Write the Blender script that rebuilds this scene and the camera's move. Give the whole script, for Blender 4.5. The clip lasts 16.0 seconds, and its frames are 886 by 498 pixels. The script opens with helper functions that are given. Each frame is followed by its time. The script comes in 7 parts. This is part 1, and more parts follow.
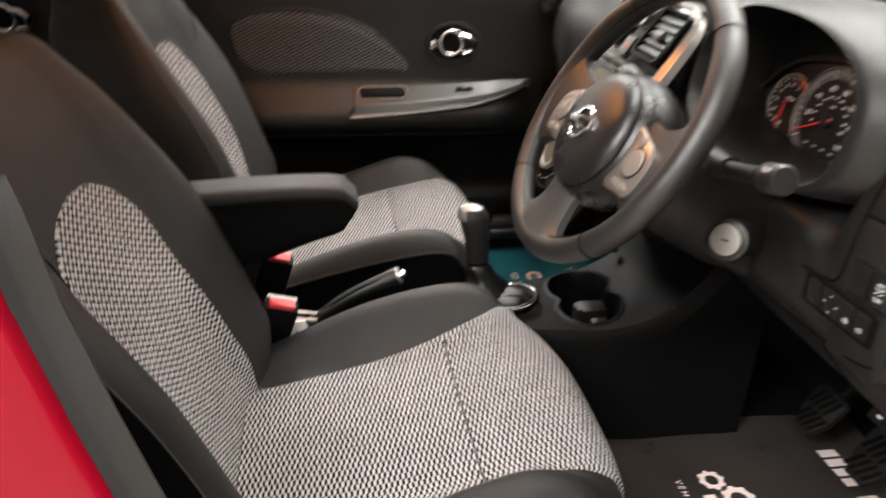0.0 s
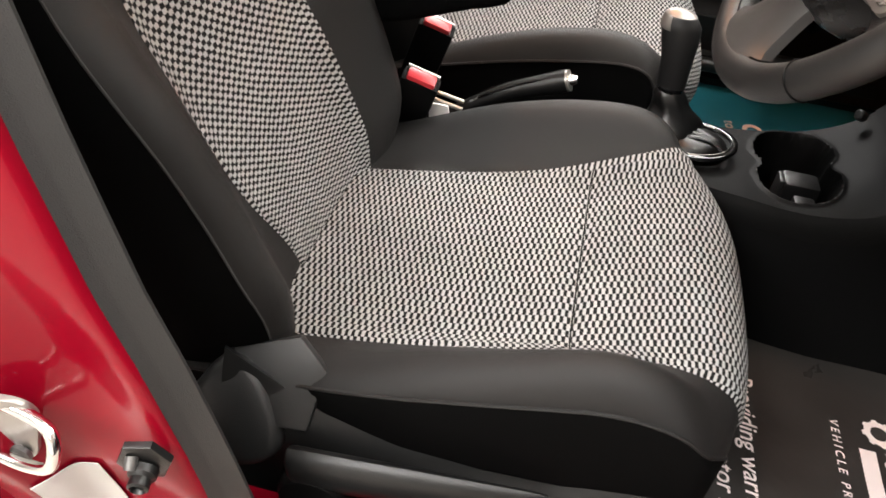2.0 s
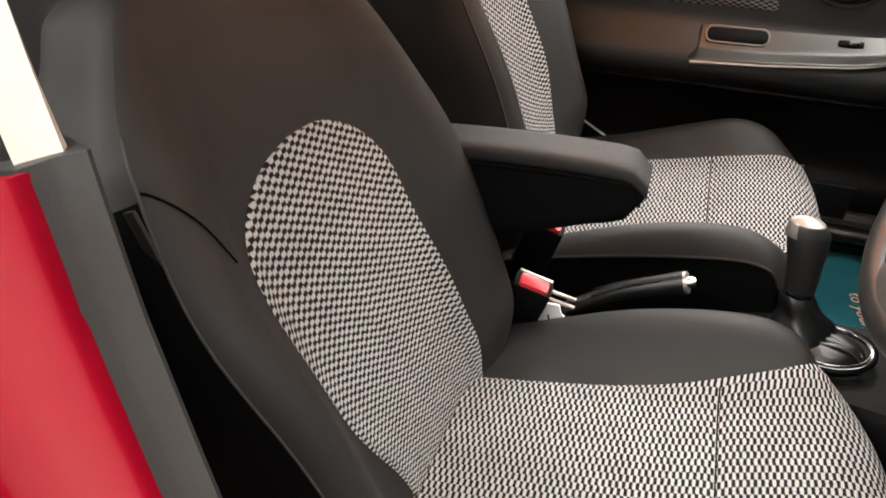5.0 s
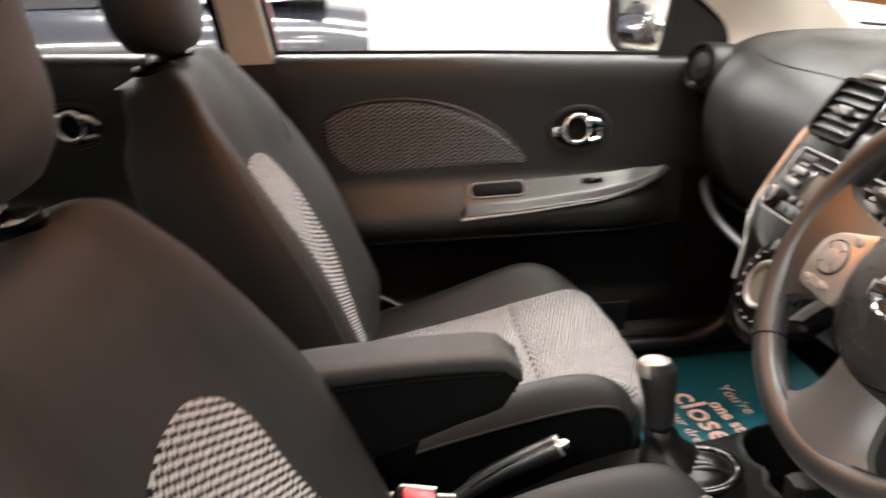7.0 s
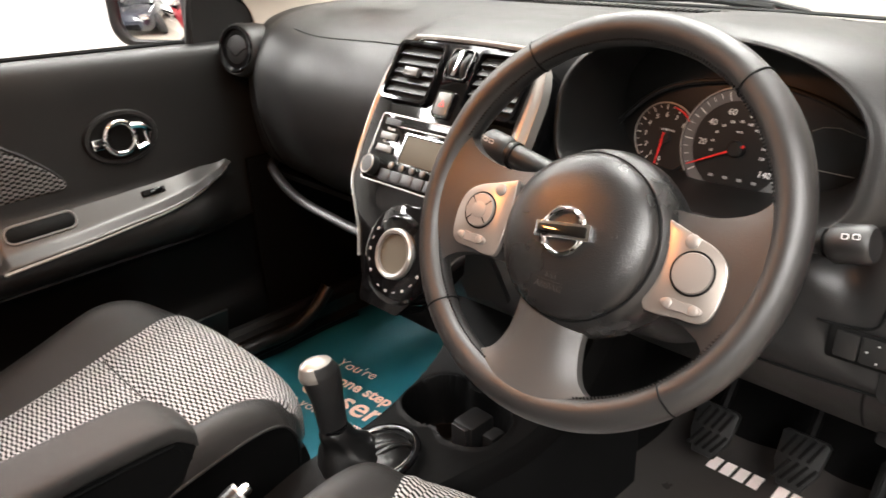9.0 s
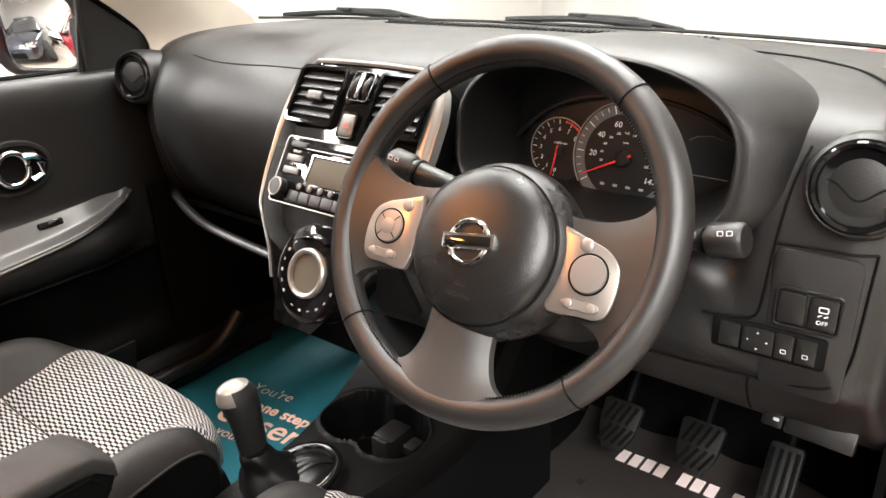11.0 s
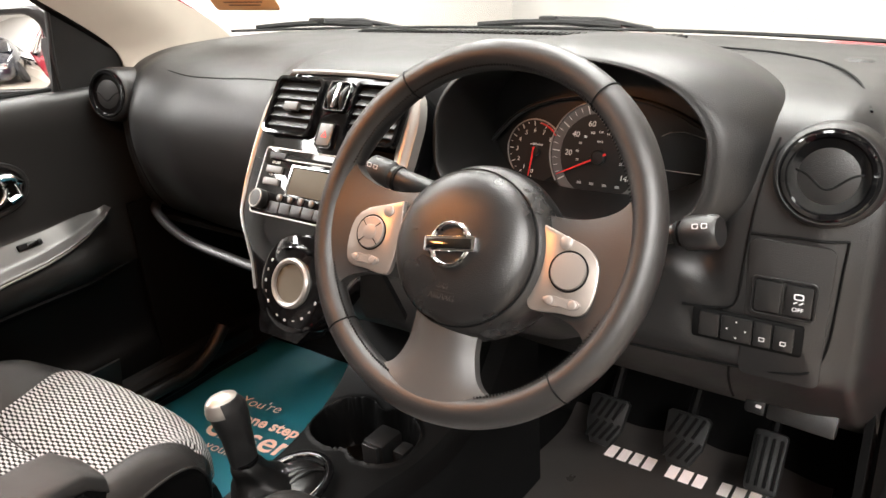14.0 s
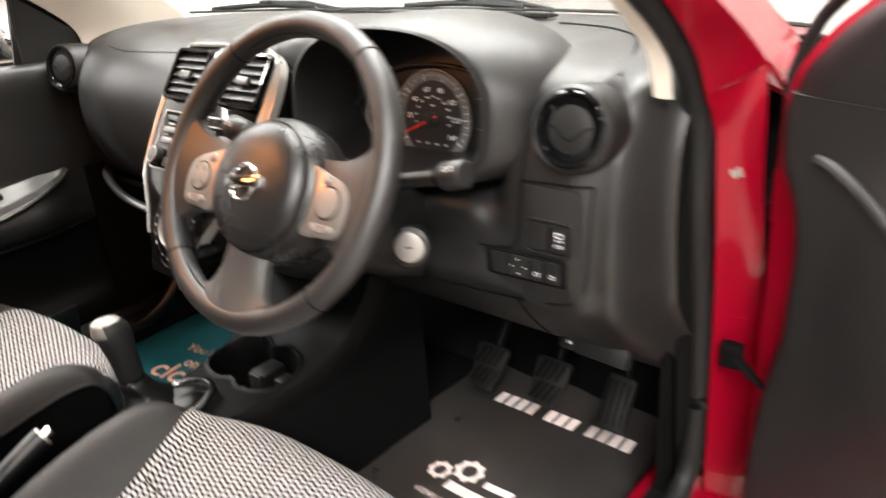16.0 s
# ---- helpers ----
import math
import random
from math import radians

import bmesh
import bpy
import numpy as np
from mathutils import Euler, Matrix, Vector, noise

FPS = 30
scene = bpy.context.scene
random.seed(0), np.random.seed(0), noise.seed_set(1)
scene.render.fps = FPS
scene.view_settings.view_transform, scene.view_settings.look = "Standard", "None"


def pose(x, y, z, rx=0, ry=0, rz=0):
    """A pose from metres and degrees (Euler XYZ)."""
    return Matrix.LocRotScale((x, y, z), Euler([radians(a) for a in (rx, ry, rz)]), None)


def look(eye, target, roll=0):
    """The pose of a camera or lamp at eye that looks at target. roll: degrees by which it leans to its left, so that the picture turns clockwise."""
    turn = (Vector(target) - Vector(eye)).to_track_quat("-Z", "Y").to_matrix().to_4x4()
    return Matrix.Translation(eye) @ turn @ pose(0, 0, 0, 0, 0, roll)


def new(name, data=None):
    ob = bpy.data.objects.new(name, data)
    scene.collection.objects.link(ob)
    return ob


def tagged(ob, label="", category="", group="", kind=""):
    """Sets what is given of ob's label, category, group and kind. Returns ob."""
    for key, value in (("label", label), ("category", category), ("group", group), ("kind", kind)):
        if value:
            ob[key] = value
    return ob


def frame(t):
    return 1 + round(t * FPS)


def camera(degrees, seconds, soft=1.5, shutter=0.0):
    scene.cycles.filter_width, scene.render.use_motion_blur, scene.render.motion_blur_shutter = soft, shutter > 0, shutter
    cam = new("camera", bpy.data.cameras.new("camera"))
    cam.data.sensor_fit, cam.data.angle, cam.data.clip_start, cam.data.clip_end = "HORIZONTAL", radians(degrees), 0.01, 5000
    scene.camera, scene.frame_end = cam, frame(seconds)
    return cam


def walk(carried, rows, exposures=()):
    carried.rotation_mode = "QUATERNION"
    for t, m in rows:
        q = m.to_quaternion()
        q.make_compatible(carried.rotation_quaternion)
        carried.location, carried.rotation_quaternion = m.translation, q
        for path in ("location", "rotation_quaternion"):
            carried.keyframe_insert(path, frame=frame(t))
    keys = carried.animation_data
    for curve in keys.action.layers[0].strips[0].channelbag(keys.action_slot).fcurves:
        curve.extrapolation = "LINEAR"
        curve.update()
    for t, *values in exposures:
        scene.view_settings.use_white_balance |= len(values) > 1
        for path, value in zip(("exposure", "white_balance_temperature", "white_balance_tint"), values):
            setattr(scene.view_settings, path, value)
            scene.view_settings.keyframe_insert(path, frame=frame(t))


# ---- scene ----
cam = camera(60.6, 16.0, shutter=0.5)
PATH = [
    (0, (1.219, -0.332, 1.229), (-0.551, -0.016, 0.354), 2.0),
    (0.5, (1.111, -0.248, 1.174), (-0.58, -0.222, 0.106), 4.0),
    (1, (1.066, -0.218, 1.145), (-0.514, -0.295, -0.079), 6.2),
    (1.5, (1.054, -0.201, 1.115), (-0.45, -0.347, -0.196), 7.1),
    (2, (1.047, -0.205, 1.114), (-0.447, -0.412, -0.199), 7.5),
    (2.5, (1.039, -0.206, 1.119), (-0.465, -0.48, -0.17), 6.5),
    (3, (1.031, -0.221, 1.12), (-0.501, -0.539, -0.125), 6.1),
    (3.5, (1.006, -0.223, 1.143), (-0.544, -0.616, -0.058), 4.5),
    (3.8, (0.999, -0.229, 1.152), (-0.574, -0.666, -0.004), 3.6),
    (4, (0.967, -0.245, 1.192), (-0.576, -0.68, -0.003), 3.4),
    (4.2, (0.961, -0.253, 1.2), (-0.59, -0.695, 0.016), 3.5),
    (6.3, (0.954, -0.31, 1.228), (-0.819, -0.690, 0.384), -0.4),
    (6.4, (0.953, -0.318, 1.228), (-0.843, -0.644, 0.411), -0.4),
    (6.5, (0.942, -0.335, 1.227), (-0.877, -0.576, 0.43), -0.2),
    (6.7, (0.911, -0.381, 1.235), (-0.923, -0.497, 0.445), -0.7),
    (7, (0.871, -0.441, 1.253), (-0.967, -0.256, 0.487), -1.4),
    (7.5, (0.832, -0.47, 1.256), (-0.921, 0.103, 0.483), -2.4),
    (8, (0.788, -0.442, 1.244), (-0.826, 0.419, 0.437), -3.5),
    (8.5, (0.748, -0.452, 1.241), (-0.711, 0.639, 0.415), -2.7),
    (9, (0.719, -0.51, 1.231), (-0.603, 0.745, 0.408), -2.4),
    (9.5, (0.722, -0.519, 1.237), (-0.51, 0.828, 0.419), -2.3),
    (10, (0.731, -0.522, 1.241), (-0.444, 0.878, 0.429), -2.2),
    (12.5, (0.743, -0.548, 1.239), (-0.402, 0.897, 0.463), -2.5),
    (13, (0.745, -0.543, 1.243), (-0.394, 0.908, 0.468), -3.1),
    (13.5, (0.745, -0.545, 1.241), (-0.384, 0.912, 0.465), -3.6),
    (14, (0.746, -0.543, 1.242), (-0.374, 0.921, 0.466), -4.1),
    (14.5, (0.749, -0.542, 1.244), (-0.361, 0.931, 0.471), -4.4),
    (15, (0.753, -0.543, 1.244), (-0.361, 0.928, 0.473), -4.7),
    (15.5, (0.801, -0.526, 1.223), (-0.331, 0.927, 0.445), -4.6),
    (15.6, (0.83, -0.519, 1.224), (-0.314, 0.922, 0.44), -4.7),
    (15.8, (0.935, -0.509, 1.225), (-0.238, 0.91, 0.444), -4.5),
    (16, (1.068, -0.488, 1.223), (-0.149, 0.887, 0.43), -4.6),
]
walk(cam, [(t, look(eye, target, roll)) for t, eye, target, roll in PATH],
     [(0.0, 0.10), (4.2, 0.14), (6.3, 0.38), (7.5, 0.52), (9.0, 0.55), (16.0, 0.54)])

# ---- light ----
world = bpy.data.worlds.new("showroom_world")
world.use_nodes = True
scene.world = world
world.node_tree.nodes["Background"].inputs[0].default_value = (0.9, 0.92, 1.0, 1)
world.node_tree.nodes["Background"].inputs[1].default_value = 0.25


def area(name, loc, target, sx, sy, watts, colour):
    d = bpy.data.lights.new(name, "AREA")
    d.shape, d.size, d.size_y, d.energy, d.color = "RECTANGLE", sx, sy, watts, colour
    ob = new(name, d)
    ob.matrix_world = look(loc, target)
    return ob


# unseen strip lamps added under the showroom ceiling, and one lamp inside the car
for lx, ly, w, sx in ((1.9, -0.2, 80, 0.5), (2.4, -2.5, 285, 0.5), (4.0, -0.6, 28, 0.5), (-3.3, -0.9, 330, 0.5), (-1.85, -0.3, 130, 0.5), (-1.5, 2.0, 170, 0.5), (0.1, 1.3, 180, 0.5), (0.6, 3.9, 34, 3.0), (0.4, -5.6, 200, 0.5)):
    area("added_ceiling_light", (lx, ly, 3.12), (lx, ly + 0.001, 0), sx, 2.6, w, (1.0, 0.975, 0.95))
# the warm interior lamp under the roof, lit by the open door
area("courtesy_bulb", (-0.06, -0.30, 1.366), (-0.06, -0.299, 0), 0.16, 0.10, 2.6, (1.0, 0.36, 0.10))

# ---- materials ----
MATS = {}


def mat(name, base, rough=0.5, metal=0.0, grain=0.0, gsize=900.0, vary=0.12, vsize=14.0, coat=0.0, spec=0.5, rvary=0.08):
    """A painted, moulded, woven or metal surface: two scales of variation and a fine relief."""
    if name in MATS:
        return MATS[name]
    m = bpy.data.materials.new(name)
    m.use_nodes = True
    nt, b = m.node_tree, m.node_tree.nodes["Principled BSDF"]
    tc = nt.nodes.new("ShaderNodeTexCoord")
    big = nt.nodes.new("ShaderNodeTexNoise")
    big.inputs["Scale"].default_value, big.inputs["Detail"].default_value = vsize, 5
    nt.links.new(tc.outputs["Object"], big.inputs["Vector"])
    mix = nt.nodes.new("ShaderNodeMix")
    mix.data_type = "RGBA"
    lo = [max(0, c * (1 - vary)) for c in base]
    hi = [min(1, c * (1 + vary)) for c in base]
    mix.inputs[6].default_value, mix.inputs[7].default_value = (*lo, 1), (*hi, 1)
    nt.links.new(big.outputs["Fac"], mix.inputs[0])
    nt.links.new(mix.outputs[2], b.inputs["Base Color"])
    mr = nt.nodes.new("ShaderNodeMapRange")
    mr.inputs[3].default_value, mr.inputs[4].default_value = max(0.02, rough - rvary), min(1, rough + rvary)
    nt.links.new(big.outputs["Fac"], mr.inputs[0])
    nt.links.new(mr.outputs[0], b.inputs["Roughness"])
    b.inputs["Metallic"].default_value = metal
    b.inputs["Coat Weight"].default_value = coat
    b.inputs["Coat Roughness"].default_value = 0.04
    b.inputs["Specular IOR Level"].default_value = spec
    if grain:
        fine = nt.nodes.new("ShaderNodeTexNoise")
        fine.inputs["Scale"].default_value, fine.inputs["Detail"].default_value = gsize, 3
        nt.links.new(tc.outputs["Object"], fine.inputs["Vector"])
        bump = nt.nodes.new("ShaderNodeBump")
        bump.inputs["Strength"].default_value, bump.inputs["Distance"].default_value = grain, 0.0012
        nt.links.new(fine.outputs["Fac"], bump.inputs["Height"])
        nt.links.new(bump.outputs["Normal"], b.inputs["Normal"])
    MATS[name] = m
    return m


def weave(name, light, dark, pitch, row, cover=0.62, rough=0.85):
    """Woven cloth: staggered light tufts on a dark ground, by the cloth's own length and breadth in metres (UV)."""
    m = bpy.data.materials.new(name)
    m.use_nodes = True
    nt, b = m.node_tree, m.node_tree.nodes["Principled BSDF"]

    def math_node(op, a, c=None, clamp=False):
        n = nt.nodes.new("ShaderNodeMath")
        n.operation, n.use_clamp = op, clamp
        for k, v in enumerate((a, c)):
            if v is None:
                continue
            if isinstance(v, (int, float)):
                n.inputs[k].default_value = v
            else:
                nt.links.new(v, n.inputs[k])
        return n.outputs[0]
    uv = nt.nodes.new("ShaderNodeUVMap")
    sep = nt.nodes.new("ShaderNodeSeparateXYZ")
    nt.links.new(uv.outputs[0], sep.inputs[0])
    wob = nt.nodes.new("ShaderNodeTexNoise")
    wob.inputs["Scale"].default_value = 300
    nt.links.new(uv.outputs[0], wob.inputs["Vector"])
    jit = math_node("MULTIPLY", math_node("SUBTRACT", wob.outputs["Fac"], 0.5), 0.35)
    r = math_node("DIVIDE", sep.outputs[0], row)
    fl = math_node("FLOOR", r)
    odd = math_node("MULTIPLY", math_node("MODULO", math_node("ABSOLUTE", fl), 2.0), 0.42)
    along = math_node("FRACT", math_node("ADD", math_node("ADD", math_node("DIVIDE", sep.outputs[1], pitch), odd), jit))
    tri = math_node("ABSOLUTE", math_node("SUBTRACT", along, 0.5))          # 0 in the tuft's middle, 0.5 between tufts
    tuft = math_node("MULTIPLY", math_node("SUBTRACT", cover / 2, tri), 9.0, True)
    edge = math_node("ABSOLUTE", math_node("SUBTRACT", math_node("FRACT", r), 0.5))
    gap = math_node("SUBTRACT", 1.0, math_node("MULTIPLY", math_node("MULTIPLY", math_node("SUBTRACT", edge, 0.42), 9.0, True), 0.22))
    fac = math_node("MULTIPLY", tuft, gap)
    mix = nt.nodes.new("ShaderNodeMix")
    mix.data_type = "RGBA"
    mix.inputs[6].default_value, mix.inputs[7].default_value = (*dark, 1), (*light, 1)
    nt.links.new(fac, mix.inputs[0])
    big = nt.nodes.new("ShaderNodeTexNoise")
    big.inputs["Scale"].default_value, big.inputs["Detail"].default_value = 25, 6
    nt.links.new(uv.outputs[0], big.inputs["Vector"])
    mul = nt.nodes.new("ShaderNodeMix")
    mul.data_type, mul.blend_type = "RGBA", "MULTIPLY"
    mul.inputs[0].default_value = 0.35
    nt.links.new(mix.outputs[2], mul.inputs[6])
    nt.links.new(big.outputs["Color"], mul.inputs[7])
    des = nt.nodes.new("ShaderNodeHueSaturation")
    des.inputs["Saturation"].default_value = 0.25
    nt.links.new(mul.outputs[2], des.inputs["Color"])
    nt.links.new(des.outputs[0], b.inputs["Base Color"])
    b.inputs["Roughness"].default_value = rough
    b.inputs["Specular IOR Level"].default_value = 0.2
    bump = nt.nodes.new("ShaderNodeBump")
    bump.inputs["Strength"].default_value, bump.inputs["Distance"].default_value = 0.6, 0.0012
    nt.links.new(fac, bump.inputs["Height"])
    nt.links.new(bump.outputs["Normal"], b.inputs["Normal"])
    MATS[name] = m
    return m


def glass(name, rough=0.0, tint=(1, 1, 1)):
    """A thin clear pane: mostly straight through, with a faint reflection."""
    m = bpy.data.materials.new(name)
    m.use_nodes = True
    nt = m.node_tree
    out = nt.nodes["Material Output"]
    tr, gl, mx, fr, pw, ml = (nt.nodes.new("ShaderNode" + k) for k in ("BsdfTransparent", "BsdfGlossy", "MixShader", "LayerWeight", "Math", "Math"))
    tr.inputs[0].default_value, gl.inputs["Roughness"].default_value, fr.inputs[0].default_value = (*tint, 1), 0.02, 0.5
    pw.operation, ml.operation = "POWER", "MULTIPLY_ADD"
    pw.inputs[1].default_value, ml.inputs[1].default_value, ml.inputs[2].default_value = 4.0, 0.30, 0.02
    nt.links.new(fr.outputs["Facing"], pw.inputs[0])
    nt.links.new(pw.outputs[0], ml.inputs[0])
    nt.links.new(ml.outputs[0], mx.inputs[0])
    nt.links.new(tr.outputs[0], mx.inputs[1])
    nt.links.new(gl.outputs[0], mx.inputs[2])
    nt.links.new(mx.outputs[0], out.inputs[0])
    return m


SOFT = mat("soft_black_plastic", (0.0085, 0.0083, 0.0083), 0.43, grain=0.35, gsize=700, vary=0.12, spec=0.50)
HARD = mat("hard_black_plastic", (0.006, 0.006, 0.006), 0.36, grain=0.30, gsize=900, spec=0.5)
PADBLK = mat("satin_black_airbag_plastic", (0.009, 0.0086, 0.0085), 0.29, grain=0.30, gsize=800, spec=0.55)
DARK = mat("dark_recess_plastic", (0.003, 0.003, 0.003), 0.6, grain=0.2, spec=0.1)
GLOSS = mat("gloss_black_trim", (0.003, 0.003, 0.0033), 0.06, vary=0.05, rvary=0.03, spec=0.38)
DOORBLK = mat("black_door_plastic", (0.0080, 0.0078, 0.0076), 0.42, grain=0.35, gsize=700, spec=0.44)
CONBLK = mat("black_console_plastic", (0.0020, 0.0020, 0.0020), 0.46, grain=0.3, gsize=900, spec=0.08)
# door plastic with the shade under the armrest put into its colour
SHADEDOOR = mat("shade_darkened_door_plastic", (0.0018, 0.0018, 0.0018), 0.42, grain=0.3, gsize=900, spec=0.14)
DIMINK = mat("dim_marking", (0.30, 0.30, 0.30), 0.5)
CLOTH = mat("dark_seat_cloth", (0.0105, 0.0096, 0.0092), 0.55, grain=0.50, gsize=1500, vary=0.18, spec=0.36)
THREAD = mat("grey_seam_thread", (0.028, 0.027, 0.026), 0.7, grain=0.4, gsize=1500)
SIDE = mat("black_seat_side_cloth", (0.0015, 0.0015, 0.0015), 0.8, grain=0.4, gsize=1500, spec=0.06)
LEATHER = mat("grained_leather", (0.0125, 0.0118, 0.0114), 0.40, grain=0.25, gsize=1100, vary=0.12, spec=0.62)
CHROME = mat("bright_chrome", (0.82, 0.82, 0.82), 0.06, 1.0, vary=0.03, rvary=0.03)
SATIN = mat("satin_silver_paint", (0.36, 0.345, 0.325), 0.36, 0.75, vary=0.05)
DARKCHROME = mat("smoked_chrome", (0.16, 0.16, 0.16), 0.10, 1.0, vary=0.05, rvary=0.03)
STEELGREY = mat("dark_satin_metal", (0.12, 0.117, 0.113), 0.36, 0.6, vary=0.08)
RED = mat("metallic_red_paint", (0.215, 0.0010, 0.0105), 0.38, 0.0, coat=0.35, spec=0.10, vary=0.06, rvary=0.03)
REDCLIP = mat("red_button_plastic", (0.55, 0.03, 0.04), 0.35)
RUBBER = mat("door_seal_rubber", (0.007, 0.007, 0.007), 0.55, grain=0.4, gsize=600, spec=0.3)
PILLAR = mat("grey_pillar_plastic", (0.017, 0.017, 0.0168), 0.5, grain=0.35, gsize=900, spec=0.45)
HINGE = mat("black_hinge_plastic", (0.013, 0.013, 0.013), 0.38, grain=0.35, gsize=900, vary=0.2, spec=0.5)
BEIGE = mat("pale_pillar_trim", (0.52, 0.475, 0.41), 0.6, grain=0.2)
HEADLINER = mat("pale_headliner", (0.46, 0.43, 0.39), 0.85, grain=0.4)
CARPET = mat("black_carpet", (0.004, 0.004, 0.004), 0.95, grain=0.9, gsize=1200, spec=0.05)
TEAL = mat("teal_mat_paper", (0.014, 0.130, 0.170), 0.40, grain=0.10, gsize=60, vary=0.10)
MATBLACK = mat("black_paper_mat", (0.032, 0.029, 0.027), 0.30, grain=0.5, gsize=28, vary=0.35, vsize=9, spec=0.6)
INK = mat("pale_pink_print", (0.85, 0.75, 0.73), 0.6)
PEACH = mat("peach_print", (0.80, 0.55, 0.45), 0.6)
WHITEINK = mat("white_marking", (0.75, 0.75, 0.75), 0.5)
REDINK = mat("red_marking", (0.75, 0.03, 0.03), 0.4)
DIAL = mat("dial_black", (0.005, 0.005, 0.005), 0.5)
DIALGREY = mat("dial_grey_ring", (0.10, 0.10, 0.10), 0.45)
LCD = mat("lcd_panel", (0.085, 0.078, 0.062), 0.6, spec=0.08)
AMBER = mat("amber_dark_screen", (0.055, 0.035, 0.018), 0.2, coat=0.5)
WHITEMETAL = mat("white_painted_bracket", (0.78, 0.76, 0.73), 0.4)
ALUKNOB = mat("brushed_knob_cap", (0.27, 0.25, 0.23), 0.42, 0.7, vary=0.06)
WALLMAT = mat("white_showroom_wall", (0.86, 0.85, 0.83), 0.7, vary=0.02, vsize=2)
PALEWALL = mat("pale_grey_showroom_wall", (0.58, 0.57, 0.55), 0.7, vary=0.03, vsize=2)
FLOORMAT = mat("pale_floor_tile", (0.38, 0.335, 0.285), 0.25, vary=0.10, vsize=3)
CEILMAT = mat("ceiling_white", (0.80, 0.79, 0.77), 0.8, vary=0.03)
WEAVE = weave("black_white_woven_cloth", (0.42, 0.39, 0.37), (0.006, 0.0055, 0.0055), 0.0076, 0.0106, 0.60)
DOORWEAVE = weave("dark_door_cloth", (0.135, 0.130, 0.126), (0.0025, 0.0025, 0.0025), 0.0085, 0.0085, 0.66)
GLASS = glass("clear_glass", tint=(0.93, 0.935, 0.93))
SCREENGLASS = glass("tinted_windscreen_glass", tint=(0.87, 0.88, 0.87))
MIRROR = mat("mirror_glass", (0.88, 0.88, 0.88), 0.02, 1.0, vary=0.0, rvary=0.0)
TYRE = mat("tyre_rubber", (0.02, 0.02, 0.02), 0.8, grain=0.4)
CARGLASS = mat("tinted_car_glass", (0.02, 0.022, 0.025), 0.05, coat=1.0)
CARWHITE = mat("white_car_paint", (0.78, 0.78, 0.77), 0.25, coat=1.0, vary=0.02)
CARDARK = mat("dark_car_paint", (0.02, 0.022, 0.03), 0.22, coat=1.0, vary=0.05)

# ---- building helpers ----
ORG = {}


def thing(name, at, label, category, group="", kind=""):
    ob = new(name)
    ob.empty_display_size = 0.05
    ob.matrix_world = Matrix.Translation(at)
    ORG[ob.name] = Vector(at)
    return tagged(ob, label, category, group, kind)


def finish(bm, name, material, sharp=38):
    bmesh.ops.recalc_face_normals(bm, faces=bm.faces)
    for f in bm.faces:
        f.smooth = True
    me = bpy.data.meshes.new(name)
    bm.to_mesh(me)
    bm.free()
    me.set_sharp_from_angle(angle=radians(sharp))
    me.materials.append(material)
    return me


def part(name, bm, material, parent=None, label="", sharp=38):
    """A bmesh in world metres as one mesh object under a thing or a part."""
    at = ORG[parent.name] if parent else Vector((0, 0, 0))
    if parent:
        bmesh.ops.translate(bm, verts=bm.verts, vec=-at)
    ob = new(name, finish(bm, name, material, sharp))
    if parent:
        ob.parent = parent
    ORG[ob.name] = at
    return tagged(ob, label)


def single(name, bm, material, label, category, group="", kind="", sharp=38):
    """A thing that is one mesh, its origin at its base."""
    vs = [v.co for v in bm.verts]
    at = Vector((sum(v.x for v in vs) / len(vs), sum(v.y for v in vs) / len(vs), min(v.z for v in vs)))
    bmesh.ops.translate(bm, verts=bm.verts, vec=-at)
    ob = new(name, finish(bm, name, material, sharp))
    ob.matrix_world = Matrix.Translation(at)
    ORG[ob.name] = at
    return tagged(ob, label, category, group, kind)


def spline(pts):
    """A smooth curve through the points, as a function of 0..1."""
    p = np.array(pts, float)
    n = len(p) - 1

    def at(t):
        s = min(max(t, 0.0), 1.0) * n
        i = min(int(s), n - 1)
        f = s - i
        p0, p1, p2, p3 = p[max(i - 1, 0)], p[i], p[i + 1], p[min(i + 2, n)]
        return 0.5 * (2 * p1 + (p2 - p0) * f + (2 * p0 - 5 * p1 + 4 * p2 - p3) * f * f + (3 * p1 - p0 - 3 * p2 + p3) * f ** 3)
    return at


def sstep(a, b, v):
    t = min(max((v - a) / (b - a), 0.0), 1.0)
    return t * t * (3 - 2 * t)


def grid(fn, nu, nv, uvfn=None):
    bm = bmesh.new()
    rows = [[bm.verts.new(fn(i / nu, j / nv)) for j in range(nv + 1)] for i in range(nu + 1)]
    layer = bm.loops.layers.uv.new("UVMap") if uvfn else None
    for i in range(nu):
        for j in range(nv):
            f = bm.faces.new((rows[i][j], rows[i + 1][j], rows[i + 1][j + 1], rows[i][j + 1]))
            if layer:
                for lp, (a, b) in zip(f.loops, ((i, j), (i + 1, j), (i + 1, j + 1), (i, j + 1))):
                    lp[layer].uv = uvfn(a / nu, b / nv)
    return bm


def loft(rings, closed=True, caps=True):
    bm = bmesh.new()
    vs = [[bm.verts.new(p) for p in r] for r in rings]
    n = len(vs[0])
    for a, b in zip(vs, vs[1:]):
        for k in range(n if closed else n - 1):
            bm.faces.new((a[k], a[(k + 1) % n], b[(k + 1) % n], b[k]))
    if caps and closed:
        bm.faces.new(vs[0][::-1])
        bm.faces.new(vs[-1])
    return bm


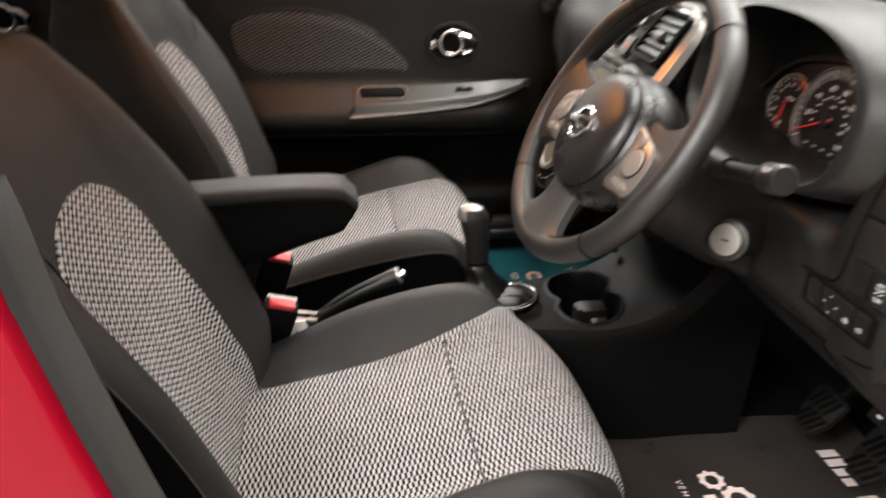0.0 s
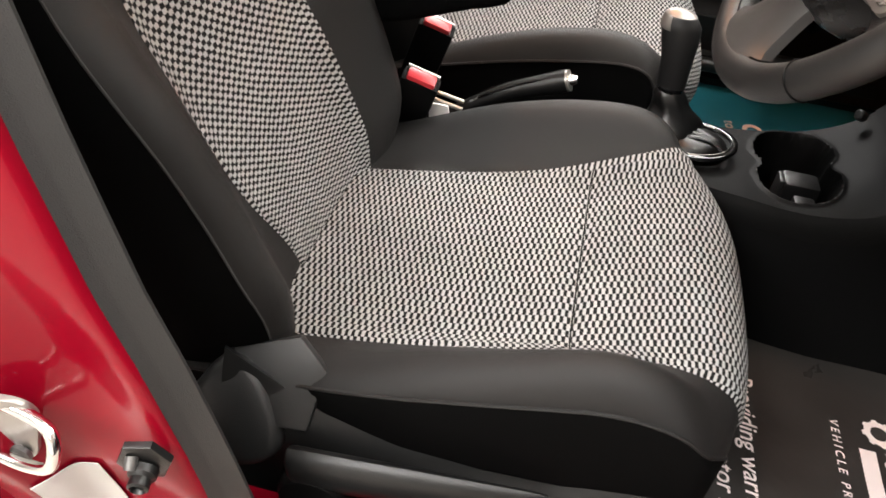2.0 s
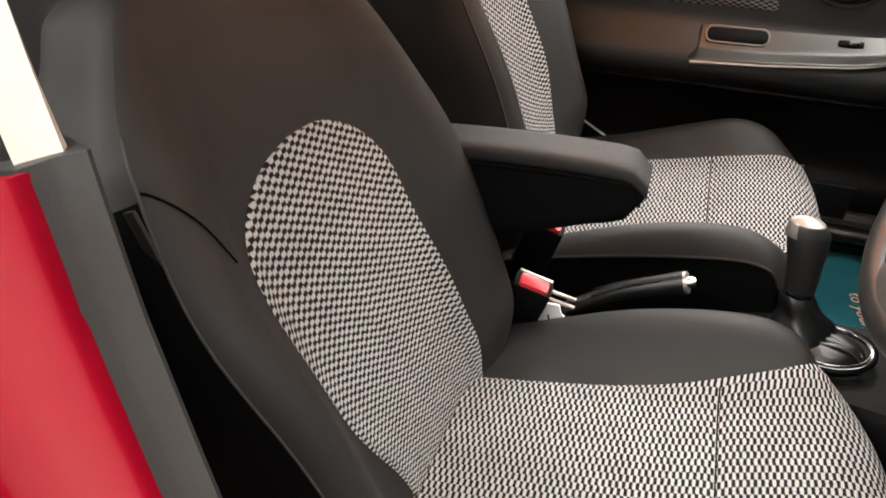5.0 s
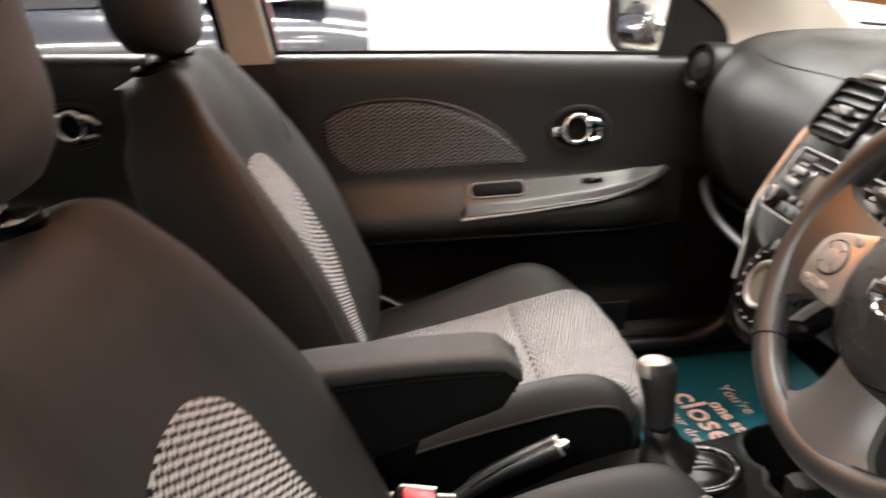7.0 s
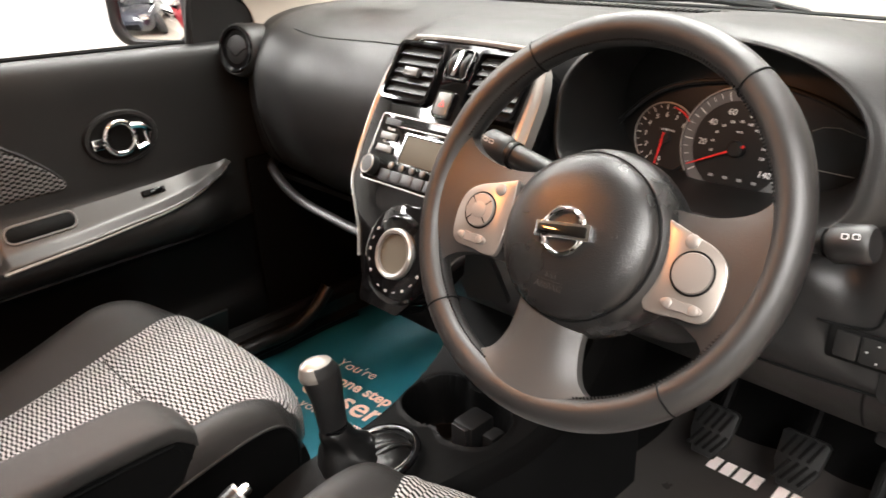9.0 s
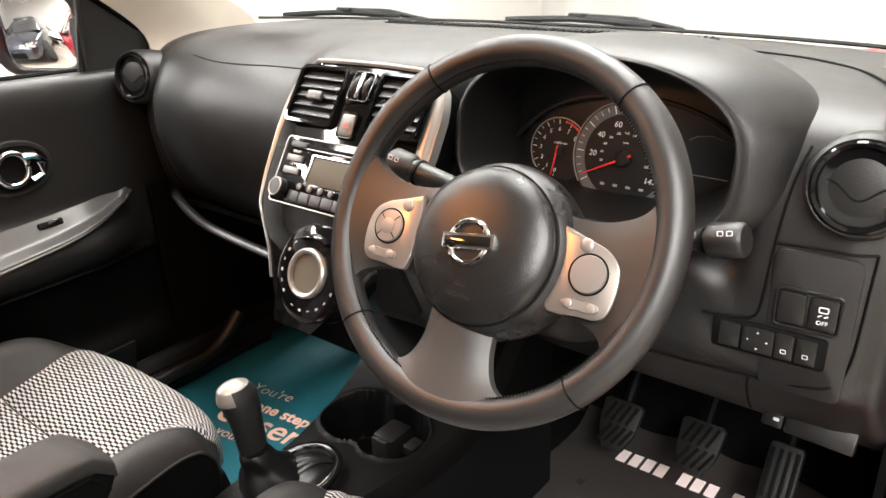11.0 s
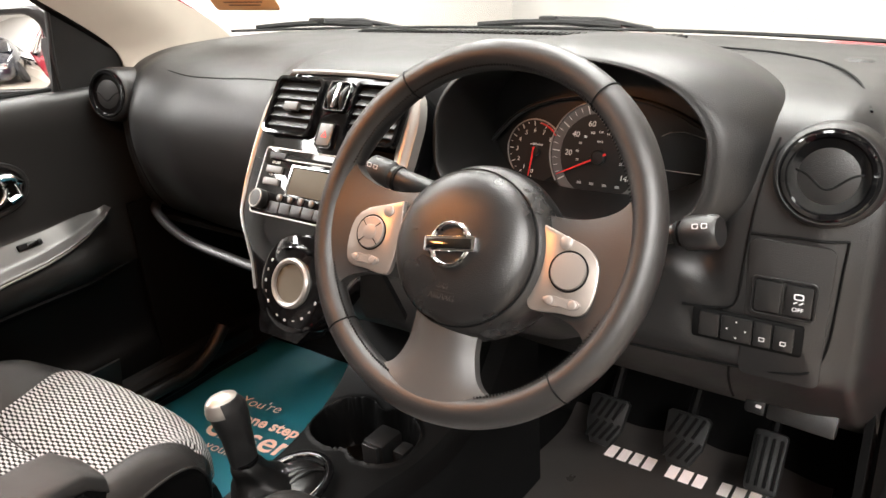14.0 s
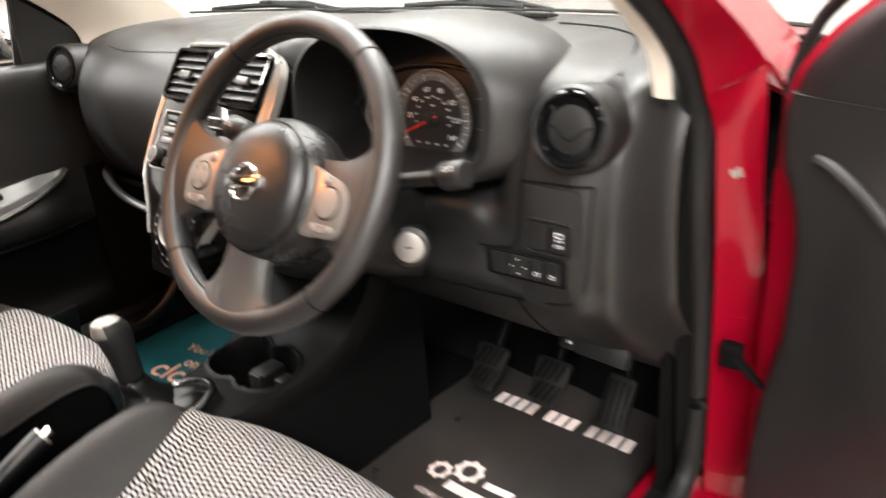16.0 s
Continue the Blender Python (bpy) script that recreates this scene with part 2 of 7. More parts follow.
def join(*bms):
    out = bms[0]
    for b in bms[1:]:
        me = bpy.data.meshes.new("tmp")
        b.to_mesh(me)
        b.free()
        out.from_mesh(me)
        bpy.data.meshes.remove(me)
    return out


def solid(bm, thick):
    """Gives a sheet its thickness."""
    bmesh.ops.recalc_face_normals(bm, faces=bm.faces)
    bmesh.ops.solidify(bm, geom=bm.faces[:], thickness=thick)
    return bm


def box(c, s, r=0.003, rot=None, seg=2):
    bm = bmesh.new()
    bmesh.ops.create_cube(bm, size=1.0)
    bmesh.ops.scale(bm, vec=s, verts=bm.verts)
    if r > 0:
        bmesh.ops.bevel(bm, geom=bm.edges[:], offset=min(r, 0.48 * min(s)), segments=seg, affect="EDGES", profile=0.6)
    m = Matrix.Translation(c) @ (rot if rot else Matrix.Identity(4))
    bm.transform(m)
    return bm


def rrect(w, h, r, n=5):
    out = []
    for cx, cy, a0 in ((w / 2 - r, h / 2 - r, 0), (-w / 2 + r, h / 2 - r, 90), (-w / 2 + r, -h / 2 + r, 180), (w / 2 - r, -h / 2 + r, 270)):
        for k in range(n + 1):
            a = radians(a0 + 90 * k / n)
            out.append((cx + r * math.cos(a), cy + r * math.sin(a)))
    return out


def oval(rx, ry, n=40, cx=0, cy=0):
    return [(cx + rx * math.cos(2 * math.pi * k / n), cy + ry * math.sin(2 * math.pi * k / n)) for k in range(n)]


def frame_at(o, right, up):
    """Axes on a surface: a to the right, b up, c out of it."""
    r, u = Vector(right).normalized(), Vector(up)
    c = r.cross(u).normalized()
    u = c.cross(r)
    return Matrix(((r.x, u.x, c.x, o[0]), (r.y, u.y, c.y, o[1]), (r.z, u.z, c.z, o[2]), (0, 0, 0, 1)))


def prism(outline, depth, m, bev=0.001, base=0.0):
    """An outline raised out of a surface, its front edge rounded."""
    n = len(outline)
    cx, cy = sum(p[0] for p in outline) / n, sum(p[1] for p in outline) / n
    size = max(max(abs(p[0] - cx), abs(p[1] - cy)) for p in outline)
    rings = []
    for c, ins in ((base, 0), (base + depth - bev, 0), (base + depth - 0.3 * bev, 0.3 * bev), (base + depth, bev)):
        k = 1 - ins / max(size, 1e-6)
        rings.append([m @ Vector((cx + (x - cx) * k, cy + (y - cy) * k, c)) for x, y in outline])
    return loft(rings)


def ring_band(outer, inner, depth, m, bev=0.001, base=0.0):
    """A flat frame between two outlines of the same count."""
    n = len(outer)
    rings = [[m @ Vector((x, y, base)) for x, y in outer], [m @ Vector((x, y, base + depth - bev)) for x, y in outer],
             [m @ Vector((xo + (xi - xo) * 0.2, yo + (yi - yo) * 0.2, base + depth)) for (xo, yo), (xi, yi) in zip(outer, inner)],
             [m @ Vector((xo + (xi - xo) * 0.8, yo + (yi - yo) * 0.8, base + depth)) for (xo, yo), (xi, yi) in zip(outer, inner)],
             [m @ Vector((x, y, base + depth - bev)) for x, y in inner], [m @ Vector((x, y, base)) for x, y in inner]]
    rings.append(rings[0])
    bm = loft(rings, caps=False)
    bmesh.ops.remove_doubles(bm, verts=bm.verts, dist=1e-6)
    return bm


def lathe(prof, m, n=32):
    bm = loft([[m @ Vector((r * math.cos(2 * math.pi * k / n), r * math.sin(2 * math.pi * k / n), h)) for k in range(n)] for r, h in prof])
    return bm


def tube(pts, r, n=10, closed=False, flat=1.0, up=(0, 0, 1)):
    """A round or flattened bar along points. r: one radius, or a function of 0..1."""
    p = [Vector(q) for q in pts]
    m = len(p)
    rings = []
    ref = Vector(up)
    for i in range(m):
        a, b = (p[i - 1], p[(i + 1) % m]) if closed else (p[max(i - 1, 0)], p[min(i + 1, m - 1)])
        t = (b - a).normalized()
        side = t.cross(ref)
        side = side.normalized() if side.length > 1e-4 else t.orthogonal().normalized()
        nrm = side.cross(t)
        rad = r(i / max(m - 1, 1)) if callable(r) else r
        rings.append([p[i] + side * (rad * math.cos(2 * math.pi * k / n)) + nrm * (rad * flat * math.sin(2 * math.pi * k / n)) for k in range(n)])
    if closed:
        rings.append(rings[0])
        bm = loft(rings, caps=False)
        bmesh.ops.remove_doubles(bm, verts=bm.verts, dist=1e-7)
        return bm
    return loft(rings)


def curve_pts(pts, n):
    s = spline(pts)
    return [Vector(s(k / n)) for k in range(n + 1)]


def lettering(name, text, size, m, material, parent, depth=0.0004, shear=0.0, bold=0.0, align="LEFT"):
    cu = bpy.data.curves.new(name, "FONT")
    cu.body, cu.size, cu.extrude, cu.shear, cu.offset, cu.align_x, cu.resolution_u = text, size, depth, shear, bold * size, align, 3
    tmp = bpy.data.objects.new("tmp_text", cu)
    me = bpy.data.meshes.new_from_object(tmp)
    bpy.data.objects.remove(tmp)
    bm = bmesh.new()
    bm.from_mesh(me)
    bpy.data.meshes.remove(me)
    bm.transform(m)
    return part(name, bm, material, parent)

# ---- showroom ----
ROOM_X, ROOM_Y, ROOM_Z = (-5.2, 5.2), (-8.0, 5.2), 3.2
single("floor", box(((ROOM_X[0] + ROOM_X[1]) / 2, (ROOM_Y[0] + ROOM_Y[1]) / 2, -0.05), (11, 14, 0.1), 0), FLOORMAT,
       "pale beige polished showroom floor under the car", "floor", kind="structure")
single("ceiling", box((0, -1.4, ROOM_Z + 0.05), (11, 14, 0.1), 0), CEILMAT, "plain white showroom ceiling", "ceiling", kind="structure")
for nm, c, s in (("wall_west", (-5.25, -1.4, 1.6), (0.1, 13.4, 3.2)), ("wall_east", (5.25, -1.4, 1.6), (0.1, 13.4, 3.2)),
                 ("wall_north", (0, 5.25, 1.6), (10.6, 0.1, 3.2)), ("wall_south", (0, -8.05, 1.6), (10.6, 0.1, 3.2))):
    single(nm, box(c, s, 0), PALEWALL, "plain pale grey showroom wall", "wall", kind="structure")
single("partition", box((-2.35, 2.05, 0.80), (0.10, 4.9, 1.6), 0.01), PALEWALL, "pale display partition beside the car", "partition", kind="structure")


# ---- seats ----
SEAM = 0.420      # where the cross seam lies along the cushion
def seat_cushion_path(l):
    return spline([(-0.56, 0.455), (-0.47, 0.474), (-0.32, 0.497), (-0.18, 0.518), (-0.07, 0.540), (0.005, 0.546), (0.048, 0.524), (0.062, 0.475), (0.050, 0.405)])(l)


CUSHION_SECTION = spline([(0, 0, 0), (0.075, 0.001, 0), (0.152, 0.005, 0), (0.189, 0.035, 0), (0.219, 0.071, 0), (0.247, 0.070, 0), (0.265, 0.034, 0),
                          (0.269, -0.030, 0), (0.264, -0.095, 0), (0.245, -0.125, 0)])
BACK_SECTION = spline([(0, 0, 0), (0.075, 0.002, 0), (0.135, 0.012, 0), (0.175, 0.044, 0), (0.210, 0.072, 0), (0.242, 0.064, 0), (0.259, 0.018, 0),
                       (0.261, -0.05, 0), (0.250, -0.105, 0), (0.20, -0.128, 0), (0.10, -0.135, 0), (0, -0.136, 0)])


def seat(cx, inner, dz, dy, label, rest_label, shift=1.0, far_bolster=1.0, low=0.0, rear=0.0):
    """A front seat: cushion, reclined backrest, woven inserts, headrest, side cover. inner: the sign of x towards the tunnel."""
    org = Vector((cx, -0.25 + dy, 0.32))
    s = thing("front_seat", org, label, "car seat", "front seats")
    reach = 0.785 if inner < 0 else 0.82

    def cushion(a, l, lift=0.0):
        """a: -1..1 across, l: 0..1 from the back over the nose."""
        y, z = seat_cushion_path(l)
        w, h, _ = CUSHION_SECTION(abs(a))
        amp = (0.06 + 0.94 * sstep(0.10, 0.46, l)) * (1 - 0.88 * sstep(0.43, 0.70, l))
        if h > 0:
            h *= amp * far_bolster if a * inner < 0 else 1.10 * math.sin(math.pi * min(1.0, max(0.0, (l - 0.11) / 0.55))) ** 1.1
        wide = 0.93 + 0.07 * sstep(0, 0.3, l) - (0.12 if a * inner > 0 else 0.06) * sstep(0.66, 0.96, l)
        down = 1 - 0.85 * sstep(0.70, 0.95, l) if h < 0 else 1
        round_off = (0.072 if a * inner > 0 else 0.040) * (w / 0.26) ** 3 * sstep(0.42, 0.80, l)
        return Vector((cx + math.copysign(w * wide, a), dy - rear + y - round_off, dz - low + z + h * down + lift))

    def edge_a(sgn, l):
        """Where the top cloth ends: on the outer side the black side panel wraps round the front corner."""
        return sgn * (0.66 - (0.22 * sstep(0.64, 0.94, l) if sgn != inner else 0.0))

    part("cushion", grid(lambda u, v: cushion(edge_a(-1, v) * (1 - u) + edge_a(1, v) * u, v), 48, 48), CLOTH, s, "dark grey cloth seat cushion with raised bolsters")
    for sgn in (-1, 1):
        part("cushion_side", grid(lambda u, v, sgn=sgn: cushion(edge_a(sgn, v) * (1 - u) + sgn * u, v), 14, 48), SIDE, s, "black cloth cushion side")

    def insert_half(l):
        return 0.163 + 0.020 * sstep(0.05, 0.45, l) + 0.022 * sstep(0.45, 0.72, l) - 0.01 * sstep(0.8, 1, l)

    def flat_a(xo, l):
        """The section's parameter whose half-width is xo."""
        lo, hi = 0.0, 0.6
        wide = 0.93 + 0.07 * sstep(0, 0.3, l) - 0.08 * sstep(0.68, 0.97, l)
        for _ in range(14):
            mid = (lo + hi) / 2
            if CUSHION_SECTION(mid)[0] * wide < xo:
                lo = mid
            else:
                hi = mid
        return lo

    def insert(u, v):
        l = 0.06 + reach * v
        xo = insert_half(l) * (2 * u - 1) - inner * (shift * 0.022 - 0.016 * (1 - shift) - 0.048 * shift * sstep(0.25, 0.72, l))
        a = flat_a(abs(xo), l)
        p = cushion(math.copysign(a, xo), l)
        q = cushion(math.copysign(a, xo), l + 0.004) - cushion(math.copysign(a, xo), l - 0.004)
        n = Vector((0, -q.z, q.y)).normalized()
        edge = 1 - max(0, abs(2 * u - 1) - 0.96) / 0.04
        groove = math.exp(-((l - SEAM) / 0.010) ** 2)
        return p + n * (edge * (0.0052 - 0.0046 * groove) + 0.0006)

    part("cushion_seam", tube([insert(0.025 + 0.95 * k / 40, (SEAM - 0.06) / reach) + Vector((0, 0, 0.0002)) for k in range(41)], 0.0012, 6), DARK, s, "dark sewn seam across the cushion")
    arc = [0.0]
    for k in range(1, 121):
        a, b = seat_cushion_path((k - 1) / 120), seat_cushion_path(k / 120)
        arc.append(arc[-1] + float(np.hypot(*(b - a))))

    def arc_at(l):
        return arc[min(120, max(0, int(round(l * 120))))]
    part("cushion_insert", grid(insert, 36, 110, lambda u, v: (insert_half(0.06 + reach * v) * (2 * u - 1) + 1.0, np.interp((0.06 + reach * v) * 120, range(121), arc))),
         WEAVE, s, "black and white woven cushion insert")
    for sgn in (-1, 1):
        pts = [cushion(edge_a(sgn, k / 30 * 0.86 + 0.04), k / 30 * 0.86 + 0.04, 0.001) + Vector((sgn * 0.0015, 0, 0)) for k in range(31)]
        part("piping", tube(pts, 0.0022, 6), CLOTH, s)

    # backrest
    def back_path(l):
        return spline([(-0.445, 0.42), (-0.468, 0.49), (-0.505, 0.58), (-0.550, 0.70), (-0.598, 0.83), (-0.640, 0.95), (-0.672, 1.02), (-0.700, 1.045), (-0.735, 1.040)])(l)

    def width(l):
        return spline([(0.80, 0, 0), (0.93, 0, 0), (1.0, 0, 0), (1.0, 0, 0), (0.96, 0, 0), (0.82, 0, 0), (0.62, 0, 0), (0.48, 0, 0), (0.34, 0, 0)])(l)[0]

    def side_width(l, outer):
        return width(l) * (1 + (0.17 * sstep(0.28, 0.56, l) if outer else 0.0))

    def back(a, l):
        y, z = back_path(l)
        y2, z2 = back_path(min(1, l + 0.02))
        y1, z1 = back_path(max(0, l - 0.02))
        t = Vector((0, y2 - y1, z2 - z1)).normalized()
        n = Vector((0, t.z, -t.y))
        w, h, _ = BACK_SECTION(abs(a))
        amp = (0.35 + 0.65 * sstep(0.04, 0.22, l)) * (1 - 0.80 * sstep(0.38, 0.72, l))
        if h > 0:
            h *= amp
        else:
            h *= 1 - 0.55 * sstep(0.6, 1.0, l)
        if l > 0.72:
            n = n.lerp(Vector((0, 0.93, 0.37)), sstep(0.72, 0.85, l)).normalized()
        return Vector((cx + math.copysign(w * side_width(l, a * inner < 0), a), dy + y, dz + z)) + n * h

    part("backrest", grid(lambda u, v: back(0.475 * (-1 + 2 * u), v), 44, 44), CLOTH, s, rest_label)
    for sgn in (-1, 1):
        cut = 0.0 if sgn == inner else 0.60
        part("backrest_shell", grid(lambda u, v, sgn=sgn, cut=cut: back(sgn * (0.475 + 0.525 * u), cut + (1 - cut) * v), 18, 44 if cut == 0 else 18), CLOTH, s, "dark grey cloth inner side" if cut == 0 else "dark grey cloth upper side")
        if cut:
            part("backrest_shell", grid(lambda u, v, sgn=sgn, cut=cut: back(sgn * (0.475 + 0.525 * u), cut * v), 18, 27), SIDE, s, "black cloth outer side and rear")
    cap = [back(-1 + 2 * k / 72, 1.0) for k in range(73)]
    bm = bmesh.new()
    bm.faces.new([bm.verts.new(p) for p in cap[:-1]])
    part("backrest_cap", bm, CLOTH, s)

    def b_half(l):
        top = 0.558
        w = 0.122 + 0.038 * sstep(0.08, 0.36, l)
        return w * math.sqrt(max(0.0, 1 - max(0.0, (l - 0.43) / (top - 0.43)) ** 2.4))

    def b_insert(u, v):
        l = 0.095 + (0.558 - 0.095) * v
        out = (1 - 2 * u) * inner
        half = b_half(l) - shift * (0.024 * sstep(0.50, 0.34, l) if out > 0 else -0.006 * sstep(0.24, 0.12, l))
        xo = half * (2 * u - 1) - inner * shift * (-0.022 + 0.044 * sstep(0.14, 0.46, l))
        lo, hi = 0.0, 0.6
        for _ in range(14):
            mid = (lo + hi) / 2
            if BACK_SECTION(mid)[0] * side_width(l, xo * inner < 0) < abs(xo):
                lo = mid
            else:
                hi = mid
        p = back(math.copysign(lo, xo), l)
        y2, z2 = back_path(l + 0.02)
        y1, z1 = back_path(l - 0.02)
        t = Vector((0, y2 - y1, z2 - z1)).normalized()
        edge = 1 - max(0, abs(2 * u - 1) - 0.95) / 0.05
        return p + Vector((0, t.z, -t.y)) * (0.0008 + 0.0035 * edge)
    part("backrest_insert", grid(b_insert, 34, 90, lambda u, v: (1.25 * b_half(0.095 + 0.463 * v) * (2 * u - 1) + 1.0, 0.80 * (0.095 + 0.463 * v))),
         WEAVE, s, "black and white woven backrest insert")
    for sgn in (-1, 1):
        part("piping", tube([back(sgn * 0.475, k / 30 * 0.62 + 0.03) for k in range(31)], 0.0013, 6), THREAD, s, "grey stitched edge of the bolster")
        if sgn == inner:
            continue
        part("bolster_seam", tube([back(sgn * (0.47 - 0.19 * k / 14), 0.605 - 0.085 * (k / 14) ** 1.4) + Vector((0, 0.0008, 0.0005)) for k in range(15)], 0.0010, 6), SIDE, s)
    part("side_tag", box(back(-inner * 0.485, 0.575) + Vector((-inner * 0.003, 0, 0)), (0.004, 0.010, 0.05), 0.0015, Matrix.Rotation(radians(20), 4, "X")), CLOTH, s,
         "small cloth airbag tag in the seam")

    # headrest on two posts
    hy, hz = dy - 0.728, dz + (1.178 if inner < 0 else 1.152)
    rings = []
    for k in range(13):
        f = -1 + 2 * k / 12
        e = (1 - abs(f) ** 3.2) ** 0.42
        rr = []
        for q in range(40):
            a = 2 * math.pi * q / 40
            ca, sa = math.cos(a), math.sin(a)
            ca, sa = math.copysign(abs(ca) ** 0.72, ca), math.copysign(abs(sa) ** 0.72, sa)
            rr.append(Vector((cx + 0.125 * (0.90 + 0.10 * e) * ca * max(e, 0.05), hy - 0.012 * f + 0.058 * sa * max(e, 0.05) - 0.012 * (ca * ca), hz + 0.098 * f)))
        rings.append(rr)
    head = part("headrest", loft(rings), CLOTH, s, "dark cloth headrest")
    for sx in (-0.064, 0.082) if inner < 0 else (-0.072, 0.072):
        part("headrest_post", tube([(cx + sx, dy - 0.730, dz + 1.0), (cx + sx, hy - 0.005, hz - 0.06)], 0.006, 10), CHROME, head)
        part("post_collar", lathe([(0.010, -0.006), (0.029, -0.004), (0.030, 0.004), (0.026, 0.008), (0.020, 0.006), (0.013, 0.003), (0.008, 0.003)],
                                  frame_at((cx + sx, dy - 0.727, dz + 1.045), (1, 0, 0), (0, 1, 0.1)), 24), GLOSS, s)
    # plastic side cover with recliner shroud, seat base and rails
    ox = cx - inner * 0.262

    def cover(u, v):
        l = u
        y = dy - 0.47 + 0.50 * l
        top = dz + float(np.interp(y - dy, (-0.47, -0.42, -0.366, -0.283, -0.2, -0.114, -0.03, 0.03), (0.530, 0.500, 0.468, 0.448, 0.443, 0.448, 0.470, 0.478)))
        z = top + (dz + 0.30 - top) * v
        return Vector((ox - inner * (0.022 * math.sin(min(1, v * 3.0) * math.pi / 2) + 0.006 * math.sin(l * math.pi)), y, z))
    part("side_cover", solid(grid(cover, 24, 10), 0.006), HARD, s, "black plastic seat side cover")
    part("seat_base", box((cx, dy - 0.22, dz + 0.385), (0.46, 0.44, 0.13), 0.03), DARK, s)
    for sx in (-0.19, 0.19):
        part("seat_rail", box((cx + sx, dy - 0.22, 0.345), (0.05, 0.56, 0.03), 0.004), STEELGREY, s)
        for sy in (-0.42, 0.0):
            part("rail_foot", box((cx + sx, dy + sy, 0.325), (0.05, 0.05, 0.05), 0.004), DARK, s)
    return s, back, ox


driver, dback, dox = seat(0.335, -1, 0.0, 0.0, "dark cloth front car seat with black and white woven centre panels", "dark grey cloth reclined backrest")
passenger, pback, pox = seat(-0.345, 1, 0.037, -0.01, "dark cloth passenger car seat with black and white woven centre panels", "dark grey cloth reclined backrest", 0.0, 0.85, 0.030, 0.020)
# height lever, recliner cover and hinge plate on the driver's seat
lev = curve_pts([(0.640, -0.385, 0.418), (0.642, -0.350, 0.430), (0.642, -0.27, 0.446), (0.638, -0.19, 0.456), (0.630, -0.130, 0.458)], 24)
part("height_lever", tube(lev, lambda t: 0.010 + 0.026 * (1 - t) ** 0.8 * min(1.0, 0.55 + 6 * t), 16, flat=0.5, up=(1, 0, 0)), HARD, driver, "black moulded height lever")
SIDEM = frame_at((0.588, -0.46, 0.462), (0, 1, 0), (-0.50, 0, 0.87))
cov = curve_pts([(y, z, 0) for y, z in ((-0.055, 0.018), (-0.030, 0.058), (0.002, 0.068), (0.032, 0.036), (0.060, -0.020), (0.050, -0.056), (0.010, -0.074), (-0.040, -0.045), (-0.055, 0.018))], 40)[:-1]
part("recliner_cover", prism([(p.x * 0.86 + 0.006, p.y * 0.84 - 0.012) for p in cov], 0.036, SIDEM, 0.014), HINGE, driver, "rounded black recliner cover", sharp=60)
HPM = frame_at((0.583, -0.42, 0.492), (0, 1, -0.12), (-0.62, 0, 0.78))
part("hinge_plate", prism([(-0.055, 0.012), (-0.038, -0.060), (0.046, -0.046), (0.048, 0.020), (0.012, 0.046)][::-1], 0.014, HPM, 0.005), HINGE, driver, "dark grey recliner hinge plate")
part("lever_hub", lathe([(0.001, 0.012), (0.034, 0.010), (0.040, 0.0), (0.040, -0.012)], frame_at((0.648, -0.362, 0.392), (0, 1, 0), (0, 0, 1)), 28), DARK, driver)

# folding armrest on the driver's seat
arm = []
for k in range(15):
    f = k / 14
    y = -0.56 + 0.285 * f
    top = 0.786 + 0.010 * math.sin(f * 2.2)
    bot = 0.652 + 0.058 * sstep(0.25, 1.0, f)
    e = math.sqrt(max(0.02, 1 - max(0, (f - 0.86) / 0.145) ** 2.4))
    zc, hh, hw = (top + bot) / 2, (top - bot) / 2 * e, 0.034 * (0.75 + 0.25 * e)
    arm.append([Vector((0.077 + hw * math.copysign(abs(math.cos(a)) ** 0.55, math.cos(a)), y, zc + 0.01 * (1 - e) + hh * math.copysign(abs(math.sin(a)) ** 0.55, math.sin(a))))
                for a in (2 * math.pi * q / 28 for q in range(28))])
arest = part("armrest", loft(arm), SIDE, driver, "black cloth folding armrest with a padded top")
rings = []
for k in range(15):
    f = k / 14
    e = math.sqrt(max(0.02, 1 - max(0, (f - 0.86) / 0.145) ** 2.4))
    zt, hw = 0.788 + 0.010 * math.sin(f * 2.2) - 0.030 * (1 - e), 0.0352 * (0.75 + 0.25 * e)
    rings.append([Vector((0.077 + hw * math.copysign(abs(math.cos(a)) ** 0.5, math.cos(a)), -0.56 + 0.288 * f, zt - 0.013 + 0.013 * math.copysign(abs(math.sin(a)) ** 0.55, math.sin(a))))
                  for a in (2 * math.pi * q / 28 for q in range(28))])
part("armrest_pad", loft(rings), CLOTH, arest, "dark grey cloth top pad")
part("armrest_seam", tube([(0.1125, -0.55 + 0.25 * k / 12, 0.763 + 0.010 * math.sin(k / 12 * 1.9)) for k in range(13)] + [(0.106, -0.286, 0.752), (0.098, -0.279, 0.738)], 0.0018, 6), SIDE, arest)

# ---- steering wheel ----
WC = Vector((0.340, 0.035, 0.9655))
WM = frame_at(WC, (1, 0.03, 0), (0, 0.508, 0.862))


def wl(a, b, c=0.0):
    return WM @ Vector((a, b, c))


wheel = thing("steering_wheel", (0.352, 0.10, 0.90), "black leather three-spoke steering wheel with orange-lit silver switch panels", "steering wheel")
R0 = 0.1808


def rim_profile(th):
    """Grip swellings near ten and two o'clock."""
    d = math.degrees(th) % 360
    return 0.0158 + 0.0016 * (math.exp(-((d - 35) / 14) ** 2) + math.exp(-((d - 145) / 14) ** 2))


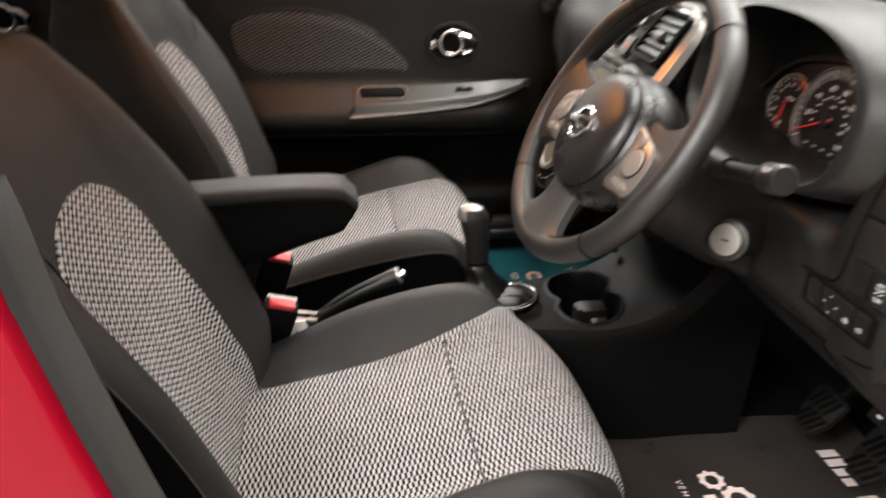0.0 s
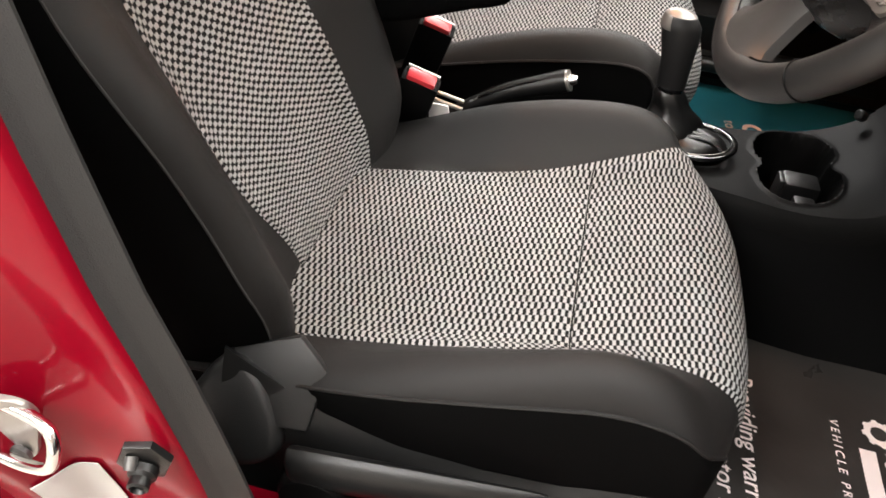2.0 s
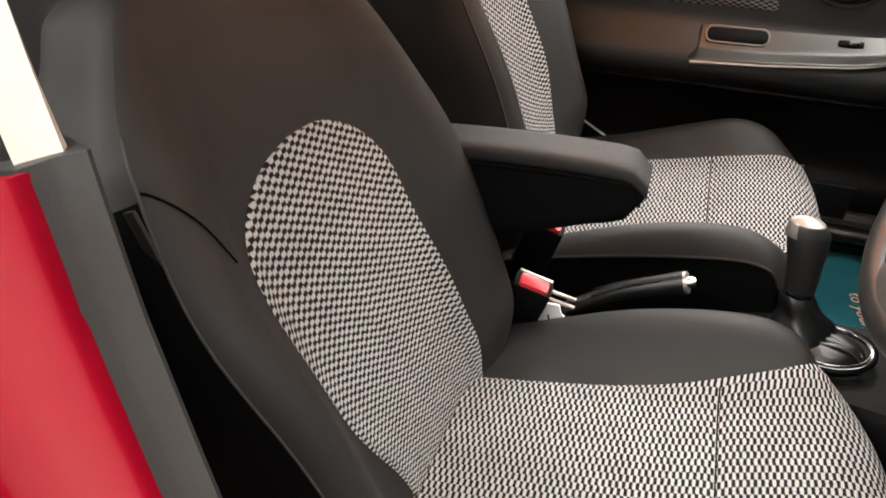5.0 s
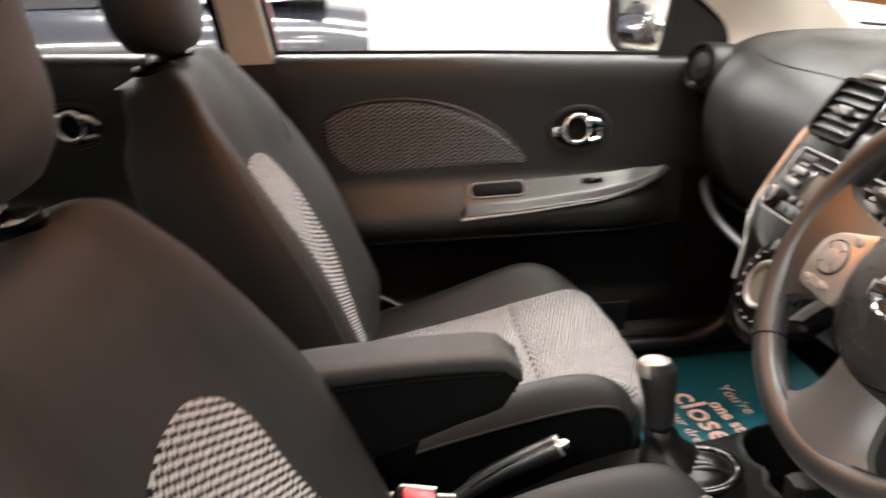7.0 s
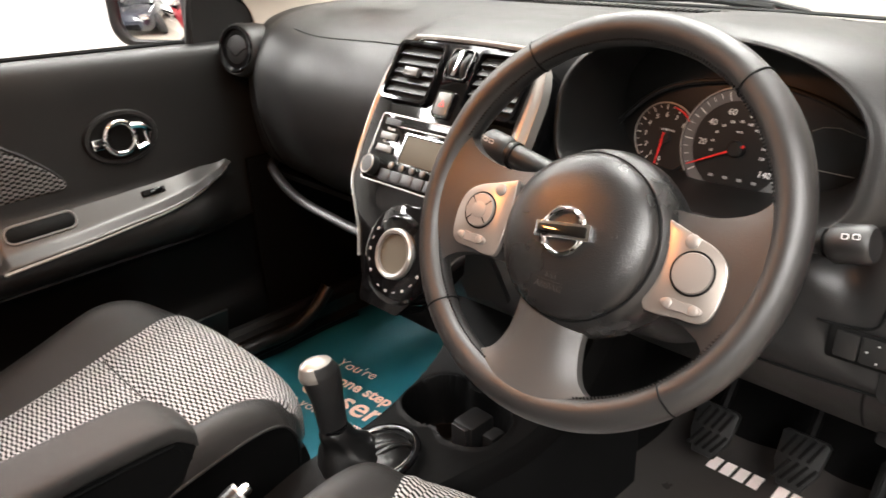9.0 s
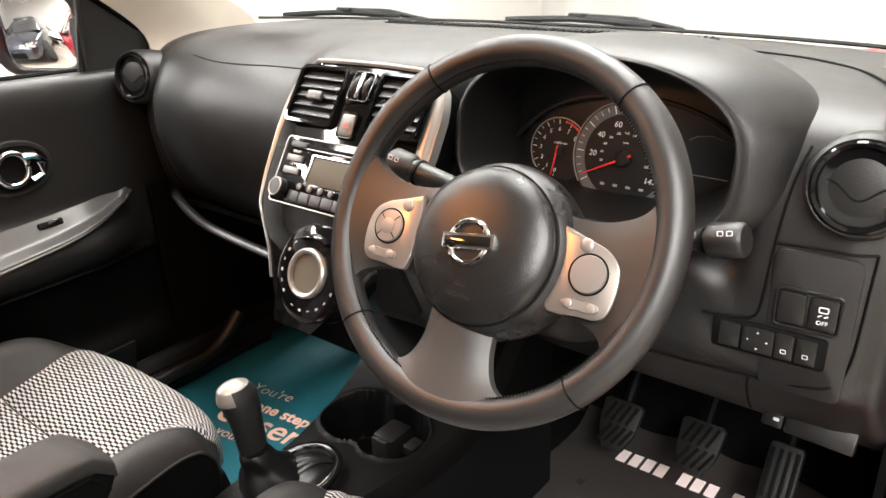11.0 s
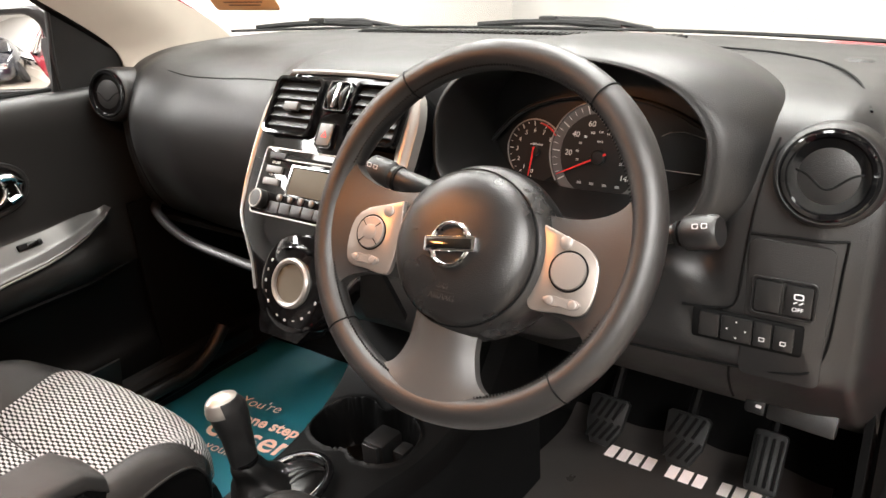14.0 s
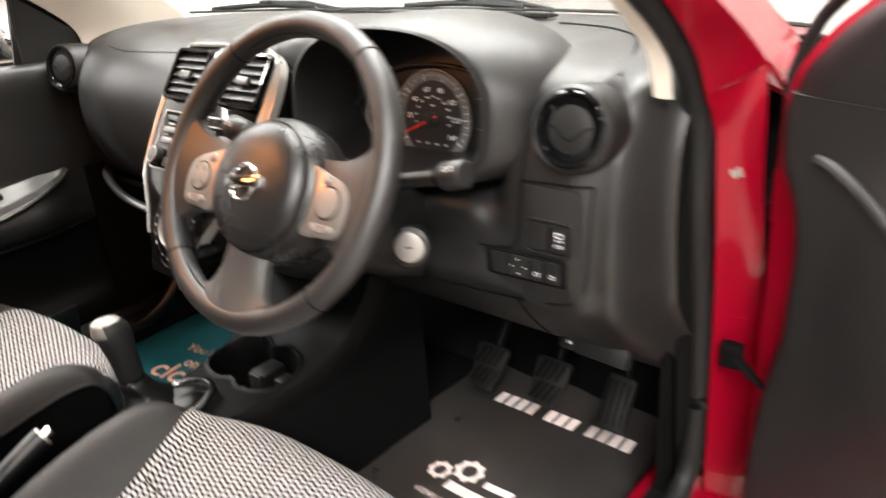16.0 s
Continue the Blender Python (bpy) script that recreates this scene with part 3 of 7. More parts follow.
rings = []
for k in range(121):
    th = 2 * math.pi * k / 120
    r = rim_profile(th)
    rings.append([wl((R0 + r * math.cos(q)) * math.cos(th), (R0 + r * math.cos(q)) * math.sin(th), r * 1.06 * math.sin(q)) for q in (2 * math.pi * j / 18 for j in range(18))])
bm = loft(rings, caps=False)
bmesh.ops.remove_doubles(bm, verts=bm.verts, dist=1e-6)
rim = part("rim", bm, LEATHER, wheel, "dark leather rim with stitched inner seam")
for deg in (52, 128, 225, 315):
    th = radians(deg)
    r = rim_profile(th) + 0.0004
    part("rim_seam", tube([wl((R0 + r * math.cos(q)) * math.cos(th), (R0 + r * math.cos(q)) * math.sin(th), r * 1.06 * math.sin(q)) for q in (2 * math.pi * j / 18 for j in range(18))],
                          0.0009, 5, closed=True), DARK, rim)
# stitches along the inside of the rim, joined into one row
st = bmesh.new()
for k in range(300):
    th = 2 * math.pi * k / 300
    if any(abs(((math.degrees(th) - d + 180) % 360) - 180) < w for d, w in ((0, 16), (180, 16), (270, 17))):
        continue
    r = rim_profile(th)
    q = math.pi * 0.83
    p = wl((R0 + r * math.cos(q)) * math.cos(th), (R0 + r * math.cos(q)) * math.sin(th), r * 1.06 * math.sin(q))
    rot = WM.to_3x3().to_4x4() @ Matrix.Rotation(th + 0.5, 4, "Z")
    b = box(p, (0.0034, 0.0013, 0.0012), 0, rot)
    me = bpy.data.meshes.new("tmp")
    b.to_mesh(me)
    b.free()
    st.from_mesh(me)
    bpy.data.meshes.remove(me)
tagged(part("stitching", st, DARK, rim), kind="stuff")


def spoke(name, widths, heights, start, turn, material, label, crown=0.005):
    """A spoke that flares into the rim; turn: its direction in degrees. Its outer end lies along the rim's ring."""
    ct, s_t = math.cos(radians(turn)), math.sin(radians(turn))
    rings_, steps = [], len(widths) - 1
    wf, hf = spline([(lo, hi) for lo, hi in widths]), spline([(h, 0) for h in heights])
    for i in range(25):
        f = i / 24
        lo, hi = wf(f)
        top, bot = [], []
        for q in range(13):
            side = lo + (hi - lo) * q / 12
            along = start + (math.sqrt(R0 * R0 - side * side) - start) * f
            a, b = along * ct - side * s_t, along * s_t + side * ct
            c = hf(f)[0]
            round_ = crown * (1 - abs(q / 6 - 1) ** 2.6) - (crown - 0.005)
            top.append(wl(a, b, c - 0.004 + round_))
            bot.append(wl(a, b, c - 0.020))
        rings_.append(top + bot[::-1])
    return part(name, loft(rings_), material, wheel, label, sharp=50)


FLARE_H = (0.006, 0.003, 0.002, 0.004, 0.008, 0.012)
spoke("spoke", ((-0.060, 0.030), (-0.066, 0.026), (-0.066, 0.025), (-0.069, 0.029), (-0.080, 0.040), (-0.104, 0.064)), FLARE_H, 0.055, 0, LEATHER, "black leather spoke")
spoke("spoke", ((-0.030, 0.060), (-0.026, 0.066), (-0.025, 0.066), (-0.029, 0.069), (-0.040, 0.080), (-0.064, 0.104)), FLARE_H, 0.055, 180, LEATHER, "black leather spoke")
# lower spoke: the wheel's leather, its colour lightened for the light it catches
spoke("spoke", ((-0.050, 0.046), (-0.042, 0.038), (-0.040, 0.036), (-0.043, 0.039), (-0.055, 0.051), (-0.086, 0.082)), (0.010, 0.010, 0.010, 0.010, 0.012, 0.014), 0.055, 270, mat("lit_leather_spoke", (0.040, 0.038, 0.036), 0.38, grain=0.28, gsize=1100, vary=0.1), "leather lower spoke, lightened for the light falling on it", 0.011)
# airbag boss and domed pad
HB = (0.004, -0.022)
boss = []
for h, k in ((-0.056, 0.93), (-0.040, 1.03), (-0.024, 1.065), (-0.008, 1.06), (0.003, 1.03), (0.010, 0.985), (0.014, 0.93)):
    o = []
    for x, y in oval(0.082, 0.082, 48):
        o.append(wl(HB[0] + 0.006 + x * k, HB[1] + 0.002 + y * k * (1.03 if y < 0 else 1.0), h))
    boss.append(o)
part("airbag_boss", loft(boss), PADBLK, wheel, "black moulded airbag boss")
pad = part("airbag_pad", lathe([(0.0770, 0.006), (0.0775, 0.0150), (0.0760, 0.0200), (0.0715, 0.0245), (0.064, 0.0283), (0.055, 0.0312), (0.038, 0.034), (0.018, 0.0352), (0.001, 0.0355)],
                               WM @ Matrix.Translation((HB[0] + 0.002, HB[1] + 0.001, 0)), 64), PADBLK, wheel, "round domed black airbag pad")
part("pad_gap", tube([wl(HB[0] + 0.002 + 0.0782 * math.cos(2 * math.pi * k / 60), HB[1] + 0.001 + 0.0782 * math.sin(2 * math.pi * k / 60), 0.0135) for k in range(60)], 0.0011, 6, closed=True), DARK, pad)
EM = WM @ Matrix.Translation((HB[0], HB[1], 0.0352)) @ Matrix.Rotation(radians(8), 4, "Z")
part("badge_ring", tube([EM @ Vector((0.0205 * math.cos(2 * math.pi * k / 40), 0.0205 * math.sin(2 * math.pi * k / 40), 0.002)) for k in range(40)], 0.0032, 8, closed=True, flat=0.8), CHROME, pad, "plain chrome badge ring")
bar = part("badge_bar", prism(rrect(0.056, 0.0150, 0.0015), 0.0045, EM, 0.001), CHROME, pad, "plain chrome badge bar")
part("badge_inset", prism(rrect(0.050, 0.0095, 0.001), 0.0052, EM, 0.0003), DARKCHROME, bar, "smoked inset of the badge bar")
for tx, ty, ts in ((HB[0], HB[1] - 0.043, "SRS"), (HB[0], HB[1] - 0.0535, "AIRBAG")):
    lettering("embossing", ts, 0.0085, WM @ Matrix.Translation((tx, ty, 0.0334 if ts == "SRS" else 0.0318)), SOFT, pad, 0.0006, align="CENTER")
part("embossed_line", box(wl(HB[0], HB[1] - 0.0455, 0.0336), (0.028, 0.0007, 0.0006), 0, WM.to_3x3().to_4x4()), SOFT, pad)
for sx in (-1, 1):
    part("horn_mark", prism([(0, 0), (0.006, 0.0015), (0.006, 0.0035), (0, 0.002)], 0.0005, WM @ Matrix.Translation((HB[0] + sx * 0.047 - 0.003, HB[1] + 0.006, 0.0325)), 0.0001), SOFT, pad)
# silver switch panels in both side spokes
SILVER = mat("satin_switch_panel", (0.31, 0.275, 0.25), 0.34, 0.75, vary=0.05)
BUTTON = mat("grey_switch_button", (0.24, 0.213, 0.195), 0.40, 0.5, vary=0.05)
for sx in (-1, 1):
    out = [(0.078, 0.034), (0.100, 0.027), (0.122, 0.020), (0.136, 0.008), (0.140, -0.012), (0.137, -0.034), (0.128, -0.043), (0.108, -0.044), (0.088, -0.046), (0.0765, -0.040), (0.0745, 0.0)]
    o2 = curve_pts([(x, y, 0) for x, y in out] + [(out[0][0], out[0][1], 0)], 48)[:-1]
    o2 = [(sx * p.x, p.y) for p in o2]
    if sx < 0:
        o2 = o2[::-1]
    sp = part("switch_panel", prism(o2, 0.006, WM @ Matrix.Translation((0.002 + sx * 0.004, -0.019, 0.0035)), 0.0015), SILVER, wheel, "satin silver switch panel")
    PM = WM @ Matrix.Translation((0.002 + sx * 0.115, -0.020, 0.0093))
    part("round_switch", lathe([(0.0175, 0), (0.0175, 0.0015), (0.0165, 0.003), (0.012, 0.0035), (0.001, 0.0035)], PM @ Matrix.Translation((0, -0.004, 0)), 36), BUTTON, sp)
    part("switch_groove", tube([PM @ Vector((0.0185 * math.cos(2 * math.pi * k / 40), -0.004 + 0.0185 * math.sin(2 * math.pi * k / 40), 0.0006)) for k in range(40)], 0.0009, 6, closed=True), DARK, sp)
    part("small_switch", lathe([(0.0062, 0), (0.0062, 0.0018), (0.005, 0.0028), (0.001, 0.003)], PM @ Matrix.Translation((-sx * 0.017 if sx < 0 else -0.008, 0.0215, 0)), 24), BUTTON, sp)
    bone = [(x, y - 0.033) for x, y in [(0.0185 * math.cos(t) * 1.0, (0.0062 - 0.0022 * math.exp(-(math.cos(t) / 0.45) ** 2)) * math.sin(t)) for t in (2 * math.pi * k / 40 for k in range(40))]]
    rk = part("rocker_switch", prism(bone, 0.003, PM, 0.0008), BUTTON, sp)
    for q in (-1, 1):
        part("rocker_dot", lathe([(0.0042, 0), (0.0042, 0.0012), (0.003, 0.0018), (0.001, 0.0018)], PM @ Matrix.Translation((q * 0.0115, -0.033, 0.0028)), 18), BUTTON, rk)
    if sx < 0:
        part("switch_centre", lathe([(0.0085, 0), (0.0085, 0.001), (0.0075, 0.0014), (0.001, 0.0014)], PM @ Matrix.Translation((0, -0.004, 0.003)), 28), BUTTON, sp)
        for deg in (45, 135, 225, 315):
            a = radians(deg)
            part("switch_split", box(PM @ Vector((0.0128 * math.cos(a), -0.004 + 0.0128 * math.sin(a), 0.0034)), (0.0075, 0.0008, 0.0008), 0, PM.to_3x3().to_4x4() @ Matrix.Rotation(a, 4, "Z")), DARK, sp)
# column shroud, stalks, ignition lock
col = thing("steering_column", (0.345, 0.2, 0.80), "black plastic steering column shroud with stalks and ignition lock", "steering column")
rings = []
for d, hw, hh in ((0.045, 0.070, 0.050), (0.07, 0.078, 0.060), (0.14, 0.080, 0.066), (0.22, 0.078, 0.068), (0.30, 0.07, 0.06)):
    o = WM @ Vector((-0.006, -0.012, -d))
    rr = []
    for q in range(36):
        a = 2 * math.pi * q / 36
        ca, sa = math.cos(a), math.sin(a)
        rr.append(o + WM.to_3x3() @ Vector((hw * math.copysign(abs(ca) ** 0.7, ca), hh * (1.25 if sa < 0 else 0.9) * math.copysign(abs(sa) ** 0.7, sa), 0)))
    rings.append(rr)
part("column_shroud", loft(rings), HARD, col, "black plastic column shroud")
for sx in (-1, 1):
    b0, tip = (Vector((0.430, 0.150, 0.930)), Vector((0.554, 0.142, 0.961))) if sx > 0 else (Vector((0.27, 0.145, 0.938)), Vector((0.122, 0.137, 0.972)))
    d, L = (tip - b0).normalized(), (tip - b0).length
    base = part("stalk", tube([b0, b0 + d * 0.035, b0 + d * (L - 0.05), b0 + d * (L - 0.01)], lambda t: 0.0098 if sx > 0 else 0.0125 + 0.003 * t, 14), HARD, col, "black control stalk with white symbols")
    gr, gl = (0.0175, 0.036) if sx > 0 else (0.0185, 0.034)
    k0 = b0 + d * (L - gl)
    part("stalk_grip", tube([k0, k0 + d * 0.004, k0 + d * (gl - 0.004), k0 + d * gl], lambda t: gr if 0 < t < 1 else gr - 0.003, 18), SOFT, base)
    part("stalk_ring", tube([b0 + d * (L - 0.044), b0 + d * (L - 0.040)], 0.0128 if sx > 0 else 0.0165, 18), DARK, base)
    SM = frame_at(b0 + d * (L - 0.016) + WM.to_3x3() @ Vector((0, 0.002, gr + 0.0001)), d * sx, WM.to_3x3() @ Vector((0, 1, 0.2)))
    for q in range(2):
        part("symbol", ring_band(rrect(0.006, 0.005, 0.001), rrect(0.0045, 0.0035, 0.0007), 0.0003, SM @ Matrix.Translation((-0.006 + 0.009 * q, 0.001, 0)), 0.0001), WHITEINK, base)
part("stalk_mount", tube([(0.375, 0.160, 0.920), (0.40, 0.156, 0.925), (0.436, 0.151, 0.9315)], lambda t: 0.020 - 0.006 * t, 18), HARD, col, "black stalk mount")
IG = frame_at((0.425, 0.172, 0.832), (0.80, 0.60, 0), (0, 0.3, 0.95))
lock = part("ignition_lock", lathe([(0.021, -0.03), (0.021, 0.0), (0.0195, 0.004), (0.012, 0.0055), (0.001, 0.0055)], IG, 36), SATIN, col, "round silver ignition lock")
part("lock_collar", lathe([(0.027, -0.05), (0.027, -0.002), (0.0215, 0.0)], IG, 36), HARD, lock)
part("key_slot", box(IG @ Vector((0, 0, 0.0056)), (0.010, 0.002, 0.001), 0, IG.to_3x3().to_4x4()), DARK, lock)

# ---- dashboard ----
dash = thing("dashboard", (0, 0.45, 0.60), "black moulded dashboard with glovebox bulge, gauges and silver-framed centre stack", "dashboard")
STATIONS = (
    (-0.715, ((0.80, 1.035), (0.66, 1.045), (0.52, 1.05), (0.42, 1.045), (0.36, 1.02), (0.325, 0.96), (0.325, 0.90), (0.335, 0.84), (0.35, 0.78), (0.37, 0.74), (0.45, 0.70), (0.60, 0.60))),
    (-0.64, ((0.82, 1.035), (0.68, 1.048), (0.52, 1.056), (0.40, 1.052), (0.32, 1.03), (0.278, 0.97), (0.268, 0.90), (0.272, 0.84), (0.285, 0.78), (0.32, 0.745), (0.42, 0.70), (0.60, 0.60))),
    (-0.56, ((0.84, 1.035), (0.70, 1.05), (0.52, 1.06), (0.38, 1.058), (0.30, 1.035), (0.250, 0.975), (0.238, 0.90), (0.255, 0.83), (0.285, 0.77), (0.32, 0.738), (0.42, 0.70), (0.60, 0.60))),
    (-0.40, ((0.87, 1.035), (0.72, 1.05), (0.53, 1.064), (0.36, 1.060), (0.275, 1.032), (0.226, 0.975), (0.214, 0.90), (0.234, 0.83), (0.275, 0.765), (0.31, 0.735), (0.42, 0.70), (0.60, 0.60))),
    (-0.20, ((0.89, 1.035), (0.73, 1.05), (0.54, 1.066), (0.37, 1.066), (0.283, 1.038), (0.228, 0.98), (0.212, 0.90), (0.232, 0.83), (0.27, 0.765), (0.30, 0.735), (0.42, 0.68), (0.60, 0.60))),
    (-0.11, ((0.90, 1.035), (0.74, 1.05), (0.55, 1.068), (0.38, 1.077), (0.264, 1.068), (0.240, 1.005), (0.195, 0.94), (0.155, 0.87), (0.13, 0.80), (0.15, 0.73), (0.28, 0.66), (0.55, 0.60))),
    (0.10, ((0.90, 1.035), (0.74, 1.05), (0.55, 1.068), (0.38, 1.076), (0.264, 1.066), (0.240, 1.0), (0.195, 0.94), (0.165, 0.87), (0.15, 0.80), (0.17, 0.73), (0.28, 0.66), (0.55, 0.60))),
    (0.17, ((0.88, 1.035), (0.73, 1.046), (0.55, 1.05), (0.43, 1.04), (0.37, 1.0), (0.362, 0.95), (0.35, 0.905), (0.25, 0.88), (0.235, 0.83), (0.24, 0.76), (0.33, 0.665), (0.46, 0.57))),
    (0.34, ((0.86, 1.035), (0.72, 1.046), (0.55, 1.05), (0.43, 1.04), (0.37, 1.0), (0.362, 0.95), (0.35, 0.905), (0.25, 0.88), (0.235, 0.83), (0.24, 0.76), (0.33, 0.665), (0.46, 0.57))),
    (0.47, ((0.83, 1.035), (0.70, 1.046), (0.55, 1.05), (0.43, 1.04), (0.37, 1.0), (0.362, 0.95), (0.34, 0.91), (0.245, 0.88), (0.238, 0.83), (0.242, 0.76), (0.335, 0.66), (0.46, 0.57))),
    (0.535, ((0.81, 1.035), (0.69, 1.045), (0.53, 1.052), (0.39, 1.055), (0.30, 1.035), (0.262, 0.97), (0.248, 0.91), (0.243, 0.85), (0.243, 0.79), (0.25, 0.75), (0.335, 0.66), (0.46, 0.57))),
    (0.62, ((0.80, 1.035), (0.67, 1.043), (0.52, 1.048), (0.39, 1.05), (0.305, 1.035), (0.265, 0.975), (0.25, 0.91), (0.246, 0.85), (0.246, 0.79), (0.252, 0.75), (0.345, 0.655), (0.46, 0.57))),
    (0.665, ((0.78, 1.035), (0.65, 1.042), (0.51, 1.045), (0.40, 1.042), (0.325, 1.025), (0.285, 0.97), (0.268, 0.91), (0.262, 0.85), (0.262, 0.79), (0.272, 0.74), (0.36, 0.65), (0.46, 0.57))),
    (0.715, ((0.76, 1.035), (0.62, 1.04), (0.50, 1.04), (0.43, 1.03), (0.38, 1.01), (0.352, 0.96), (0.345, 0.90), (0.347, 0.84), (0.355, 0.78), (0.37, 0.73), (0.43, 0.65), (0.48, 0.57))),
)
CURVES = [(x, spline([(y, z) for y, z in p])) for x, p in STATIONS]


def dash_at(x, t):
    for (x0, c0), (x1, c1) in zip(CURVES, CURVES[1:]):
        if x <= x1 or x1 == CURVES[-1][0]:
            f = sstep(x0, x1, x)
            q = c0(t) * (1 - f) + c1(t) * f
            return Vector((x, q[0], q[1]))


part("dash_body", grid(lambda u, v: dash_at(-0.715 + 1.43 * u, v), 220, 100), SOFT, dash, "black grained dashboard moulding", sharp=60)
# glovebox seam line over the bulge, shelf lip under it
part("glovebox_seam", tube([dash_at(-0.500 + 0.320 * k / 24, 0.358 + 0.008 * k / 24) + Vector((0, -0.0002, 0.0003)) for k in range(25)], 0.0010, 5), DARK, dash)
part("glovebox_seam", tube([dash_at(-0.585 - 0.015 * math.sin(k / 20 * math.pi), 0.42 + 0.35 * k / 20) + Vector((0, -0.0003, 0)) for k in range(21)], 0.0010, 5), DARK, dash)
part("shelf_lip", tube(curve_pts([(-0.655, 0.33, 0.758), (-0.60, 0.270, 0.757), (-0.45, 0.222, 0.742), (-0.30, 0.212, 0.732), (-0.14, 0.205, 0.728)], 24), 0.010, 10, flat=0.8), SOFT, dash, "rounded lip of the open dash shelf")
part("shelf", solid(grid(lambda u, v: Vector((-0.64 + 0.51 * u, 0.30 + 0.20 * v, 0.735 - 0.01 * v)), 8, 4), 0.01), DARK, dash)
# defroster grille: slats near the windscreen
g = part("defroster_grille", box((-0.04, 0.715, 1.0520), (0.70, 0.034, 0.004), 0.001), DARK, dash, "long black defroster grille")
for k in range(56):
    part("slat", box((-0.38 + 0.68 * k / 55, 0.715 - 0.03 * ((k / 27.5 - 1) ** 2) * 0.0, 1.0550), (0.0035, 0.030, 0.004), 0), HARD, g)
part("dash_seam", tube([on_top + Vector((0, 0, 0.0006)) for on_top in curve_pts([(0.36, 0.655, 1.0495), (0.426, 0.637, 1.0495), (0.488, 0.606, 1.0503), (0.559, 0.536, 1.0515), (0.611, 0.432, 1.0515), (0.641, 0.335, 1.0395)], 40)], 0.0016, 6), DARK, dash)
part("sun_sensor", lathe([(0.020, 0), (0.020, 0.002), (0.016, 0.004), (0.001, 0.0045)], Matrix.Translation((0.585, 0.594, 1.045)), 28), HARD, dash)


# end vents: gloss ring, black ball with split flap
def round_vent(x, yaw, size):
    m = frame_at((x, 0.253, 0.992), (math.cos(radians(yaw)), math.sin(radians(yaw)), 0), (0, 0.22, 0.97)) @ Matrix.Diagonal((size, size, 1, 1))
    pod = part("vent_pod", lathe([(0.066, -0.13), (0.066, -0.05), (0.0625, -0.008), (0.060, 0.0), (0.056, 0.003), (0.0525, 0.001), (0.050, -0.012), (0.001, -0.03)], m, 44), SOFT, dash, "round black vent pod")
    part("vent_ring", lathe([(0.0535, 0.000), (0.0535, 0.004), (0.051, 0.006), (0.0465, 0.005), (0.043, -0.004), (0.043, -0.014), (0.045, -0.016)], m, 44), GLOSS, pod, "gloss black vent ring")
    part("vent_ball", lathe([(0.0425, -0.018), (0.0420, -0.006), (0.039, -0.0015), (0.030, 0.001), (0.015, 0.0028), (0.001, 0.0032)], m, 40), SOFT, pod, "black vent flap")
    part("flap_split", tube([m @ Vector((-0.040 + 0.080 * k / 20, 0.006 - 0.021 * math.exp(-((k / 10 - 1.0) / 0.50) ** 2), 0.0026 - 0.005 * (abs(k / 10 - 1) ** 3))) for k in range(21)], 0.0014, 6), DARK, pod)
    for q in (-1, 1):
        part("flap_slot", tube([m @ Vector((q * (0.0405 - 0.004 * (k / 5 - 1) ** 2), -0.016 + 0.030 * k / 10, -0.0015 - 0.002 * abs(k / 5 - 1))) for k in range(11)], 0.0016, 6), DARK, pod)


round_vent(0.622, 3, 0.845)
round_vent(-0.646, 14, 0.82)

# ---- gauge binnacle ----
def hood_ring(y, k, top=0.0, cx=0.318, extra=0.0, tilt=0.16):
    out = []
    for q in range(112):
        a = 2 * math.pi * q / 112
        ca, sa = math.cos(a), math.sin(a)
        px = (0.192 if ca > 0 else 0.166) * k * math.copysign(abs(ca) ** 0.86, ca) + extra * max(0, ca)
        pz = (0.100 * k + (top if sa > 0 else 0)) * math.copysign(abs(sa) ** (0.86 if sa > 0 else 0.55), sa)
        out.append(Vector((cx + px, y + tilt * pz, 0.998 + pz)))
    return out


part("hood_inside", loft([hood_ring(0.365, 0.84), hood_ring(0.31, 0.90), hood_ring(0.25, 0.955), hood_ring(0.237, 0.980)], caps=False), HARD, dash, "black inside of the gauge hood", sharp=70)
HOOD = [hood_ring(0.237, 0.979), hood_ring(0.2335, 0.990), hood_ring(0.234, 1.01), hood_ring(0.24, 1.04, extra=0.010), hood_ring(0.27, 1.08, 0.002, extra=0.028),
        hood_ring(0.32, 1.12, -0.002, extra=0.042), hood_ring(0.38, 1.10, -0.004, extra=0.036), hood_ring(0.44, 1.03, -0.004, extra=0.014),
        hood_ring(0.50, 0.88, -0.004, extra=-0.02), hood_ring(0.56, 0.64, -0.006, extra=-0.03)]
HOOD_LINES = [spline([tuple(r[q]) for r in HOOD]) for q in range(len(HOOD[0]))]
part("gauge_hood", loft([[Vector(f(k / 54)) for f in HOOD_LINES] for k in range(55)], caps=False), SOFT, dash, "black hooded gauge binnacle", sharp=70)
face = part("gauge_face", prism([(x, y) for x, y in rrect(0.318, 0.18, 0.085, 10)], 0.004, frame_at((0.331, 0.352, 0.998), (1, 0, 0), (0, 0.16, 1)), 0.001), DIAL, dash, "black gauge face")
GM = frame_at((0.338, 0.340, 0.956), (1, 0, 0), (0, 0.16, 1))


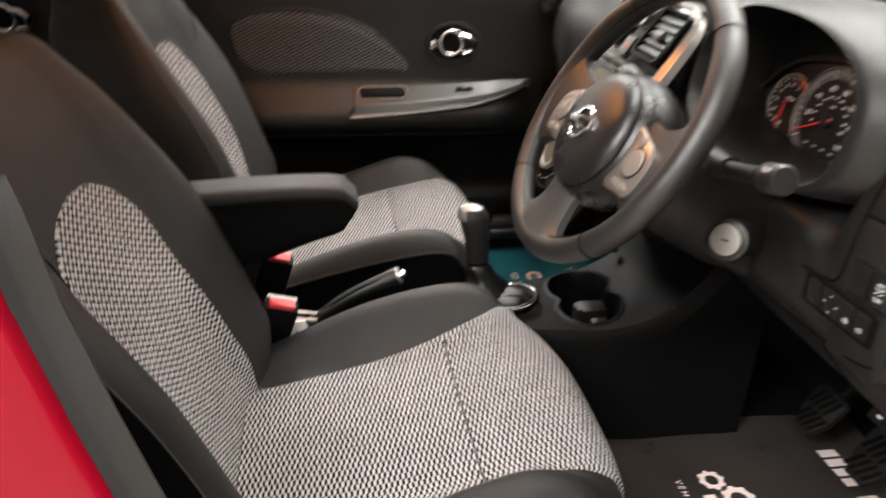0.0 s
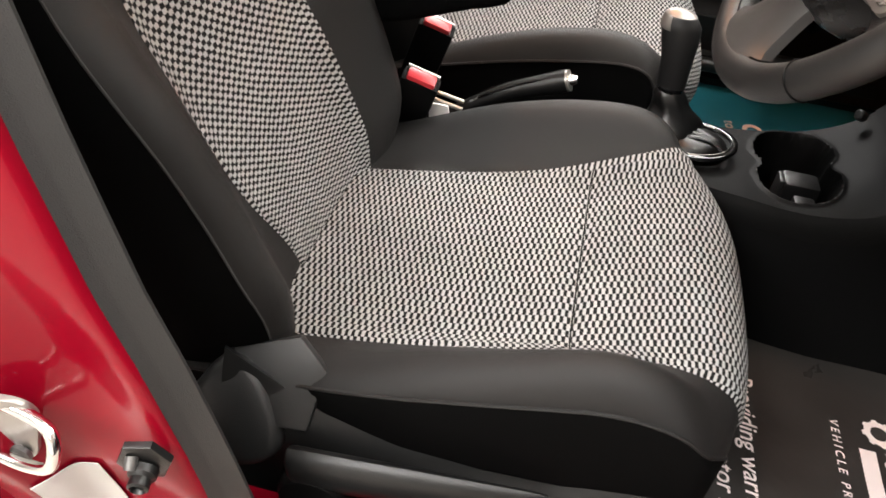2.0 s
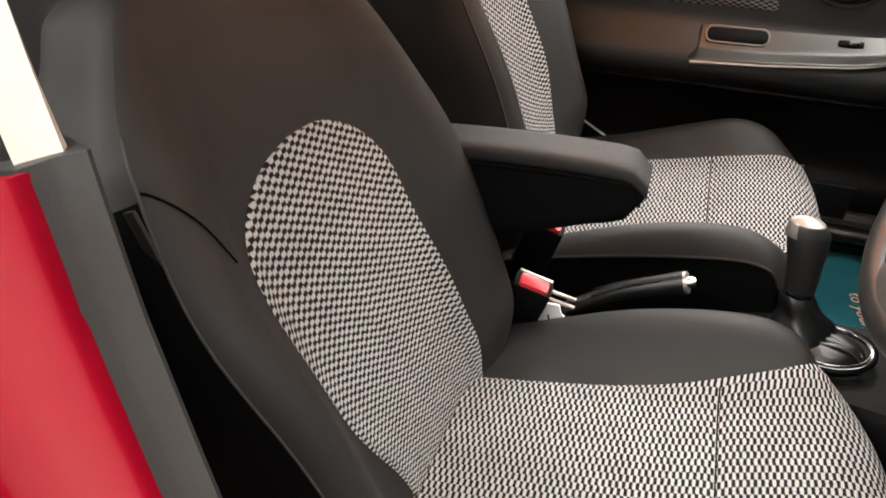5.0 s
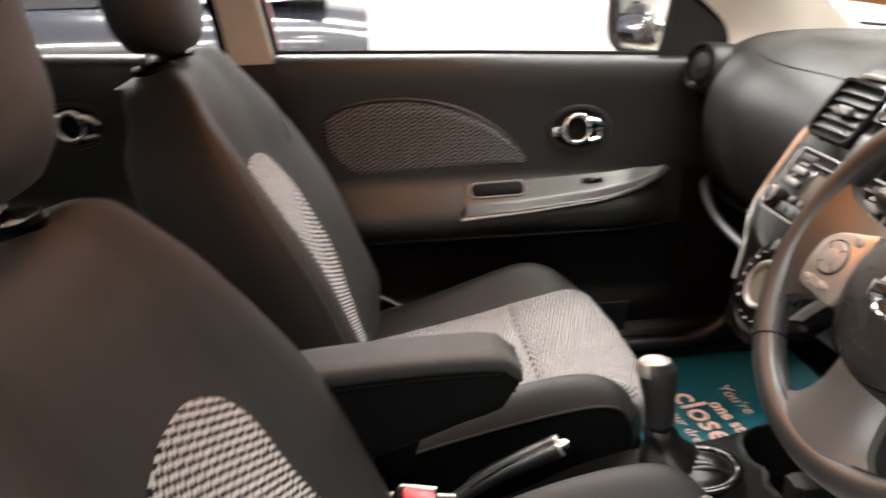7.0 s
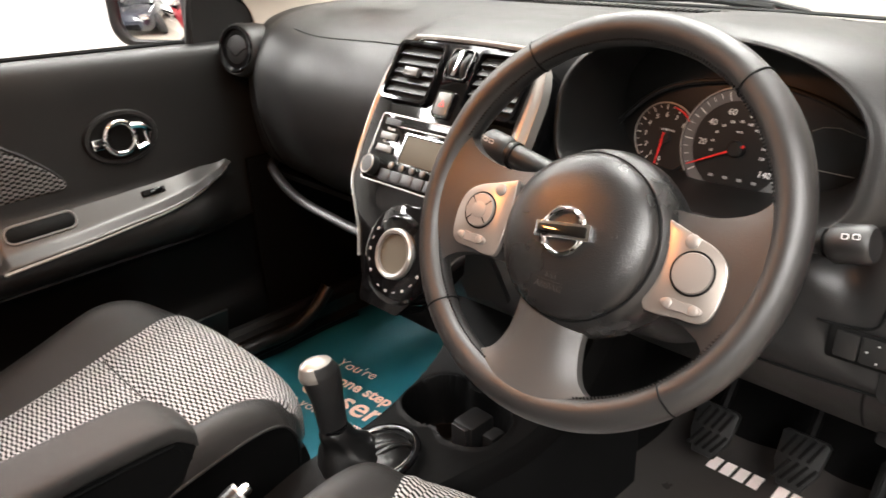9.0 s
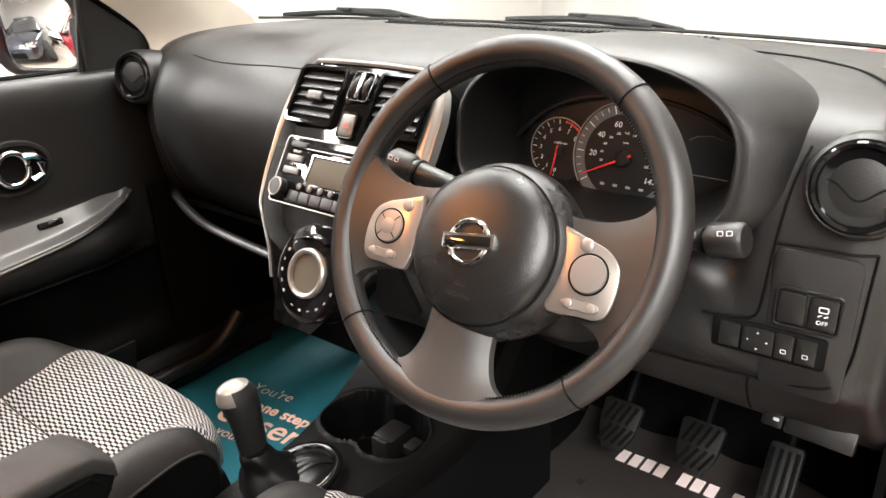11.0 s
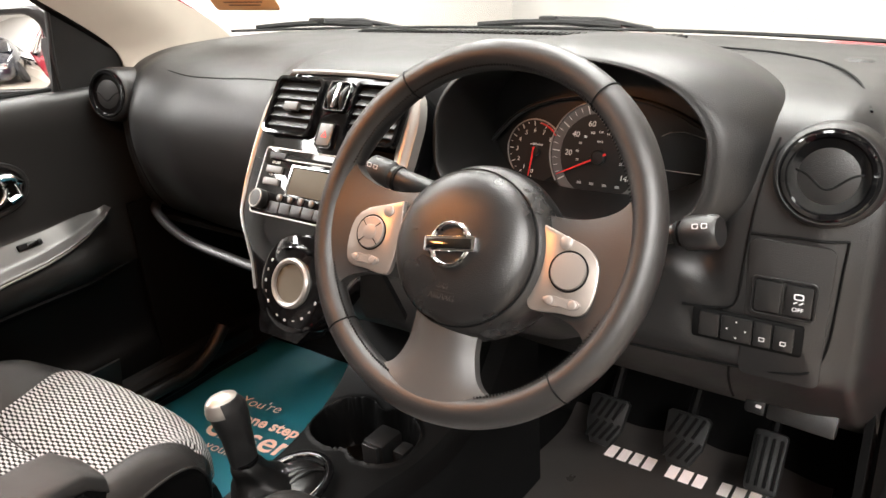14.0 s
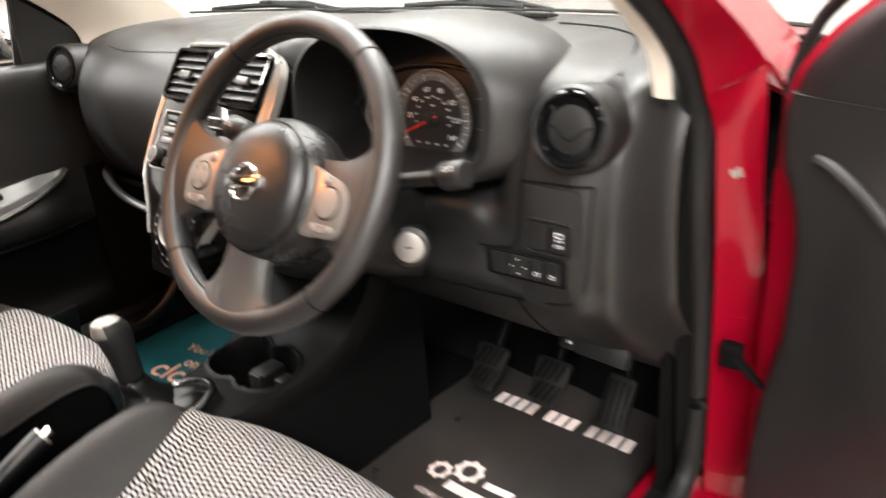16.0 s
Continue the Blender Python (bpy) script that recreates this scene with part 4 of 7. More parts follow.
def dial(name, m, r, a0, a1, major, minor, marks, size, rad, label):
    d = part(name, lathe([(r, 0), (r, 0.003), (r * 0.97, 0.004), (r * 0.965, 0.003), (0.001, 0.003)], m, 56), DIAL, face, label)
    part("dial_ring", tube([m @ Vector((r * math.cos(radians(a0 + (a1 - a0) * k / 48)), r * math.sin(radians(a0 + (a1 - a0) * k / 48)), 0.004)) for k in range(49)], 0.0010, 6), SATIN, d)
    for k in range(minor + 1):
        a = radians(a0 + (a1 - a0) * k / minor)
        long = k % (minor // major) == 0
        l0, l1 = (0.80 if long else 0.86) * r, 0.94 * r
        part("tick", box(m @ Vector(((l0 + l1) / 2 * math.cos(a), (l0 + l1) / 2 * math.sin(a), 0.0036)), (l1 - l0, 0.0011 if long else 0.0006, 0.0005), 0, m.to_3x3().to_4x4() @ Matrix.Rotation(a, 4, "Z")), WHITEINK, d)
    for k, tx in marks:
        a = radians(a0 + (a1 - a0) * k)
        lettering("numeral", tx, size, m @ Matrix.Translation((rad * r * math.cos(a), rad * r * math.sin(a) - size * 0.35, 0.0038)), WHITEINK, d, 0.0002, 0.15, align="CENTER")
    return d


spd = dial("speedometer", GM, 0.0715, 212, -32, 7, 28, [(k / 7, str(20 * k)) for k in range(1, 8)], 0.0105, 0.62, "round speedometer with grey outer ring")
part("speed_band", ring_band(oval(0.0708, 0.0708, 56), oval(0.0560, 0.0560, 56), 0.0006, GM, 0.0001, 0.003), DIALGREY, spd)
for k in range(1, 12):
    a = radians(212 - 244 * k / 12)
    lettering("numeral", str(20 * k), 0.0045, GM @ Matrix.Translation((0.032 * math.cos(a), 0.032 * math.sin(a) - 0.001, 0.0038)), WHITEINK, spd, 0.0002, 0.1, align="CENTER")
lettering("unit", "km/h", 0.004, GM @ Matrix.Translation((0, 0.019, 0.0038)), WHITEINK, spd, 0.0002, align="CENTER")
a = radians(206)
part("needle", tube([GM @ Vector((0.012 * math.cos(a + math.pi), 0.012 * math.sin(a + math.pi), 0.009)), GM @ Vector((0.064 * math.cos(a), 0.064 * math.sin(a), 0.008))], lambda t: 0.0018 - 0.0011 * t, 8), REDINK, spd, "red needle")
part("needle_hub", lathe([(0.010, 0.003), (0.010, 0.009), (0.008, 0.011), (0.001, 0.0115)], GM, 28), DIAL, spd)
TM = frame_at((0.243, 0.341, 0.954), (1, 0, 0), (0, 0.16, 1))
tac = dial("tachometer", TM, 0.043, 262, 38, 8, 16, [(k / 8, str(k)) for k in range(9)], 0.0085, 0.66, "small rev counter with red zone")
part("red_zone", tube([TM @ Vector((0.039 * math.cos(radians(262 - 224 * (6.5 / 8 + 1.5 / 8 * k / 12))), 0.039 * math.sin(radians(262 - 224 * (6.5 / 8 + 1.5 / 8 * k / 12))), 0.004)) for k in range(13)], 0.0024, 6, flat=0.3), REDINK, tac)
lettering("unit", "x1000r/min", 0.0042, TM @ Matrix.Translation((0.002, 0.008, 0.0038)), WHITEINK, tac, 0.0002, align="CENTER")
a = radians(258)
part("needle", tube([TM @ Vector((0, 0.006, 0.008)), TM @ Vector((0.036 * math.cos(a), 0.036 * math.sin(a), 0.007))], lambda t: 0.0016 - 0.0009 * t, 8), REDINK, tac, "red needle")
part("needle_hub", lathe([(0.007, 0.003), (0.007, 0.008), (0.001, 0.009)], TM, 24), DIAL, tac)
part("trip_display", prism(rrect(0.058, 0.088, 0.008), 0.002, frame_at((0.445, 0.346, 0.972), (1, 0, 0), (0, 0.16, 1)), 0.0006), AMBER, face, "dark amber trip display")
part("display_lower", prism(rrect(0.050, 0.022, 0.002), 0.002, frame_at((0.446, 0.3415, 0.931), (1, 0, 0), (0, 0.16, 1)), 0.0004), LCD, face)
part("display_line", tube([(0.417, 0.345, 0.990), (0.428, 0.345, 0.996), (0.445, 0.345, 0.998), (0.472, 0.344, 0.992)], 0.0006, 5), SATIN, face)
part("face_trim", tube(curve_pts([(0.20, 0.335, 0.914), (0.26, 0.327, 0.911), (0.34, 0.322, 0.906), (0.40, 0.324, 0.903), (0.47, 0.333, 0.912)], 24), 0.0010, 6), STEELGREY, face)

# the arched lens edge over the dials and the line over the lower display
part("lens_arch", tube(curve_pts([(0.150, 0.334, 0.925), (0.162, 0.335, 0.948), (0.207, 0.342, 0.996), (0.247, 0.345, 1.019), (0.303, 0.347, 1.032), (0.37, 0.347, 1.034), (0.43, 0.345, 1.022), (0.475, 0.343, 1.000)], 40), 0.0045, 8, flat=0.7), SOFT, face, "raised arch round the dials")
part("display_line", tube([(0.420, 0.339, 0.9495), (0.470, 0.338, 0.949)], 0.0006, 5), SATIN, face)
for k in range(4):
    part("warning_mark", box(GM @ Vector((-0.026 + 0.018 * k, -0.036, 0.0036)), (0.006, 0.0034, 0.0004), 0.0001, GM.to_3x3().to_4x4()), DIMINK, face)

# ---- centre stack ----
SPINE = spline([(0.248, 1.066), (0.212, 1.020), (0.178, 0.970), (0.145, 0.919), (0.118, 0.880), (0.094, 0.845), (0.074, 0.808), (0.058, 0.770), (0.048, 0.738)])
SX = -0.004


def stack_half(t, side=-1):
    """Half the stack's breadth, rounded in at the top; a little less towards the driver."""
    w = sum(float(np.interp(t + d, (0, 0.02, 0.05, 0.09, 0.14, 0.25, 0.375, 0.5, 0.625, 0.75, 0.875, 1), (0.104, 0.124, 0.141, 0.150, 0.155, 0.156, 0.149, 0.134, 0.110, 0.088, 0.070, 0.030))) for d in np.linspace(-1, 1, 9) * (0.012 + 0.06 * sstep(0.45, 0.75, t))) / 9
    return w - (0.011 * sstep(0.48, 0.30, t) if side > 0 else 0.026 * sstep(0.46, 0.72, t) * sstep(1.0, 0.85, t))


def stack_pt(x, t, out=0.0):
    y, z = SPINE(t)
    y1, z1 = SPINE(max(0, t - 0.02))
    y2, z2 = SPINE(min(1, t + 0.02))
    d = Vector((0, y1 - y2, z1 - z2)).normalized()
    n = Vector((0, -d.z, d.y))
    return Vector((SX + x, y, z)) + n * (out - 3.0 * x * x * 0.18)


def stack_frame(x, t, out=0.0):
    y1, z1 = SPINE(max(0, t - 0.02))
    y2, z2 = SPINE(min(1, t + 0.02))
    return frame_at(stack_pt(x, t, out), (1, 0, 0), (0, y1 - y2, z1 - z2))


stack = thing("centre_stack", (SX, 0.16, 0.70), "gloss black centre stack with silver surround and radio", "centre console")


def stack_skin(u, v):
    f = -1 + 2 * u
    if abs(f) > 0.86:
        s = math.copysign(0.86, f)
        return stack_pt(s / 0.86 * stack_half(v, s), v, -0.05 * (abs(f) - 0.86) / 0.14)
    return stack_pt(f / 0.86 * stack_half(v, f), v)


part("stack_body", grid(stack_skin, 40, 60), GLOSS, stack, "gloss black stack panel", sharp=50)
# silver surround: a flat band down both sides and across the top
for sx in (-1, 1):
    def band(u, v, sx=sx):
        t = 0.80 * v
        w = (0.016 if sx < 0 else 0.027) * (1 - 0.90 * sstep(0.2, 0.8, v))
        x = stack_half(t, sx) + 0.002 - w * (1 - u)
        return stack_pt(sx * x, t, 0.004 * math.sin(math.pi * min(1, u * 1.3)) - (0.012 if u > 0.99 else 0))
    part("silver_surround", grid(band, 8, 40), SATIN, stack, "satin silver surround strip")
part("silver_surround", grid(lambda u, v: stack_pt(-0.112 + 0.212 * u, 0.0 + 0.024 * v, 0.003 + 0.003 * math.sin(math.pi * v)), 24, 5), SATIN, stack, "satin silver surround strip")


def stack_vent(x):
    m = stack_frame(x, 0.128, 0.001)
    v = part("air_vent", ring_band(rrect(0.098, 0.092, 0.012), rrect(0.085, 0.077, 0.007), 0.009, m, 0.003), GLOSS, stack, "rectangular air vent with gloss frame")
    part("vent_well", prism(rrect(0.084, 0.076, 0.006), 0.001, m, 0.0002), DARK, v)
    for k in range(5):
        part("slat", box(m @ Vector((0, -0.028 + 0.014 * k, 0.003)), (0.080, 0.010, 0.0022), 0.0008, m.to_3x3().to_4x4() @ Matrix.Rotation(radians(-28), 4, "X")), HARD, v)
    part("vent_tab", box(m @ Vector((0, -0.002, 0.0085)), (0.028, 0.013, 0.007), 0.002, m.to_3x3().to_4x4()), STEELGREY, v)


stack_vent(-0.078)
stack_vent(0.078)
m = stack_frame(0, 0.088, 0.0015)
for sx in (-1, 1):
    part("thumb_wheel", tube([m @ Vector((sx * 0.011, -0.016 + 0.032 * k / 8, -0.004 + 0.008 * math.sin(math.pi * k / 8))) for k in range(9)], 0.0045, 10), HARD, stack)
part("thumb_plate", ring_band(rrect(0.042, 0.046, 0.006), rrect(0.036, 0.040, 0.005), 0.003, m, 0.001), DARKCHROME, stack)
part("thumb_divider", box(m @ Vector((0, 0, 0.003)), (0.008, 0.038, 0.006), 0.002, m.to_3x3().to_4x4()), CHROME, stack)
m = stack_frame(0, 0.205, 0.0015)
hz = part("hazard_switch", prism(rrect(0.025, 0.032, 0.004), 0.004, m, 0.001), STEELGREY, stack, "grey hazard switch with red triangle")
part("hazard_mark", ring_band([(0.0065 * math.cos(radians(90 + 120 * k)), 0.0065 * math.sin(radians(90 + 120 * k))) for k in range(3)],
                              [(0.0045 * math.cos(radians(90 + 120 * k)), 0.0045 * math.sin(radians(90 + 120 * k))) for k in range(3)], 0.0003, m @ Matrix.Translation((0, -0.001, 0.004)), 0.0001), REDINK, hz)
part("hazard_frame", ring_band(rrect(0.032, 0.039, 0.006), rrect(0.027, 0.034, 0.004), 0.004, m, 0.001), DARKCHROME, stack)

# radio
RT = 0.362
m = stack_frame(0, RT, 0.0) @ Matrix.Diagonal((1, 1.14, 1, 1))
radio = part("radio", ring_band(rrect(0.216, 0.088, 0.006), rrect(0.212, 0.084, 0.005), 0.0022, m, 0.0006), SATIN, stack, "car radio with grey display and silver knob")
part("radio_face", prism(rrect(0.212, 0.084, 0.005), 0.0016, m, 0.0003), GLOSS, radio)
part("cd_slot", box(m @ Vector((0.005, 0.033, 0.002)), (0.150, 0.0035, 0.001), 0.0002, m.to_3x3().to_4x4()), DARK, radio)
part("cd_lip", box(m @ Vector((0.005, 0.0295, 0.0025)), (0.150, 0.0015, 0.002), 0.0004, m.to_3x3().to_4x4()), SATIN, radio)
part("display_bezel", ring_band(rrect(0.094, 0.042, 0.003), rrect(0.086, 0.036, 0.002), 0.003, m @ Matrix.Translation((0, 0.004, 0)), 0.0008), DARKCHROME, radio)
part("radio_display", prism(rrect(0.084, 0.034, 0.002), 0.0024, m @ Matrix.Translation((0, 0.004, 0)), 0.0003), LCD, radio, "plain grey radio display")
for sx in (-1, 1):
    for k, (by, bh) in enumerate(((0.033, 0.008), (0.015, 0.009), (-0.001, 0.009))):
        part("radio_button", box(m @ Vector((sx * 0.078, by, 0.003)), (0.032, bh, 0.004), 0.0012, m.to_3x3().to_4x4()), STEELGREY if k else HARD, radio)
    kn = part("radio_knob", lathe([(0.0125, 0), (0.0125, 0.012), (0.0118, 0.0135), (0.0100, 0.014), (0.001, 0.0135)], m @ Matrix.Translation((sx * 0.088, -0.026, 0.001)), 32), HARD, radio, "black radio knob with chrome edge")
    part("knob_edge", tube([m @ Matrix.Translation((sx * 0.088, -0.026, 0.0145)) @ Vector((0.0112 * math.cos(2 * math.pi * k / 28), 0.0112 * math.sin(2 * math.pi * k / 28), 0)) for k in range(28)], 0.0012, 6, closed=True), SATIN, kn)
for k in range(6):
    part("preset_button", box(m @ Vector((-0.058 + 0.0225 * k, -0.032, 0.003)), (0.0215, 0.014, 0.0035), 0.0015, m.to_3x3().to_4x4()), HARD, radio)
for k in range(6):
    part("oval_button", lathe([(0.0048, 0), (0.0048, 0.0025), (0.003, 0.0035), (0.001, 0.0035)], m @ Matrix.Translation((-0.052 + 0.021 * k, -0.019, 0.0015)), 18), STEELGREY, radio)
for tx, bx, by in (("FM-AM", -0.088, 0.0225), ("CD", -0.088, 0.0065), ("AUX", 0.066, 0.0225), ("TUNE/MENU", 0.060, -0.014)):
    lettering("radio_mark", tx, 0.0052, m @ Matrix.Translation((bx, by, 0.0019)), WHITEINK, radio, 0.0002)

# climate panel: a domed gloss disc with a silver-ringed display
CM = frame_at((SX + 0.020, 0.079, 0.812), (1, 0, 0), (0, 0.42, 0.90))
clim = part("climate_panel", lathe([(0.068, -0.03), (0.069, -0.008), (0.067, 0.002), (0.058, 0.007), (0.045, 0.009), (0.001, 0.0095)], CM, 52), GLOSS, stack, "round gloss black climate panel")
part("climate_ring", lathe([(0.0345, 0.008), (0.034, 0.014), (0.031, 0.0165), (0.0275, 0.0155), (0.0265, 0.010)], CM, 44), SATIN, clim, "satin silver dial ring")
part("climate_display", lathe([(0.0268, 0.009), (0.0268, 0.0115), (0.001, 0.012)], CM, 36), LCD, clim)
part("climate_rocker", tube([CM @ Vector((0.051 * math.cos(radians(60 + 60 * k / 12)), 0.051 * math.sin(radians(60 + 60 * k / 12)), 0.010)) for k in range(13)], 0.006, 8, flat=0.4), GLOSS, clim)
for k, deg in enumerate(list(range(135, 236, 17)) + list(range(250, 341, 18)) + [20, 40]):
    a = radians(deg)
    part("climate_symbol", box(CM @ Vector((0.051 * math.cos(a), 0.051 * math.sin(a), 0.0084)), (0.0045, 0.0034 if k % 2 else 0.0018, 0.0006), 0.0002, CM.to_3x3().to_4x4() @ Matrix.Rotation(a + 1.57, 4, "Z")), DIMINK, clim)
part("lower_bezel", solid(grid(lambda u, v: Vector((0.075 + 0.055 * u, 0.10 + 0.02 * u + 0.05 * v, 0.86 - 0.11 * v)), 6, 6), 0.01), HARD, stack, "grey plastic knee bolster")

# ---- lower driver's panel: switches, seams, fuse lid ----
def on_dash(x, z):
    """The face of the dash at x and height z, on the driver's side."""
    lo, hi = 0.36, 0.95
    for _ in range(20):
        mid = (lo + hi) / 2
        if dash_at(x, mid).z > z:
            lo = mid
        else:
            hi = mid
    return dash_at(x, lo)


def dash_frame(x, z):
    p, q = on_dash(x, z - 0.01), on_dash(x, z + 0.01)
    r = on_dash(x + 0.01, z) - on_dash(x - 0.01, z)
    return frame_at(on_dash(x, z), r, q - p)


sw = part("switch_plate", prism([(x, y) for x, y in rrect(0.084, 0.165, 0.010, 6)], 0.0022, dash_frame(0.599, 0.836) @ Matrix.Translation((0, 0, -0.001)), 0.001), SOFT, dash, "black switch plate")
for xs, zs in (((0.567, 0.560, 0.557, 0.554, 0.551, 0.546, 0.526, 0.49), (1.018, 0.988, 0.962, 0.920, 0.863, 0.836, 0.828, 0.826)), ((0.554, 0.604, 0.648), (0.921, 0.923, 0.922)),
               ((0.648, 0.647, 0.646, 0.643, 0.634, 0.612, 0.56, 0.50, 0.40), (0.922, 0.885, 0.845, 0.800, 0.776, 0.766, 0.758, 0.753, 0.747)), ((0.546, 0.541, 0.536, 0.530), (0.755, 0.725, 0.690, 0.650))):
    sp = spline(list(zip(xs, zs)))
    part("plate_seam", tube([on_dash(float(sp(k / 24)[0]), float(sp(k / 24)[1])) + Vector((0, -0.0012, 0.0004)) for k in range(25)], 0.0015, 6), DARK, sw)
m = dash_frame(0.596, 0.855)
part("switch_surround", ring_band(rrect(0.066, 0.046, 0.006), rrect(0.060, 0.040, 0.004), 0.0025, m @ Matrix.Translation((0, 0, 0.002)), 0.0006), HARD, sw)
for k, bx in enumerate((-0.0155, 0.0155)):
    b = part("push_switch", prism(rrect(0.027, 0.036, 0.003), 0.004, m @ Matrix.Translation((bx, 0, 0.0015)), 0.0012), HARD, sw)
    if k:
        M2 = m @ Matrix.Translation((bx, 0, 0.0056))
        lettering("switch_mark", "OFF", 0.0065, M2 @ Matrix.Translation((0, -0.011, 0)), WHITEINK, b, 0.0002, align="CENTER")
        part("car_symbol", ring_band(rrect(0.010, 0.007, 0.002), rrect(0.0075, 0.0045, 0.0012), 0.0003, M2 @ Matrix.Translation((0, 0.006, 0)), 0.0001), WHITEINK, b)
        for q in (-1, 1):
            part("skid_symbol", box(M2 @ Vector((q * 0.003, -0.001, 0.0002)), (0.0045, 0.0013, 0.0004), 0, M2.to_3x3().to_4x4() @ Matrix.Rotation(0.6, 4, "Z")), WHITEINK, b)
m = dash_frame(0.562, 0.808)
part("switch_bezel", prism(rrect(0.118, 0.038, 0.004), 0.0025, m @ Matrix.Translation((0, 0, 0.0012)), 0.0006), DARK, sw)
for bx, bw in ((-0.040, 0.022), (-0.010, 0.033), (0.0175, 0.018), (0.0395, 0.020)):
    b = part("push_switch", prism(rrect(bw, 0.030, 0.002), 0.0035, m @ Matrix.Translation((bx, 0, 0.002)), 0.0008), HARD, sw)
    if bw > 0.03:
        for a in range(4):
            part("arrow_mark", prism([(0.0016 * math.cos(radians(90 * a + 120 * k)), 0.0016 * math.sin(radians(90 * a + 120 * k))) for k in range(3)], 0.0003,
                                     m @ Matrix.Translation((bx + 0.010 * math.cos(radians(90 * a)), 0.010 * math.sin(radians(90 * a)), 0.0056)), 0.0001), WHITEINK, b)
    elif bx > 0:
        part("switch_symbol", ring_band(rrect(0.006, 0.005, 0.001), rrect(0.0045, 0.0035, 0.0008), 0.0003, m @ Matrix.Translation((bx, -0.005, 0.0056)), 0.0001), WHITEINK, b)
LIDM = Matrix.Rotation(radians(-24), 4, "X") @ Matrix.Rotation(radians(2), 4, "Y")
lid = part("fuse_lid", box((0.6145, 0.352, 0.643), (0.082, 0.018, 0.030), 0.004, LIDM), HARD, dash, "small black hatch under the dash")
part("hatch_latch", box((0.5585, 0.353, 0.645), (0.026, 0.016, 0.028), 0.004, LIDM), HARD, lid, "bonnet release latch")
part("hatch_mark", box((0.563, 0.3435, 0.646), (0.007, 0.001, 0.004), 0.0002, LIDM), WHITEINK, lid)

# ---- tunnel console, lever, brake, buckles ----
con = thing("tunnel_console", (0, -0.1, 0.33), "black plastic tunnel console with cup holders", "centre console")
prof = spline([(-0.62, 0.40), (-0.45, 0.415), (-0.28, 0.43), (-0.14, 0.49), (-0.05, 0.522), (0.06, 0.526), (0.16, 0.532), (0.24, 0.560), (0.30, 0.62), (0.36, 0.70), (0.43, 0.75)])


CON_Y = (-0.62, -0.16, -0.02, 0.06, 0.14, 0.22, 0.32, 0.43)
CON_LEFT, CON_RIGHT = (-0.072, -0.066, -0.042, -0.046, -0.064, -0.078, -0.098, -0.125), (0.096, 0.098, 0.122, 0.136, 0.155, 0.165, 0.170, 0.170)


def con_edge(y, side):
    return sum(float(np.interp(y + d, CON_Y, side)) for d in (-0.03, -0.01, 0.01, 0.03)) / 4


def con_skin(u, v):
    """The console's moulding: narrow beside the passenger, with a two-cell cup well behind the lever."""
    y, z = prof(v)
    f = -1 + 2 * u
    xl, xr = con_edge(y, CON_LEFT), con_edge(y, CON_RIGHT)
    if abs(f) < 0.62:
        x, zz = xl + (xr - xl) * (f / 0.62 + 1) / 2, z
        hx, hy = (x - 0.036) / 0.090, (y - 0.150) / 0.054
        waist = 1.0 - 0.22 * math.exp(-(hx / 0.20) ** 2)
        d = abs(hx) ** 3 + (abs(hy) / waist) ** 2.4
        zz -= 0.085 * sstep(1.10, 0.86, d) - 0.003 * math.exp(-((d - 1.22) / 0.12) ** 2)
    else:
        k = (abs(f) - 0.62) / 0.38
        x = (xr if f > 0 else xl) + math.copysign((0.018 if f > 0 else 0.006) * math.sin(min(1, k * 2.2) * math.pi / 2), f)
        zz = z - (z - 0.31) * k ** 1.3 - 0.004
    return Vector((x, y, zz))


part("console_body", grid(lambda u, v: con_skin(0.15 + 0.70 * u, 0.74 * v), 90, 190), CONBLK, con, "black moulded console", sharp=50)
# same moulding, coloured darker where the dashboard's shade falls on it
part("console_front", grid(lambda u, v: con_skin(0.15 + 0.70 * u, 0.74 + 0.26 * v), 52, 24), DARK, con, "console front, darkened for the shade under the dashboard", sharp=50)
# sides take the carpet's black so the seat's shade is in their colour
for lo in (0.0, 0.85):
    part("console_side", grid(lambda u, v, lo=lo: con_skin(lo + 0.15 * u, v), 12, 80), CARPET, con, "console side in carpet black, darkened for the seat's shade")
part("cup_divider", box((0.066, 0.158, 0.494), (0.040, 0.050, 0.072), 0.006), HARD, con, "black cup holder insert")
part("cup_divider", box((0.105, 0.160, 0.488), (0.022, 0.030, 0.066), 0.005), HARD, con)
part("cup_tab", box((0.064, 0.131, 0.506), (0.030, 0.008, 0.044), 0.003), SOFT, con)
part("console_button", lathe([(0.008, -0.01), (0.008, 0.002), (0.006, 0.004), (0.001, 0.004)], frame_at((-0.055, 0.235, 0.585), (0.9, 0.4, 0), (0, 0.4, 0.9)), 18), HARD, con, "round black button")
part("boot_ring", tube([(0.032 + 0.049 * math.cos(a), 0.004 + 0.056 * math.sin(a), 0.537 + 0.10 * 0.056 * math.sin(a)) for a in (2 * math.pi * k / 44 for k in range(44))], 0.0055, 8, closed=True, flat=0.8), GLOSS, con, "gloss black and chrome gaiter ring")
part("boot_chrome", tube([(0.032 + 0.044 * math.cos(a), 0.004 + 0.051 * math.sin(a), 0.5405 + 0.10 * 0.051 * math.sin(a)) for a in (2 * math.pi * k / 44 for k in range(44))], 0.0012, 6, closed=True), CHROME, con)
GAITER = mat("black_gaiter_leather", (0.004, 0.004, 0.004), 0.32, grain=0.35, gsize=500, spec=0.5)
